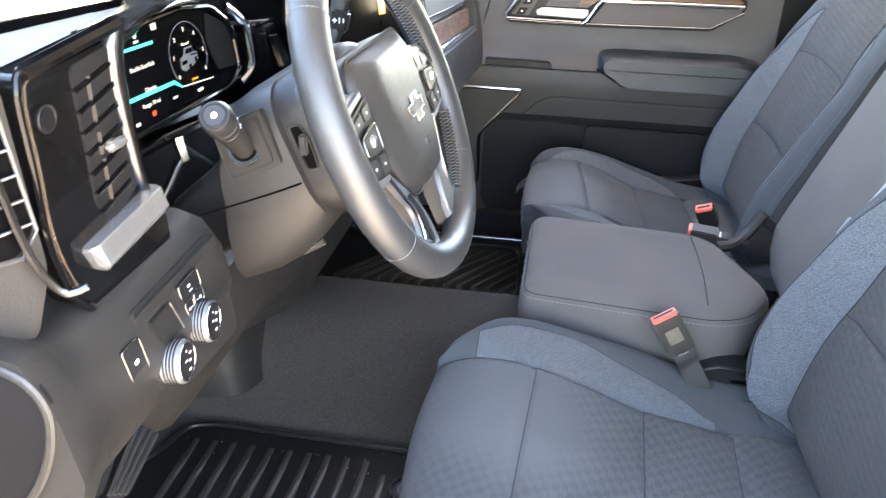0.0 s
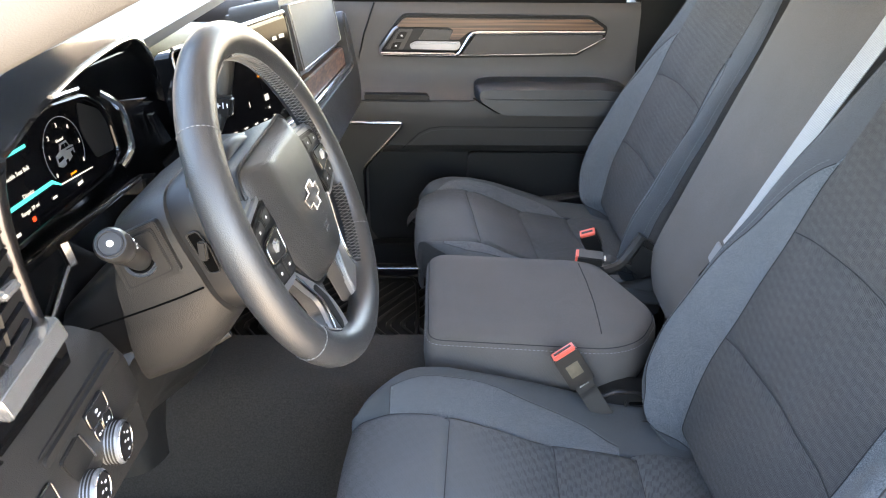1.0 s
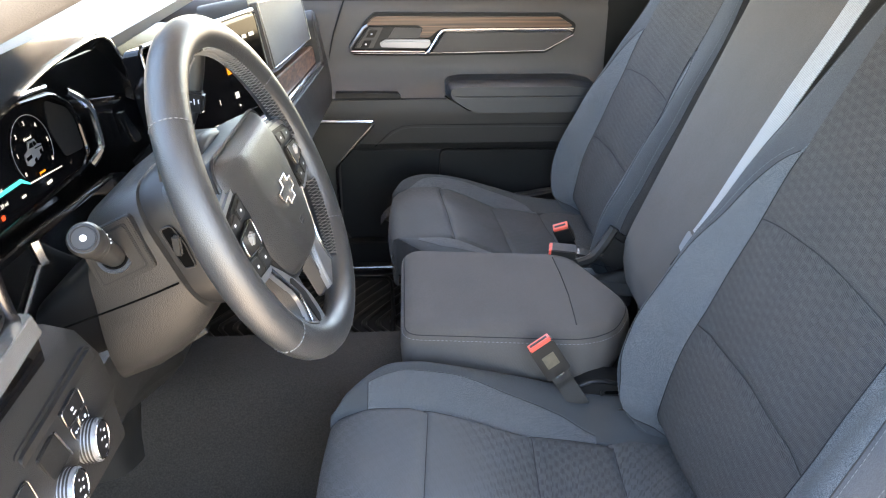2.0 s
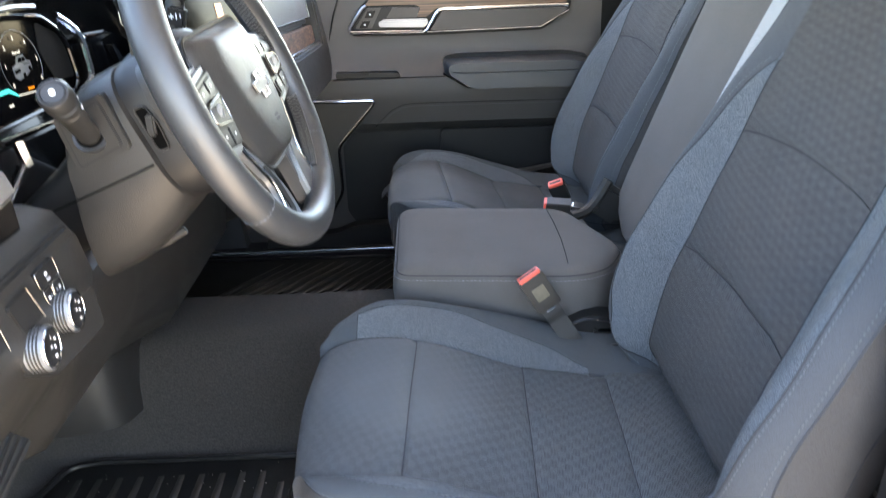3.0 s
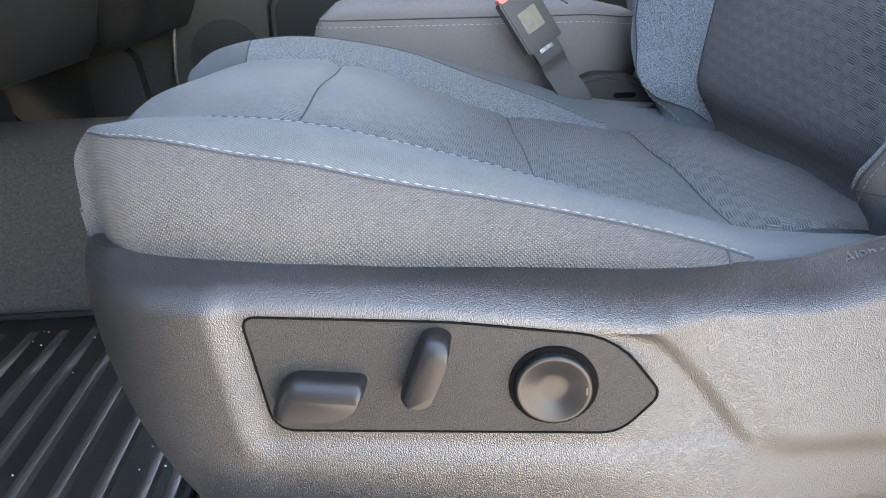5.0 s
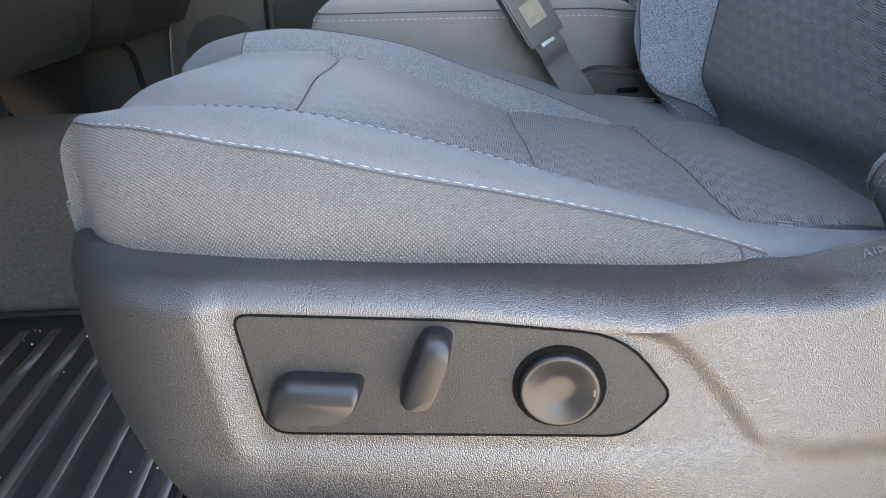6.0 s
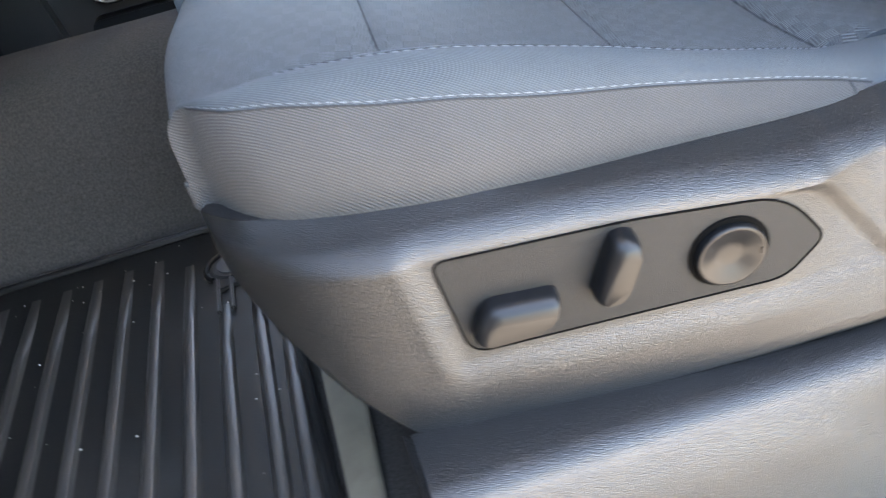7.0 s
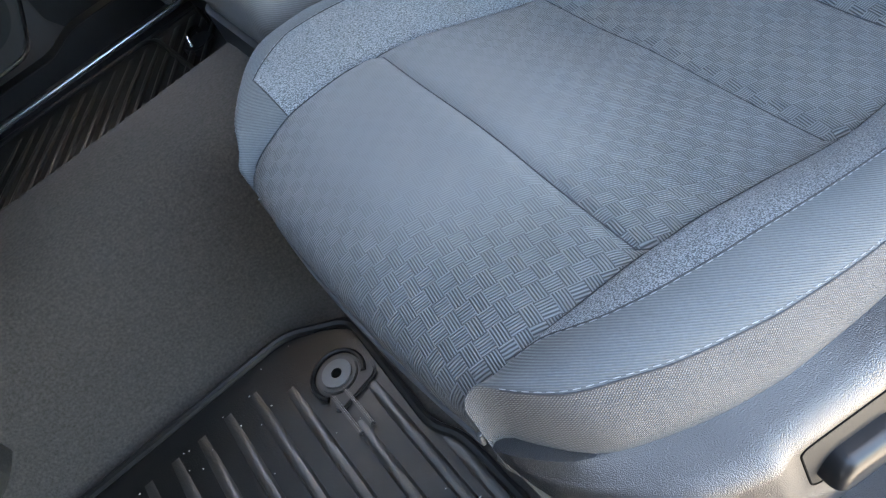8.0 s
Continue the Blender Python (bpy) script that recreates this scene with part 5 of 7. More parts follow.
# end panel of the dash, seen with the door open
cap_o = rounded([(-0.70, 0.672), (-0.330, 0.664), (-0.296, 0.652), (-0.284, 0.630), (-0.288, 0.600), (-0.305, 0.560), (-0.352, 0.500), (-0.46, 0.40), (-0.70, 0.36)], [0.01, 0.02, 0.015, 0.012, 0.02, 0.03, 0.03, 0.03, 0.01])
part("end_cap", prism(cap_o, basis((0, -0.130, 0), (1, 0, 0), (0, 0, 1)), 0.012, 0.003), M_ENDCAP, dash, "dark grey end panel at the door side")
part("end_cap_rim", tube([(x, -0.129, z) for x, z in cap_o], 0.0034, 8, closed=True), M_DASH, dash)

# switch panel with the two dials
FD = basis((-0.2965, 0, 0.56), (0, 1, 0), (-0.10, 0, 1))


def dial_p(y, z, h=0.0):
    return FD @ Vector((y, (z - 0.56) * 1.005, h))


def dial_o(pts, r=0.004):
    return rounded([(y, (z - 0.56) * 1.005) for y, z in pts], r)


part("control_plate", prism(dial_o([(0.002, 0.618), (0.166, 0.622), (0.172, 0.560), (0.172, 0.500), (0.062, 0.508), (0.010, 0.540)], 0.012), FD, 0.05, 0.004), M_PLATE, dash)


def button(pts, lab, icons):
    b = part("button", prism(dial_o(pts), FD @ Matrix.Translation((0, 0, 0.004)), 0.006, 0.001), M_BLACK, dash, lab)
    for y, z, w, h in icons:
        w, h = w * 0.5, h * 0.4
        part("icon", prism(dial_o([(y - w, z - h), (y + w, z - h * 0.8), (y + w, z + h), (y - w, z + h * 0.8)], 0.001), FD @ Matrix.Translation((0, 0, 0.0048)), 0.0008, 0), M_ICON, b)
    o = dial_o(pts)
    part("button_rim", tube([FD @ Vector((x, y, 0.0038)) for x, y in o], 0.0007, 6, closed=True), M_DARKCHROME, dash)


button([(0.071, 0.607), (0.109, 0.609), (0.111, 0.590), (0.074, 0.589)], "black lamp button", [(0.089, 0.600, 0.0042, 0.0034), (0.091, 0.5945, 0.0060, 0.0012)])
button([(0.075, 0.587), (0.091, 0.588), (0.092, 0.571), (0.079, 0.571)], "black lamp button", [(0.082, 0.579, 0.0030, 0.0030), (0.087, 0.579, 0.0020, 0.0010)])
button([(0.093, 0.588), (0.111, 0.588), (0.111, 0.574), (0.094, 0.571)], "black lamp button", [(0.104, 0.580, 0.0030, 0.0040), (0.098, 0.580, 0.0020, 0.0010)])
button([(-0.027, 0.602), (-0.001, 0.602), (0.003, 0.570), (-0.022, 0.566)], "black parking brake button", [(-0.012, 0.584, 0.0050, 0.0052)])
part("blank_plate", prism(dial_o([(0.018, 0.602), (0.052, 0.604), (0.064, 0.570), (0.028, 0.570)], 0.006), FD @ Matrix.Translation((0, 0, 0.0045)), 0.006, 0.001), M_PANEL, dash)
part("blank_edge", tube([dial_p(0.052, 0.604, 0.0045), dial_p(0.064, 0.570, 0.0045)], 0.0012, 6), M_DARKCHROME, dash)
for y, z in ((0.098, 0.556), (0.0395, 0.550)):
    ax = FD.to_3x3() @ Vector((0.10, -0.05, 1))
    an_ = ax.normalized()
    c = dial_p(y, z, 0.0150)
    e1 = an_.orthogonal().normalized()
    e2 = an_.cross(e1)
    d = part("dial", disc(c, ax, 0.0203, 0.018, 0.0012, 56), M_SATIN, dash, "knurled satin silver dial")
    for k in range(4):
        part("knurl", tube([c - an_ * (0.0045 + 0.0030 * k) + 0.0204 * (e1 * math.cos(t * math.pi / 20) + e2 * math.sin(t * math.pi / 20)) for t in range(40)], 0.0009, 6, closed=True), M_BLACK, d)
    part("dial_face", disc(c + an_ * 0.0006, ax, 0.0172, 0.003, 0.0005, 48), M_BLACK, d)
    part("face_ring", tube([c + an_ * 0.0004 + 0.0176 * (e1 * math.cos(t * math.pi / 24) + e2 * math.sin(t * math.pi / 24)) for t in range(48)], 0.0009, 6, closed=True), M_CHROME, d)
    R3 = FD.to_3x3()
    for qy, qz, w, h in ((q[0], q[1], q[2] * 0.7, q[3] * 0.7) for q in ((-0.0060, 0.0075, 0.0024, 0.0012), (0.0010, 0.0095, 0.0018, 0.0016), (0.0075, 0.0050, 0.0020, 0.0014), (-0.0020, 0.0010, 0.0030, 0.0013), (0.0045, -0.0015, 0.0016, 0.0016), (-0.0070, -0.0020, 0.0014, 0.0014), (0.0015, -0.0095, 0.0026, 0.0013))):
        part("icon", prism([(qy - w, qz - h), (qy + w, qz - h), (qy + w, qz + h), (qy - w, qz + h)], Matrix.Translation(c + an_ * 0.0010) @ R3.to_4x4(), 0.0005, 0), M_ICON, d)

# cluster: a screen set deep under an angular black hood
FC = basis((-0.445, 0.06, 0.70), (0.08, 1, 0), (-0.12, 0, 1))


def cl(y, z, h=0.0):
    return FC @ Vector((y, z, h))


part("instrument_surround", prism(rounded([(0.02, 0.125), (0.30, 0.120), (0.58, 0.115), (0.66, 0.04), (0.56, -0.09), (0.02, -0.11)], 0.02), FC @ Matrix.Translation((0, 0, -0.012)), 0.03, 0.004), M_GLOSS, dash, "glossy black cluster surround")
scr_o = [(0.150, 0.050), (0.238, 0.090), (0.334, 0.096), (0.405, 0.089), (0.438, 0.068), (0.450, 0.046), (0.450, 0.002), (0.425, -0.015), (0.150, -0.022)]
part("cluster_screen", prism(rounded(scr_o, 0.008), FC @ Matrix.Translation((0, 0, -0.006)), 0.004, 0.001), M_SCREEN, dash, "dark lit instrument screen")
part("cluster_rim", tube([cl(x, y, -0.002) for x, y in rounded(scr_o, 0.010)], 0.0035, 8, closed=True), M_GLOSS, dash)
part("cluster_brow", tube(spline([cl(*p) for p in ((0.425, 0.086, 0.008), (0.446, 0.070, 0.012), (0.459, 0.052, 0.014), (0.460, 0.025, 0.014), (0.457, 0.000, 0.012), (0.430, -0.014, 0.006))], 16), 0.0055, 8), M_CHROME, dash, "chrome corner bezel")
part("cluster_brow", tube(spline([cl(*p) for p in ((0.235, 0.097, 0.006), (0.280, 0.103, 0.008), (0.330, 0.106, 0.008), (0.385, 0.102, 0.007))], 12), 0.0036, 8), M_SILVER, dash, "silver upper bezel line")
part("screen_side", prism(rounded([(0.395, 0.084), (0.437, 0.064), (0.447, 0.044), (0.447, 0.006), (0.400, 0.010), (0.385, 0.05)], 0.008), FC @ Matrix.Translation((0, 0, -0.0045)), 0.002, 0), M_DOORDARK, dash, "dark grey blank end of the screen")


def scr(name, pts, mat, lab="", r=0.002):
    part(name, prism(rounded(pts, r) if r else pts, FC @ Matrix.Translation((0, 0, -0.0045)), 0.001, 0), mat, dash, lab)


scr("teal_line", [(0.150, 0.0195), (0.297, 0.0195), (0.311, 0.0095), (0.311, 0.0075), (0.296, 0.0150), (0.150, 0.0150)], M_TEAL, "teal screen line", 0)
scr("grey_line", [(0.312, 0.0090), (0.384, 0.0040), (0.384, 0.0028), (0.312, 0.0075)], M_SCRWHITE, "thin grey screen line", 0)
scr("teal_line", [(0.190, 0.0710), (0.273, 0.0710), (0.273, 0.0675), (0.190, 0.0675)], M_TEAL, "teal screen line", 0)


def lettering(text, origin, size, frame_m, mat, parent, name="lettering"):
    cu = bpy.data.curves.new(name, "FONT")
    cu.body, cu.size, cu.extrude = text, size, 0.0002
    cu.resolution_u = 2
    tmp = bpy.data.objects.new(name, cu)
    me = bpy.data.meshes.new_from_object(tmp)
    bpy.data.objects.remove(tmp)
    me.transform(frame_m @ Matrix.Translation(origin))
    me.materials.append(mat)
    ob = new(name, me)
    ob.parent = parent
    return ob


LET = FC @ Matrix.Translation((0, 0, -0.0035))
lettering("Buckle Seat Belt", (0.2190, 0.0455, 0), 0.0070, LET, M_SCRWHITE, dash)
lettering("Dismiss", (0.2370, 0.0200, 0), 0.0070, LET, M_SCRWHITE, dash)
lettering("Range: 39 mi", (0.2250, 0.0040, 0), 0.0066, LET, M_SCRWHITE, dash)
lettering("0", (0.2380, 0.0785, 0), 0.0150, LET, M_SCRWHITE, dash)
lettering("MPH", (0.2370, 0.0735, 0), 0.0045, LET, M_SCRWHITE, dash)
lettering("Normal", (0.3260, 0.0540, 0), 0.0052, LET, M_SCRWHITE, dash)
lettering("P", (0.3330, 0.0095, 0), 0.0065, LET, M_SCRORANGE, dash)
scr("gear_bar", [(0.3390, 0.0105), (0.3480, 0.0105), (0.3480, 0.0125), (0.3390, 0.0125)], M_SCRORANGE, "", 0)
for d, x, y in (("0", 0.306, 0.018), ("1", 0.303, 0.041), ("2", 0.312, 0.061), ("3", 0.3345, 0.070), ("4", 0.356, 0.062), ("5", 0.370, 0.040), ("6", 0.367, 0.017)):
    lettering(d, (x, y, 0), 0.0075, LET, M_SCRWHITE, dash)
gauge = [cl(0.338 + 0.041 * math.cos(radians(a)), 0.041 + 0.040 * math.sin(radians(a)), -0.004) for a in range(-35, 216, 10)]
part("gauge_arc", tube(gauge, 0.0004, 5), M_BUTTONGREY, dash)
scr("fuel_symbol", [(0.2770, 0.0815), (0.2860, 0.0815), (0.2860, 0.0895), (0.2770, 0.0895)], M_SCRWHITE, "small pale symbol", 0.001)
truck_pic = part("truck_symbol", prism([(0.318, 0.028), (0.326, 0.024), (0.342, 0.027), (0.357, 0.033), (0.358, 0.042), (0.350, 0.044), (0.347, 0.051), (0.333, 0.051), (0.328, 0.043), (0.319, 0.040)], FC @ Matrix.Translation((0, 0, -0.0043)), 0.001, 0), M_BUTTONGREY, dash, "small grey truck picture")
for pts in ([(0.331, 0.044), (0.335, 0.049), (0.340, 0.049), (0.340, 0.0435)], [(0.3415, 0.0435), (0.3415, 0.049), (0.3455, 0.049), (0.348, 0.044)], [(0.320, 0.036), (0.331, 0.037), (0.331, 0.033), (0.320, 0.032)], [(0.334, 0.030), (0.339, 0.031), (0.339, 0.026), (0.334, 0.025)], [(0.349, 0.036), (0.354, 0.037), (0.354, 0.032), (0.349, 0.031)], [(0.342, 0.0415), (0.357, 0.0405), (0.357, 0.0395), (0.342, 0.0402)]):
    part("truck_panel", prism(pts, FC @ Matrix.Translation((0, 0, -0.0036)), 0.0005, 0), M_SCREEN, truck_pic)
scr("warning_symbol", [(0.2415, -0.0090), (0.2475, -0.0085), (0.2475, -0.0030), (0.2415, -0.0035)], M_SCRRED, "red warning symbol")
scr("lamp_symbol", [(0.2880, -0.0010), (0.2960, -0.0010), (0.2960, 0.0015), (0.2880, 0.0015)], M_SCRWHITE, "", 0)
scr("lamp_symbol", [(0.3430, -0.0060), (0.3540, -0.0055), (0.3540, -0.0020), (0.3430, -0.0025)], M_SCRWHITE, "", 0)
scr("lamp_symbol", [(0.2080, -0.0120), (0.2150, -0.0120), (0.2150, -0.0085), (0.2080, -0.0085)], M_SCRWHITE, "", 0)
# lower black trim under the screen, with a few bright slivers
part("instrument_lower_trim", prism(rounded([(0.06, -0.026), (0.44, -0.030), (0.50, -0.050), (0.46, -0.125), (0.06, -0.150)], 0.012), FC @ Matrix.Translation((0, 0, 0.026)), 0.05, 0.006), M_GLOSS, dash, "glossy black lower trim")
part("trim_sliver", tube(spline([cl(0.140, -0.105, 0.030), cl(0.185, -0.078, 0.030), cl(0.222, -0.056, 0.030)], 8), 0.0022, 6), M_SILVER, dash)
part("trim_sliver", tube(spline([cl(0.200, -0.022, 0.028), cl(0.30, -0.026, 0.028), cl(0.43, -0.032, 0.028)], 8), 0.0014, 6), M_DARKCHROME, dash)
part("trim_vane", strap([cl(0.228, -0.030, 0.030), cl(0.232, -0.060, 0.030)], 0.008, 0.002, (0.7, 0.5, 0)), M_SILVER, dash)
# dark brackets between screen and hood corner
part("hood_bracket", prism(rounded([(0.475, 0.050), (0.520, 0.056), (0.600, 0.020), (0.590, -0.050), (0.500, -0.060), (0.478, -0.010)], 0.012), FC @ Matrix.Translation((0, 0, 0.030)), 0.06, 0.006), M_GLOSS, dash)
part("hood_sliver", prism([(0.498, 0.034), (0.508, 0.034), (0.536, -0.014), (0.512, -0.012)], FC @ Matrix.Translation((0, 0, 0.034)), 0.003, 0), M_CHROME, dash)
# hood: a visor whose front edge runs from the vent to the far corner
EDGE_H = [(-0.330, 0.078, 0.832), (-0.365, 0.200, 0.826), (-0.395, 0.330, 0.827), (-0.412, 0.460, 0.830), (-0.424, 0.620, 0.829), (-0.420, 0.675, 0.818), (-0.412, 0.700, 0.775), (-0.425, 0.720, 0.690)]
hood = []
for x, y, z in spline(EDGE_H, 26):
    k = sstep(0.60, 0.70, y)
    w = sstep(0.20, 0.46, y)                            # a thin rim by the vent that widens to a visor
    back = x - 0.030 - (x + 0.460) * w
    hood.append([(back, y - 0.010 * k, z - 0.002), (x - 0.012, y + 0.004 * k, z + 0.003), (x, y, z), (x - 0.002, y - 0.006 * k, z - 0.010), (back + 0.012 + 0.028 * w, y - 0.035 * k, z - 0.026)])
part("cluster_hood", loft(hood), M_HOOD, dash, "black angular cluster hood")
# Silver tube stands in for the highlight along the hood's front edge.
part("hood_highlight", tube(spline([Vector(p) + Vector((0.001, 0, -0.004)) for p in EDGE_H[2:7]], 18), 0.0026, 6), M_SILVER, dash, "silver line for the highlight along the hood edge")

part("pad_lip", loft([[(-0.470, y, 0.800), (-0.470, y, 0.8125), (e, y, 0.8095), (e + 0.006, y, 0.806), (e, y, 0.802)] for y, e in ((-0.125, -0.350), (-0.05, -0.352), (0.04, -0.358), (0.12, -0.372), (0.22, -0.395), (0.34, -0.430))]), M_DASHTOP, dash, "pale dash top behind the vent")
# centre screen
FS = basis((-0.289, 0.745, 0.768), (0.25, 1, -0.06), (-0.20, 0, 1))
part("centre_screen_body", prism(rounded([(-0.19, -0.126), (0.19, -0.112), (0.19, 0.058), (-0.19, 0.042)], 0.012), FS, 0.03, 0.004), M_GLOSS, dash, "glossy black touch screen")
part("centre_screen_rim", tube([FS @ Vector((x, y, 0.001)) for x, y in rounded([(-0.19, -0.126), (0.19, -0.112), (0.19, 0.058), (-0.19, 0.042)], 0.012)], 0.002, 6, closed=True), M_DARKCHROME, dash)
part("centre_screen_glass", prism(rounded([(-0.182, -0.118), (0.182, -0.104), (0.182, 0.050), (-0.182, 0.034)], 0.008), FS @ Matrix.Translation((0, 0, 0.002)), 0.003, 0), M_SCREEN, dash)
tiles = [(0.040, -0.014, 0.011, 0.016, M_SCRORANGE), (0.042, -0.045, 0.011, 0.009, M_SCRWHITE), (0.042, -0.045, 0.009, 0.007, M_SCREEN), (0.042, -0.045, 0.006, 0.002, M_SCRWHITE), (0.042, -0.062, 0.004, 0.003, M_SCRWHITE)]
tiles += [(x, y, w, 0.0022, M_SCRWHITE) for x, y, w in ((-0.145, -0.072, 0.005), (-0.118, -0.074, 0.006), (-0.085, -0.075, 0.009), (-0.050, -0.076, 0.009), (-0.015, -0.077, 0.009), (0.020, -0.078, 0.009), (0.055, -0.078, 0.006), (-0.105, -0.048, 0.006), (-0.080, -0.046, 0.005), (-0.130, -0.054, 0.003))]
tiles += [(-0.020, -0.045, 0.0012, 0.008, M_SCRWHITE), (-0.090, 0.018, 0.004, 0.005, M_SCRWHITE), (0.150, 0.022, 0.010, 0.003, M_SCRWHITE), (0.120, 0.021, 0.008, 0.003, M_SCRWHITE)]
for k, (x, y, w, h, mt) in enumerate(tiles):
    if mt is M_SCRWHITE and y < -0.04:
        x, y, w, h = x, y - 0.020, w * 0.62, h * 0.55
    part("screen_tile", prism([(x - w, y - h), (x + w, y - h), (x + w, y + h), (x - w, y + h)], FS @ Matrix.Translation((0, 0, 0.003 + 0.0002 * (k % 5))), 0.0004, 0), mt, dash)
part("screen_shelf", prism(rounded([(-0.185, -0.152), (0.125, -0.140), (0.125, -0.116), (-0.185, -0.128)], 0.005), FS @ Matrix.Translation((0, 0, 0.018)), 0.045, 0.004), M_SHELF, dash, "silver switch shelf below the screen")
part("screen_top_edge", tube([FS @ Vector((-0.184, 0.0445, 0.000)), FS @ Vector((0.182, 0.0600, 0.000))], 0.0035, 8), M_CHROME, dash, "bright upper edge of the screen")
part("shelf_end", rbox(FS @ Vector((0.122, -0.114, 0.012)), (0.016, 0.016, 0.026), 0.004), M_SILVER, dash)
part("shelf_line", tube([FS @ Vector((-0.18, -0.129, 0.0180)), FS @ Vector((0.118, -0.118, 0.0180))], 0.0028, 8), M_CHROME, dash, "chrome line on the shelf")
for i in range(8):
    part("climate_key", rbox(FS @ Vector((-0.125 + 0.033 * i, -0.1485 + 0.0013 * i, 0.018)), (0.012, 0.030, 0.016), 0.002), M_BUTTONGREY, dash)
part("centre_bay", prism(rounded([(-0.20, -0.225), (0.22, -0.225), (0.22, -0.13), (-0.20, -0.13)], 0.01), FS @ Matrix.Translation((0, 0, -0.075)), 0.05, 0.004), M_BLACK, dash)
part("socket_ring", tube([Vector((-0.335, 0.86 + 0.018 * math.cos(t * math.pi / 12), 0.485 + 0.018 * math.sin(t * math.pi / 12))) for t in range(24)], 0.004, 8, closed=True), M_CHROME, dash, "chrome socket ring")

# passenger side dash face
FP = basis((-0.245, 1.24, 0.70), (0.05, 1, 0), (-0.18, 0, 1))
part("passenger_pad", prism(rounded([(-0.26, -0.02), (0.19, -0.045), (0.20, 0.090), (-0.26, 0.13)], 0.02), FP @ Matrix.Translation((0, 0, 0.02)), 0.12, 0.012), M_PAD, dash)
part("pad_line", tube([FP @ Vector(p) for p in ((-0.24, 0.115, 0.0215), (0.187, 0.078, 0.0215), (0.178, -0.032, 0.0215), (-0.24, -0.008, 0.0215))], 0.0012, 6, closed=True), M_DARKCHROME, dash, "thin dark chrome outline")
part("wood_trim", prism(rounded([(-0.26, -0.075), (0.19, -0.094), (0.20, -0.052), (-0.26, -0.026)], 0.006), FP @ Matrix.Translation((0, 0, 0.018)), 0.04, 0.003), M_WOOD, dash, "open-pore wood trim strip")
part("wood_edge", tube([FP @ Vector((-0.26, -0.078, 0.024)), FP @ Vector((0.195, -0.098, 0.024))], 0.006, 8), M_CHROME, dash)
part("lower_rail", prism(rounded([(-0.26, -0.19), (0.21, -0.20), (0.262, -0.150), (0.262, 0.00), (0.245, 0.03), (0.215, 0.0), (0.205, -0.102), (-0.26, -0.085)], [0.02, 0.03, 0.03, 0.02, 0.01, 0.02, 0.01, 0.01]), FP @ Matrix.Translation((0, 0, 0.034)), 0.10, 0.012), M_DASH, dash)

# foot pedal at the door side
pd = thing("parking_brake_pedal", "grey ribbed parking brake pedal in the driver footwell", "pedal")
FK = basis((-0.36, 0.0, 0.44), (0.0, 1, 0.05), (-0.55, 0, 0.8))
part("pad", prism(rounded([(-0.020, -0.020), (0.004, -0.034), (0.078, -0.024), (0.066, 0.006)], 0.004), FK, 0.012, 0.003), M_BLACK, pd)
for k in range(4):
    part("rib", tube([FK @ Vector((-0.012 + 0.004 * k, -0.017 - 0.004 * k, 0.001)), FK @ Vector((0.064 + 0.003 * k, 0.002 - 0.0075 * k, 0.001))], 0.0024, 6), M_PLASTIC, pd)
part("arm", tube([FK @ Vector((0.02, 0.0, -0.01)), (-0.45, 0.02, 0.50), (-0.55, 0.02, 0.60)], 0.012, 8), M_BLACK, pd)
# hood release lever and column tilt lever
part("column_lever", tube(spline([(-0.268, 0.255, 0.548), (-0.245, 0.262, 0.556), (-0.222, 0.268, 0.568)], 8), 0.005, 8), M_PLASTIC, dash)

# ---- steering wheel and column ----
WC = Vector((-0.1409, 0.2905, 0.7286))
WT, WS = radians(22.75), radians(-3.16)
WN = Vector((math.cos(WT) * math.cos(WS), math.sin(WS), math.sin(WT) * math.cos(WS)))
WU = Vector((-math.sin(WT), 0, math.cos(WT)))
WY = WU.cross(WN)


def wp(a, b, h=0.0):
    return WC + WY * a + WU * b + WN * h


def ring_p(deg, r, h=0.0):
    return wp(r * math.sin(radians(deg)), r * math.cos(radians(deg)), h)


FW = Matrix(((WY.x, WU.x, WN.x, WC.x), (WY.y, WU.y, WN.y, WC.y), (WY.z, WU.z, WN.z, WC.z), (0, 0, 0, 1)))
wheel = thing("steering_wheel", "dark grey leather steering wheel with silver spokes", "steering wheel")
part("rim", tube([ring_p(3.75 * k, 0.1722) for k in range(96)], 0.0185, 20, closed=True), M_LEATHER, wheel, "smooth leather rim")
for a in (60, 130, 235, 313):
    c = ring_p(a, 0.1722)
    e1 = (c - WC).normalized()
    part("rim_seam", stitches([c + 0.0188 * (e1 * math.cos(t * math.pi / 12) + WN * math.sin(t * math.pi / 12)) for t in range(25)], 0.003, 0.0015, 0.0006), M_THREAD, wheel)
# cross-laced seam round the inner side of the rim
for a0, a1 in ((6, 88), (110, 150), (210, 250), (272, 354)):
    n = int((a1 - a0) / 0.5)
    part("lacing_band", strap([ring_p(a0 + 0.5 * k, 0.1543) for k in range(n + 1)], 0.014, 0.003, WN), M_BLACK, wheel, "dark laced band")
    for s in (-1, 1):
        m = int((a1 - a0) / 1.7)
        part("lacing", tube([ring_p(a0 + 1.7 * k, 0.1530, s * (0.0075 if k % 2 else -0.0075)) for k in range(m + 1)], 0.0011, 6), M_LACE, wheel)
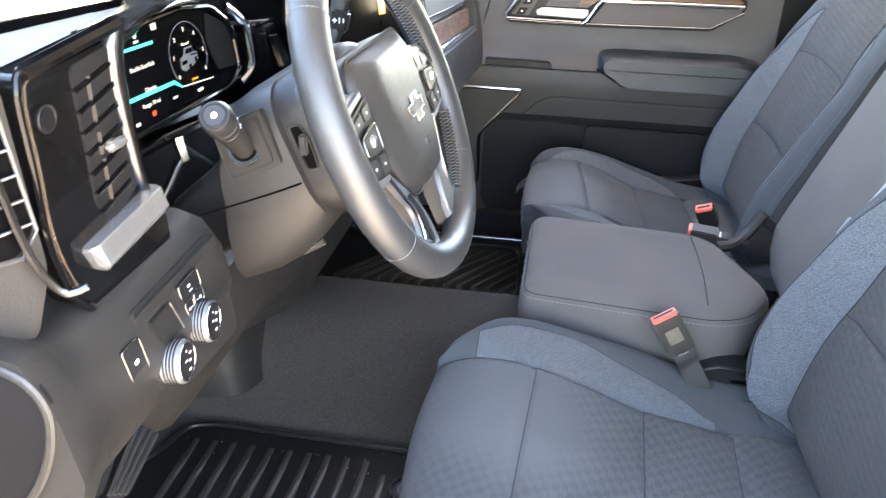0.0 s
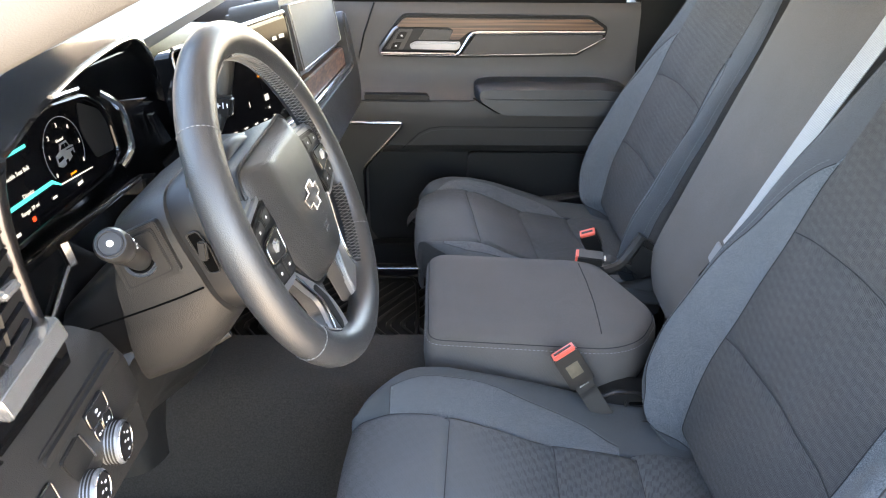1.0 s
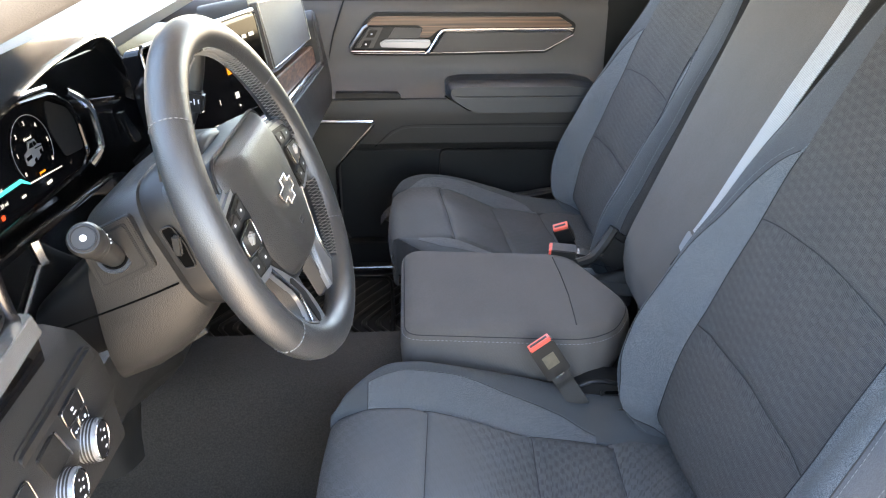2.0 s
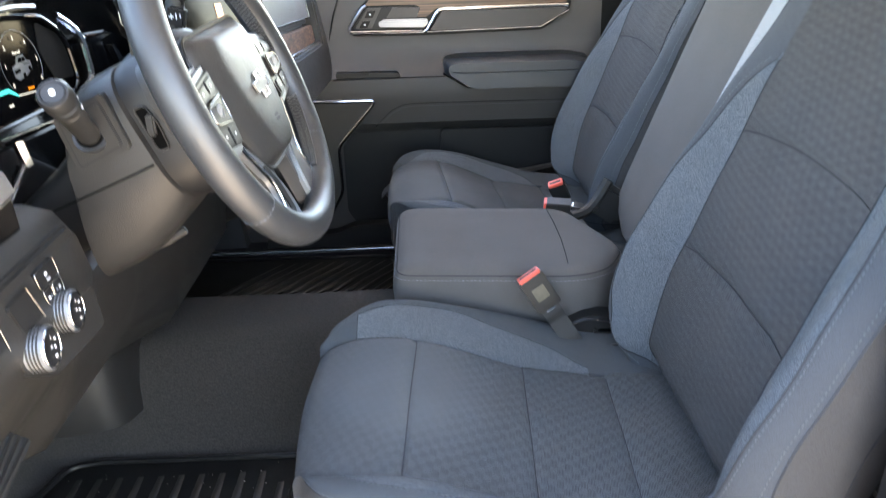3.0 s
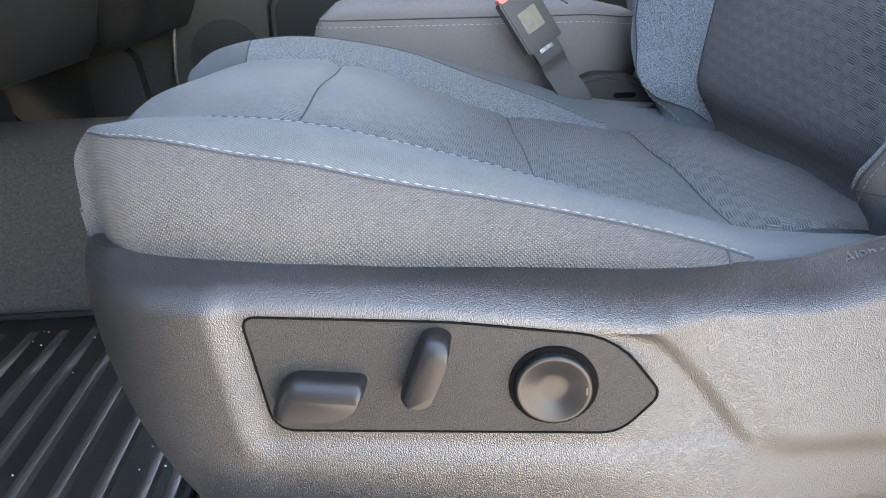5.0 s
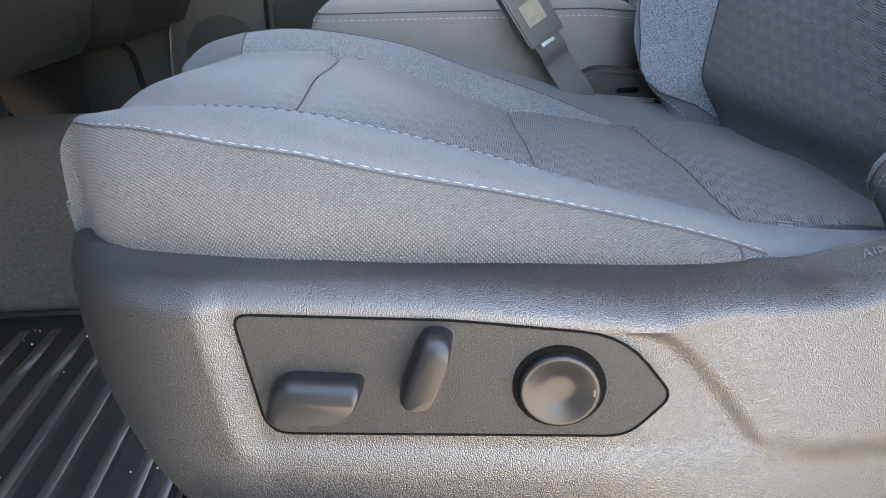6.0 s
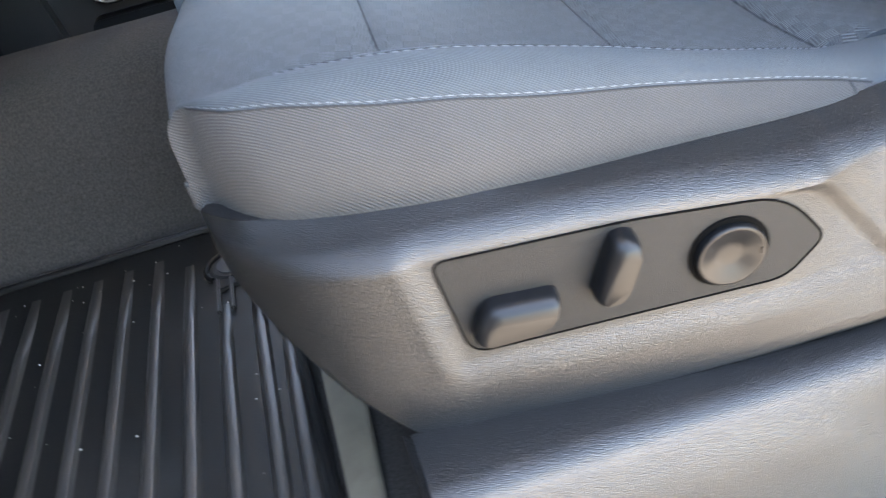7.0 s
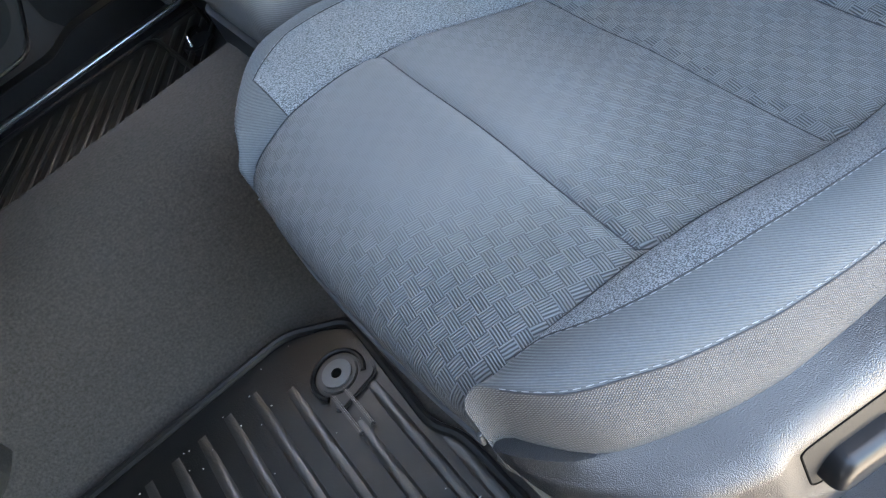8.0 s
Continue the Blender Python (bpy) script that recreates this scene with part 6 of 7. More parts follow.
# airbag cover: a raised middle panel between sloping shoulders
ab = rounded([(-0.092, 0.068), (0.092, 0.068), (0.102, 0.030), (0.088, -0.030), (0.052, -0.092), (-0.052, -0.092), (-0.088, -0.030), (-0.102, 0.030)], [0.03, 0.03, 0.03, 0.03, 0.03, 0.03, 0.03, 0.03], 6)
rings = []
for sx, sy, h in ((0.97, 0.97, -0.060), (1.0, 1.0, -0.020), (0.995, 0.995, -0.006), (0.97, 0.97, -0.001), (0.88, 0.93, 0.004), (0.70, 0.88, 0.011), (0.62, 0.84, 0.0145), (0.52, 0.76, 0.0160), (0.25, 0.4, 0.0168)):
    rings.append([wp(x * sx, (y + 0.012) * sy - 0.012, h) for x, y in ab])
part("airbag_cover", loft(rings), M_AIRBAG, wheel, "soft charcoal airbag cover")
part("cover_gap", tube([wp(x * 1.005, (y + 0.012) * 1.005 - 0.012, -0.004) for x, y in ab], 0.0022, 6, closed=True), M_BLACK, wheel)
em = [(-0.030, -0.004), (-0.012, -0.004), (-0.012, -0.011), (0.014, -0.011), (0.012, -0.004), (0.030, -0.004), (0.030, 0.006), (0.014, 0.006), (0.014, 0.013), (-0.012, 0.013), (-0.012, 0.006), (-0.034, 0.006)]
em = [(x * 0.82 + 0.002, y * 1.15 - 0.010) for x, y in em]
part("emblem", prism(em, FW @ Matrix.Translation((0, 0, 0.0185)), 0.002, 0.0005), M_LEATHER, wheel, "small badge")
part("emblem_edge", tube([FW @ Vector((x, y, 0.0190)) for x, y in em], 0.0010, 6, closed=True), M_CHROME, wheel, "chrome outline of the badge")
for k in range(2):
    part("airbag_mark", prism([(-0.004, -0.046 - 0.005 * k), (0.008, -0.046 - 0.005 * k), (0.008, -0.0435 - 0.005 * k), (-0.004, -0.0435 - 0.005 * k)], FW @ Matrix.Translation((0, 0, 0.0172)), 0.001, 0), M_PIPING, wheel)
for s in (-1, 1):
    po = rounded([(s * 0.080, 0.036), (s * 0.146, 0.026), (s * 0.153, -0.006), (s * 0.146, -0.036), (s * 0.094, -0.044), (s * 0.086, -0.010)], 0.008)
    bo = rounded([(s * 0.074, 0.046), (s * 0.148, 0.035), (s * 0.163, 0.020), (s * 0.166, -0.010), (s * 0.156, -0.044), (s * 0.098, -0.053), (s * 0.078, -0.010)], 0.010)
    part("spoke_bezel", prism(bo, FW @ Matrix.Translation((0, 0, 0.0025)), 0.022, 0.004), M_SATIN, wheel, "satin silver spoke bezel")
    pod = part("switch_pod", prism(po, FW @ Matrix.Translation((0, 0, 0.0045)), 0.012, 0.0015), M_SWITCH, wheel, "black switch pod")
    # middle rocker with its silver roller, four keys round it
    part("rocker", prism(rounded([(s * 0.098, 0.010), (s * 0.140, 0.006), (s * 0.143, -0.012), (s * 0.102, -0.018)], 0.006), FW @ Matrix.Translation((0, 0, 0.0085)), 0.005, 0.0015), M_STALK, pod)
    part("rocker_edge", tube([FW @ Vector((x, y, 0.0085)) for x, y in rounded([(s * 0.098, 0.010), (s * 0.140, 0.006), (s * 0.143, -0.012), (s * 0.102, -0.018)], 0.006)], 0.0008, 6, closed=True), M_DARKCHROME, pod)
    part("roller", rbox(wp(s * 0.121, -0.003, 0.009), (0.007, 0.010, 0.013), 0.002), M_SATIN, pod)
    for q in ([(0.090, 0.029), (0.112, 0.026), (0.112, 0.014), (0.094, 0.014)], [(0.116, 0.025), (0.142, 0.021), (0.145, 0.011), (0.116, 0.013)], [(0.097, -0.022), (0.116, -0.020), (0.118, -0.038), (0.098, -0.039)], [(0.121, -0.020), (0.145, -0.016), (0.142, -0.033), (0.122, -0.037)]):
        key = part("key", prism(rounded([(s * x, y) for x, y in q], 0.003), FW @ Matrix.Translation((0, 0, 0.0062)), 0.003, 0.0008), M_STALK, pod)
        cx, cy = sum(x for x, y in q) / 4, sum(y for x, y in q) / 4
        part("icon", prism([(s * (cx - 0.0018), cy - 0.0012), (s * (cx + 0.0018), cy - 0.0012), (s * (cx + 0.0014), cy + 0.0012), (s * (cx - 0.0014), cy + 0.0012)][::s], FW @ Matrix.Translation((0, 0, 0.0066)), 0.0006, 0), M_ICON, key)
    # lower spokes, leather behind a broad satin trim with a thin bright edge
    part("lower_spoke", prism(rounded([(s * 0.030, -0.080), (s * 0.086, -0.052), (s * 0.070, -0.088), (s * 0.064, -0.112), (s * 0.088, -0.156), (s * 0.034, -0.162)], 0.008), FW @ Matrix.Translation((0, 0, -0.006)), 0.018, 0.004), M_LEATHER, wheel)
    edge = spline([(s * 0.101, -0.044, 0), (s * 0.081, -0.076, 0), (s * 0.068, -0.100, 0), (s * 0.072, -0.128, 0), (s * 0.093, -0.158, 0)], 14)
    inner = spline([(s * 0.094, -0.040, 0), (s * 0.064, -0.072, 0), (s * 0.043, -0.100, 0), (s * 0.033, -0.128, 0), (s * 0.032, -0.164, 0)], 14)
    out = [(p[0], p[1]) for p in edge] + [(p[0], p[1]) for p in inner][::-1]
    part("spoke_trim", prism(out, FW @ Matrix.Translation((0, 0, -0.001)), 0.010, 0.0025), M_SATIN, wheel, "satin silver spoke trim")
    part("spoke_edge", tube([wp(p[0], p[1], 0.0) for p in edge], 0.0020, 8), M_CHROME, wheel, "thin chrome spoke edge")
    if s < 0:
        part("spoke_slot", prism(rounded([(-0.074, -0.080), (-0.064, -0.078), (-0.050, -0.104), (-0.046, -0.140), (-0.056, -0.148), (-0.062, -0.118)], 0.004), FW @ Matrix.Translation((0, 0, 0.0004)), 0.003, 0.0006), M_BLACK, wheel, "dark slot in the silver spoke")
part("paddle_key", rbox(wp(-0.085, 0.09, -0.035), (0.012, 0.05, 0.05), 0.006), M_BLACK, wheel, "black back-spoke key")

col = thing("steering_column", "grained grey plastic steering column shroud", "steering column")


def column_rings(table, k0, k1, r):
    out = []
    for h, hw, t, b in table:
        o = rounded([(-hw, t), (hw, t), (hw, b * k0), (hw * k1, b), (-hw * k1, b), (-hw, b * k0)], r, 6)
        pts = []
        for x, y in o:
            p = wp(x, y, h)
            if p.x < -0.306:
                p += WN * ((-0.306 - p.x) / WN.x)
            pts.append(p)
        out.append(pts)
    return out


part("shroud", loft(column_rings(((-0.082, 0.088, 0.066, -0.072), (-0.088, 0.099, 0.074, -0.082), (-0.115, 0.103, 0.073, -0.100), (-0.150, 0.104, 0.064, -0.116), (-0.185, 0.103, 0.046, -0.124), (-0.230, 0.101, 0.040, -0.126)), 0.55, 0.75, [0.05, 0.05, 0.04, 0.035, 0.035, 0.04])), M_PLASTIC, col)
sleeve = [[wp(x, y, h) for x, y in rounded([(-0.07, t), (0.07, t), (0.07, -0.09), (-0.07, -0.09)], 0.03)] for h, t in ((-0.16, 0.03), (-0.22, 0.005), (-0.30, -0.02), (-0.36, -0.03))]
part("sleeve", loft(sleeve), M_BLACK, col, "black sleeve towards the bulkhead")
part("shroud_seam", tube([wp(w_, -0.026, h) for h, w_ in ((-0.090, -0.1000), (-0.115, -0.1032), (-0.150, -0.1042), (-0.185, -0.1032), (-0.225, -0.1014))], 0.0011, 5), M_VOID, col)
part("collar", loft(column_rings(((-0.034, 0.074, 0.062, -0.066), (-0.042, 0.086, 0.072, -0.078), (-0.070, 0.094, 0.078, -0.086), (-0.094, 0.093, 0.070, -0.078)), 0.6, 0.7, [0.045, 0.045, 0.04, 0.035, 0.035, 0.04])), M_BLACK, col, "dark collar behind the wheel")
FSL = basis(wp(-0.0945, 0.004, -0.071), WN, WU)
slot_o = [(-0.008, -0.020), (0.004, -0.022), (0.007, 0.006), (0.004, 0.026), (-0.008, 0.026)]
part("column_slot", prism(rounded(slot_o, 0.004), FSL @ Matrix.Translation((0, 0, 0.001)), 0.006, 0.001), M_VOID, col, "dark slot in the collar")
part("slot_edge", tube([FSL @ Vector((x, y, 0.001)) for x, y in rounded(slot_o, 0.004)], 0.0010, 6, closed=True), M_PLASTIC, col)
part("slot_lever", rbox(FSL @ Vector((0.001, 0.006, 0.004)), (0.009, 0.006, 0.022), 0.002), M_STALK, col, "grey thumb lever")
part("hub_ring", tube([wp(0.080 * math.sin(t * math.pi / 24), 0.002 + 0.066 * math.cos(t * math.pi / 24), -0.040) for t in range(48)], 0.012, 10, closed=True), M_BLACK, col, "black collar behind the wheel")
FST = basis(wp(-0.1045, 0.027, -0.127), WN, WU)
for k, (g, mt) in enumerate(((1.0, M_PLASTIC), (0.86, M_BLACK), (0.80, M_PLASTIC))):
    part("stalk_plate", prism(rounded([(-0.034 * g, -0.031 * g), (0.030 * g, -0.027 * g), (0.034 * g, 0.031 * g), (-0.026 * g, 0.028 * g)], 0.005), FST @ Matrix.Translation((0, 0, 0.002 + 0.0008 * k)), 0.010, 0.001), mt, col)
b0 = FST @ Vector((0.0, -0.001, 0.003))
tip = Vector((-0.2585, 0.103, 0.762))
d = tip - b0
part("stalk_socket", disc(b0 + d.normalized() * 0.002, d, 0.0165, 0.008, 0.002, 28), M_STALK, col)
part("stalk_well", disc(b0 + d.normalized() * 0.0035, d, 0.0130, 0.004, 0.001, 28), M_VOID, col)
st = [b0 + d * k for k in (0.0, 0.20, 0.50, 0.66, 0.67, 0.685, 0.69, 0.80, 0.805, 0.82, 0.825, 0.96, 1.0)]
part("stalk", tube(st, [0.0105, 0.0110, 0.0118, 0.0126, 0.0116, 0.0116, 0.0132, 0.0140, 0.0128, 0.0128, 0.0146, 0.0148, 0.0126], 22), M_STALK, col, "dark grey light stalk with white symbols")
dn = d.normalized()
part("stalk_cap", disc(tip + dn * 0.0008, d, 0.0098, 0.003, 0.0006, 28), M_STALK, col)
part("cap_ring", tube([tip + dn * 0.0010 + 0.0104 * (dn.orthogonal().normalized() * math.cos(t * math.pi / 12) + dn.cross(dn.orthogonal().normalized()) * math.sin(t * math.pi / 12)) for t in range(24)], 0.0007, 6, closed=True), M_BLACK, col)
part("icon", disc(tip + dn * 0.0016, d, 0.0028, 0.001, 0, 14), M_ICON, col)
# white symbols along the barrel
e_r, e_u = dn.cross(Vector((0, 0, 1))).normalized(), Vector((0, 0, 1))
e_u = e_r.cross(dn).normalized()
for k, (f, g) in enumerate(((0.735, 35), (0.745, 62), (0.770, 10), (0.600, 40), (0.610, 66), (0.620, 15), (0.640, 84))):
    for side in (-1, 1):
        o = e_u * math.cos(radians(g)) + e_r * side * math.sin(radians(g))
        c = b0 + d * f + o * (0.0138 if f > 0.7 else 0.0126)
        if o.x > -0.2:
            part("icon", rbox(c, (0.0014, 0.0020, 0.0014), 0.0003), M_ICON, col)
# gear lever on the far side of the column, with its plus and minus rocker
lever = thing("gear_lever", "dark grey column gear lever with a plus and minus rocker", "gear lever")
part("handle", loft([[Vector((x, y, z)) + Vector((0.0120 * g * math.cos(t * math.pi / 8), 0.0100 * g * math.sin(t * math.pi / 8), 0)) for t in range(16)] for x, y, z, g in ((-0.232, 0.442, 0.868, 0.5), (-0.233, 0.442, 0.864, 0.9), (-0.236, 0.441, 0.845, 1.05), (-0.241, 0.440, 0.815, 1.0), (-0.247, 0.439, 0.790, 0.98), (-0.252, 0.437, 0.768, 0.86), (-0.260, 0.428, 0.745, 0.72), (-0.268, 0.405, 0.722, 0.6), (-0.272, 0.372, 0.708, 0.55))]), M_PLASTIC, lever)
rock = part("rocker", rbox((-0.2425, 0.4335, 0.786), (0.022, 0.014, 0.026), 0.003, Matrix.Rotation(radians(12), 4, "Y")), M_SWITCH, lever, "black rocker with white signs")
for x, w, h in ((-0.2475, 0.0060, 0.0014), (-0.2475, 0.0014, 0.0060), (-0.2415, 0.0012, 0.0070), (-0.2365, 0.0014, 0.0050)):
    part("sign", rbox((x, 0.4262, 0.787), (w, 0.001, h), 0.0002), M_ICON, rock)


# ---- passenger door ----
door = thing("passenger_door", "dark brown-grey passenger door trim with wood inlay and chrome handle", "door", kind="structure")


def dz_face(z):
    """Depth of the door face at a height."""
    return mixf(z, [(-0.05, 1.57), (0.13, 1.565), (0.345, 1.555), (0.36, 1.512), (0.46, 1.500), (0.50, 1.505), (0.515, 1.535), (0.56, 1.562), (0.72, 1.572), (0.745, 1.590)])


rows = []
for i in range(40):
    z = -0.06 + 0.80 * i / 39
    rows.append([(-0.60 + 1.165 * j / 30, dz_face(z), z) for j in range(31)])
rows.append([(-0.60 + 1.165 * j / 30, 1.66, 0.748) for j in range(31)])
part("door_panel", thicken(sheet(rows[27:]), -0.02), M_DOOR, door)
part("door_lower_panel", thicken(sheet(rows[:28]), -0.02), M_DOORLOW, door, "dark lower door trim")


def dplate(name, pts, r, h, depth, mat, lab="", w=0.002, y=None, parent=None):
    fm = Matrix.Translation((0, (y or 1.556), 0)) @ basis((0, 0, 0), (1, 0, 0), (0, 0, 1))
    return part(name, prism(rounded(pts, r), fm @ Matrix.Translation((0, 0, h)), depth, w), mat, parent or door, lab)


def dline(name, pts, y, r, mat, lab="", closed=False, n=0):
    q = [(x, y, z) for x, z in pts]
    return part(name, tube(q, r, 8, closed), mat, door, lab)


dplate("recess", [(-0.127, 0.628), (-0.083, 0.686), (-0.058, 0.712), (0.434, 0.709), (0.478, 0.682), (0.474, 0.656), (0.401, 0.606), (0.084, 0.600), (-0.116, 0.603)], 0.010, 0.004, 0.02, M_DOORDARK, "dark inset around the handle")
dplate("wood_inlay", [(-0.078, 0.682), (-0.058, 0.704), (0.429, 0.702), (0.466, 0.680), (0.460, 0.675), (0.116, 0.674), (0.088, 0.650), (0.060, 0.650), (0.071, 0.674), (0.058, 0.681)], [0.004, 0.01, 0.006, 0.004, 0.004, 0.02, 0.006, 0.006, 0.006, 0.006], 0.012, 0.012, M_WOOD, "dark brown open-pore wood inlay", 0.004)
dplate("pull_cover", [(0.094, 0.614), (0.129, 0.665), (0.463, 0.665), (0.460, 0.648), (0.394, 0.618)], 0.006, 0.022, 0.022, M_PULL, "soft dark pull pad", 0.006)
dline("chrome_bezel", [(-0.114, 0.6125), (0.076, 0.611), (0.088, 0.618), (0.112, 0.658), (0.121, 0.668), (0.135, 0.670), (0.466, 0.671)], 1.534, 0.0048, M_CHROME, "satin chrome bezel")
dline("chrome_bezel", [(-0.118, 0.6165), (0.074, 0.6150)], 1.533, 0.0045, M_CHROME)
dline("chrome_bezel", [(-0.110, 0.612), (-0.119, 0.616), (-0.121, 0.627), (-0.084, 0.677), (-0.074, 0.683)], 1.534, 0.0042, M_LEVER)
dline("chrome_bezel", [(0.086, 0.611), (0.394, 0.616), (0.468, 0.657)], 1.535, 0.0022, M_CHROME)
dplate("handle_well", [(-0.112, 0.620), (0.082, 0.618), (0.068, 0.678), (-0.072, 0.678)], 0.006, 0.010, 0.012, M_BLACK)
dplate("inner_handle", [(-0.040, 0.627), (0.080, 0.624), (0.090, 0.634), (0.088, 0.646), (-0.028, 0.647), (-0.044, 0.638)], 0.005, 0.026, 0.014, M_LEVER, "satin inner door handle", 0.005)
dplate("handle_back", [(-0.022, 0.648), (0.060, 0.648), (0.068, 0.674), (-0.004, 0.676)], 0.003, 0.0125, 0.004, M_PULL)
dplate("lock_plate", [(-0.106, 0.624), (-0.062, 0.623), (-0.034, 0.676), (-0.070, 0.677)], 0.003, 0.0125, 0.004, M_PULL)
for z in (0.634, 0.660):
    dplate("lock_button", [(-0.096 + (z - 0.634) * 0.6, z - 0.009), (-0.074 + (z - 0.634) * 0.6, z - 0.009), (-0.064 + (z - 0.634) * 0.6, z + 0.010), (-0.085 + (z - 0.634) * 0.6, z + 0.010)], 0.003, 0.016, 0.006, M_SWITCH)
    part("lock_sign", rbox((-0.080 + (z - 0.634) * 0.6, 1.5395, z), (0.005, 0.001, 0.004), 0.0003), M_ICON, door)
# armrest
arm_o = rounded([(0.128, 0.543), (0.165, 0.550), (0.47, 0.550), (0.528, 0.538), (0.528, 0.467), (0.195, 0.468), (0.128, 0.508)], [0.014, 0.02, 0.02, 0.01, 0.006, 0.02, 0.014])
arm_in = [(0.33 + (x - 0.33) * 0.94, 0.514 + (z - 0.514) * (0.62 if z > 0.514 else 0.97)) for x, z in arm_o]
part("armrest", loft([[(x, 1.571, z) for x, z in arm_o], [(x, 1.500, z) for x, z in arm_o], [(x, 1.492, z - 0.001) for x, z in arm_o], [(x, 1.4605 + 0.30 * max(0.0, z - 0.514), z) for x, z in arm_in]]), M_ARMREST, door, "padded blue-black vinyl armrest")
part("armrest_lip", tube([(x, 1.4605, z) for x, z in ((0.150, 0.5140), (0.17, 0.5125), (0.33, 0.5125), (0.515, 0.5125))], 0.0016, 6), M_ARMREST, door)
part("armrest_seam", stitches([(x, 1.4600, 0.5095) for x in [0.155 + 0.01 * i for i in range(36)]], 0.0045, 0.002, 0.0006), M_THREAD, door)
dline("armrest_gap", [(0.126, 0.505), (0.193, 0.464), (0.528, 0.463)], 1.503, 0.0024, M_VOID)
dplate("switch_plate", [(-0.165, 0.500), (0.010, 0.500), (0.002, 0.512), (-0.165, 0.514)], 0.004, 0.046, 0.03, M_BLACK, "black window switch plate", y=1.548)
part("window_switch", rbox((-0.085, 1.500, 0.512), (0.030, 0.016, 0.010), 0.003), M_BLACK, door)
dline("door_seam", [(-0.182, 0.49), (-0.180, 0.60), (-0.165, 0.66), (-0.135, 0.74)], 1.566, 0.0022, M_BLACK)
dline("ledge_line", [(-0.30, 0.475), (-0.235, 0.497), (0.13, 0.497)], 1.506, 0.002, M_BLACK)
dline("stitch_line", [(-0.065, 0.365), (-0.020, 0.408), (0.010, 0.422), (0.040, 0.426), (0.52, 0.424)], 1.5025, 0.0012, M_DOORDARK)
part("stitch_thread", stitches([(x, 1.5012, z - 0.004) for x, z in ((-0.060, 0.365), (-0.018, 0.405), (0.012, 0.419), (0.042, 0.423), (0.52, 0.421))], 0.004, 0.003, 0.0006), M_THREAD, door)
# lower pocket and speaker
dplate("pocket_back", [(-0.165, 0.100), (-0.165, 0.300), (-0.120, 0.355), (0.54, 0.352), (0.54, 0.06), (-0.14, 0.06)], 0.012, 0.006, 0.03, M_DOORDARK, "dark map pocket", y=1.556)
dplate("pocket_lip", [(0.115, 0.060), (0.115, 0.335), (0.125, 0.345), (0.54, 0.342), (0.54, 0.06)], 0.008, 0.0, 0.02, M_DOORDARK, "map pocket lip", 0.003, y=1.524)
sp_o = rounded([(-0.245, 0.440), (-0.066, 0.440), (-0.070, 0.428), (-0.172, 0.315), (-0.170, 0.180), (-0.225, 0.085), (-0.365, 0.080), (-0.400, 0.140), (-0.385, 0.27), (-0.30, 0.395)], [0.01, 0.008, 0.01, 0.02, 0.02, 0.03, 0.03, 0.03, 0.03, 0.03])
fm = basis((0, 1.494, 0), (1, 0, 0), (0, 0, 1))
part("speaker_panel", prism(sp_o, fm, 0.04, 0.002), M_SPEAKER, door, "dark speaker panel")
part("speaker_trim", tube([(x, 1.493, z) for x, z in sp_o], 0.0052, 8, closed=True), M_CHROME, door, "thin chrome outline of the speaker panel")
part("speaker_grille", disc((-0.275, 1.4925, 0.20), (0, -1, 0), 0.082, 0.004, 0.001, 48), M_BLACK, door, "round black speaker grille")
dplate("kick_panel", [(-0.60, -0.05), (-0.46, -0.05), (-0.49, 0.20), (-0.60, 0.30)], 0.02, 0.03, 0.05, M_DOORLOW, y=1.54)
dplate("lower_rail", [(-0.42, -0.05), (0.54, -0.05), (0.54, 0.075), (-0.14, 0.075), (-0.20, 0.05), (-0.40, 0.05)], 0.02, 0.03, 0.04, M_DOORDARK, y=1.53)
# window frame and glass
part("window_frame", tube([(-0.45, 1.60, 0.75), (0.52, 1.60, 0.75), (0.60, 1.56, 1.25), (0.0, 1.54, 1.27)], 0.02, 8), M_DOORDARK, door)

# driver A-pillar trim
ap = thing("pillar_front", "light grey windscreen pillar trim", "pillar", kind="structure")
part("pillar_trim", tube(spline([(-0.80, -0.10, 0.712), (-0.50, -0.105, 0.855), (-0.20, -0.106, 1.000), (0.05, -0.10, 1.120), (0.30, -0.06, 1.25)], 14), 0.046, 14), M_PILLAR, ap)

# bulkhead that closes the footwells
bm = rbox((-0.90, 0.73, 0.33), (0.06, 1.75, 0.95), 0.02)
solid("wall_front", bm, M_CARPET, "dark carpeted bulkhead ahead of the footwells", "wall", kind="structure")
for nm, y in (("wall_kick_driver", -0.16), ("wall_kick_passenger", 1.60)):
    bm = rbox((-0.72, y, 0.30), (0.42, 0.05, 0.80), 0.02)
    solid(nm, bm, M_PLASTIC, "grey plastic kick panel in the footwell", "wall", kind="structure")

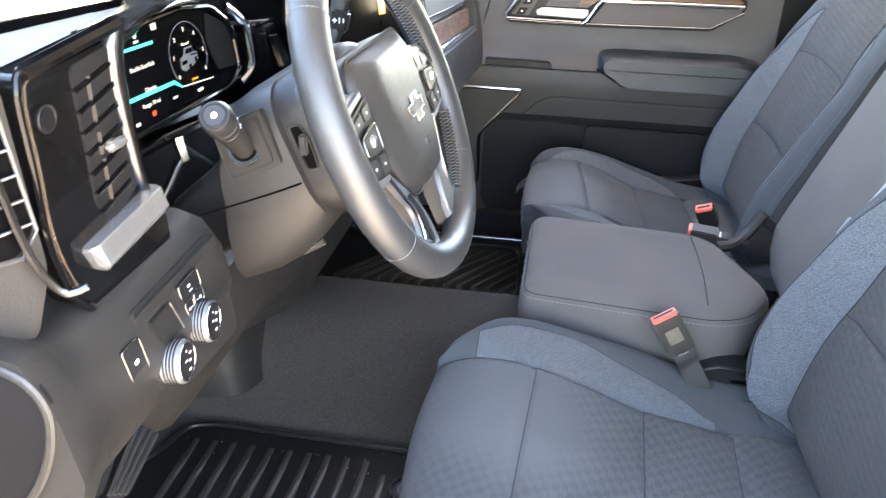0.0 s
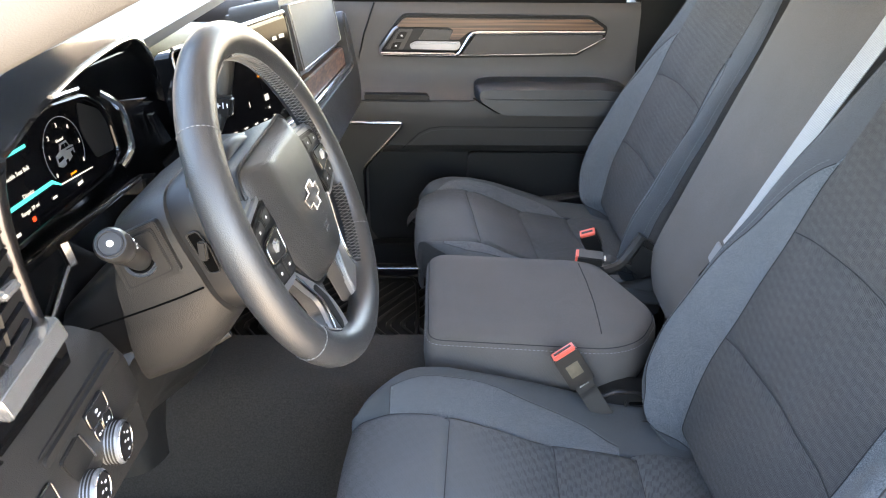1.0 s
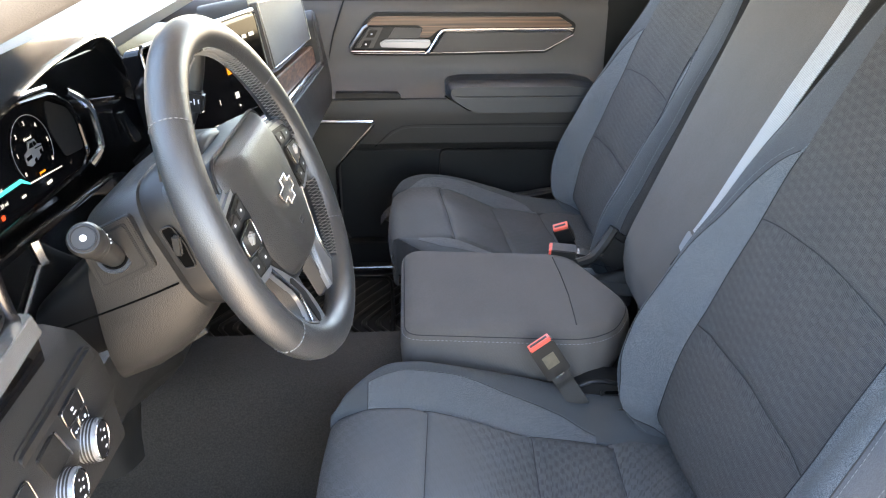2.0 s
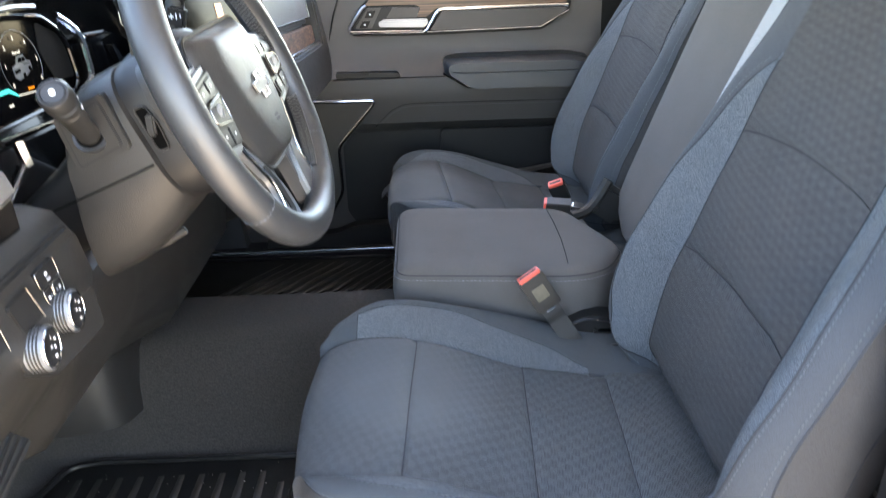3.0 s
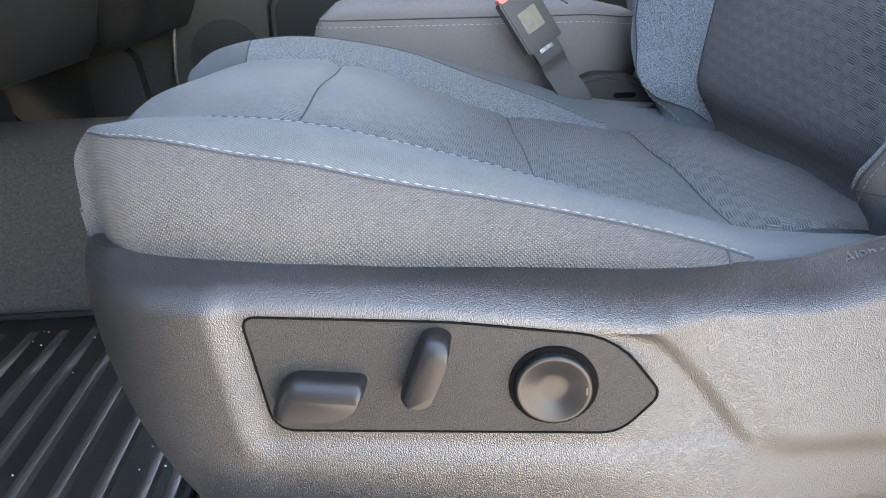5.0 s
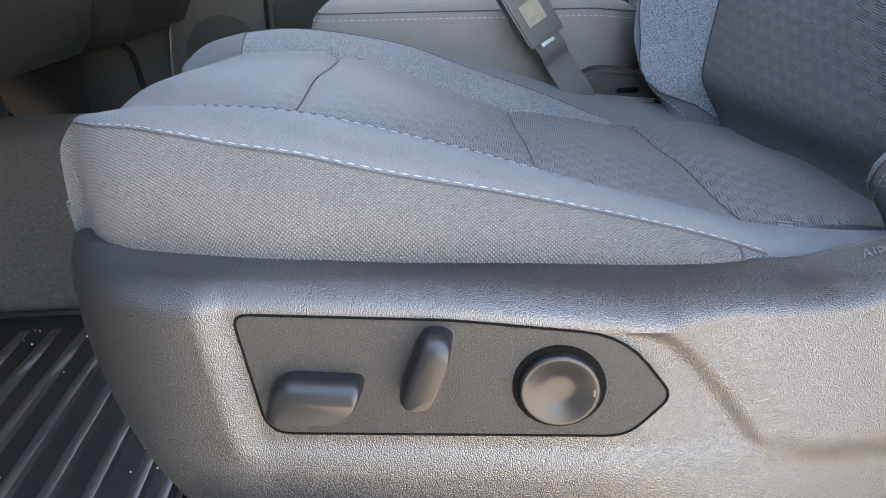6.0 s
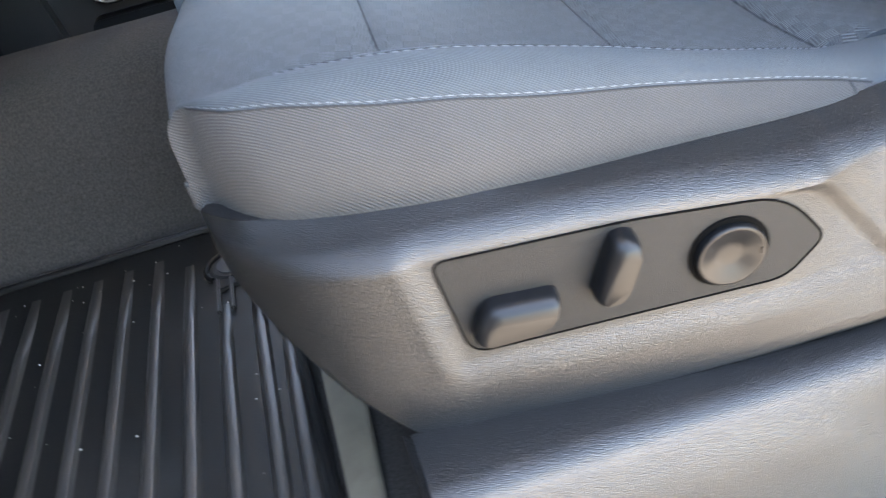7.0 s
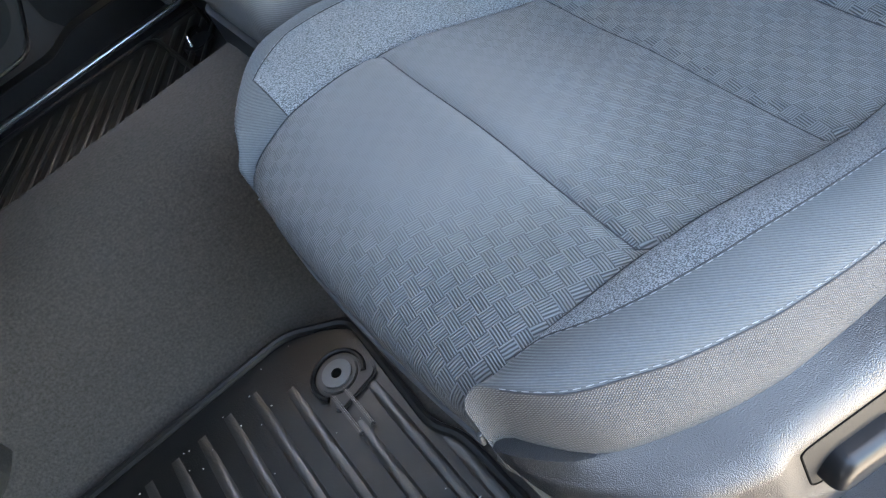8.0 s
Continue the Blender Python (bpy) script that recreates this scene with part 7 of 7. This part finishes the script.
# lower console duct that stands on the tunnel
rings = []
for z, dx, dy in ((0.08, -0.004, 0.004), (0.115, -0.010, 0.0), (0.20, -0.016, 0.002), (0.27, -0.026, 0.006), (0.34, -0.036, 0.010)):
    o = rounded([(-0.80, 0.530 + dy), (-0.590 + dx, 0.534 + dy), (-0.487 + dx, 0.556 + dy), (-0.462 + dx, 0.630), (-0.470 + dx, 0.900), (-0.80, 0.900)], [0.01, 0.03, 0.035, 0.04, 0.03, 0.01], 5)
    rings.append([(x, y, z) for x, y in o])
part("console_duct", loft(rings), M_DASH, dash, "brown-grey plastic duct cover standing on the tunnel")


# ---- rear floor mat seen past the seat ----
rear_outline = [(0.60, -0.05), (1.10, -0.05), (1.10, 0.56), (0.60, 0.56)]
mat_thing("floor_mat", rear_outline, 0.006, [(0.63 + 0.036 * i, -0.03, 0.54) for i in range(13)], "dusty ribbed rubber floor mat behind the driver seat")

# ---- dust and lint on mat and carpet ----
rng = random.Random(7)
bm = bmesh.new()


def fleck(x, y, z, r):
    a, n = rng.uniform(0, 6.28), rng.choice((3, 4, 5))
    k = rng.uniform(0.4, 1.0)
    top = [bm.verts.new((x + r * math.cos(a + 6.2832 * i / n), y + r * k * math.sin(a + 6.2832 * i / n), z + 0.0007)) for i in range(n)]
    low = [bm.verts.new((v.co.x, v.co.y, z - 0.0004)) for v in top]
    bm.faces.new(top)
    for i in range(n):
        bm.faces.new((top[i], low[i], low[(i + 1) % n], top[(i + 1) % n]))


for i in range(110):
    fleck(rng.uniform(-0.60, -0.11), rng.uniform(0.0, 0.55), 0.0004, rng.choice((0.0003, 0.0004, 0.0005, 0.0006, 0.0008, 0.0012)))
solid("lint", bm, M_LINT, "pale specks of dust and lint on the rubber mat", "lint", kind="stuff", smooth=False)


# seat anchor in the passenger footwell
an = thing("seat_anchor", "chrome floor anchor bar in a dark recess beside the passenger mat", "anchor")
part("recess", disc((0.022, 1.283, 0.012), (0, 0, 1), 0.030, 0.016, 0.003, 24), M_BLACK, an)
part("bar", tube(spline([(0.006, 1.270, 0.014), (0.010, 1.278, 0.026), (0.022, 1.292, 0.028), (0.034, 1.302, 0.024), (0.040, 1.308, 0.012)], 12), 0.0055, 10), M_CHROME, an, "bright chrome bar")

# raised warning letters on the seat shield
fm = basis((0.306, 0.0325, 0.2568), (1, -0.02, 0.09), (0, 0.75, 0.66))
lettering("AIRBAG", (0, -0.004, 0.0), 0.0088, fm, M_PLASTIC_BLUE, driver_seat, "raised_letters")
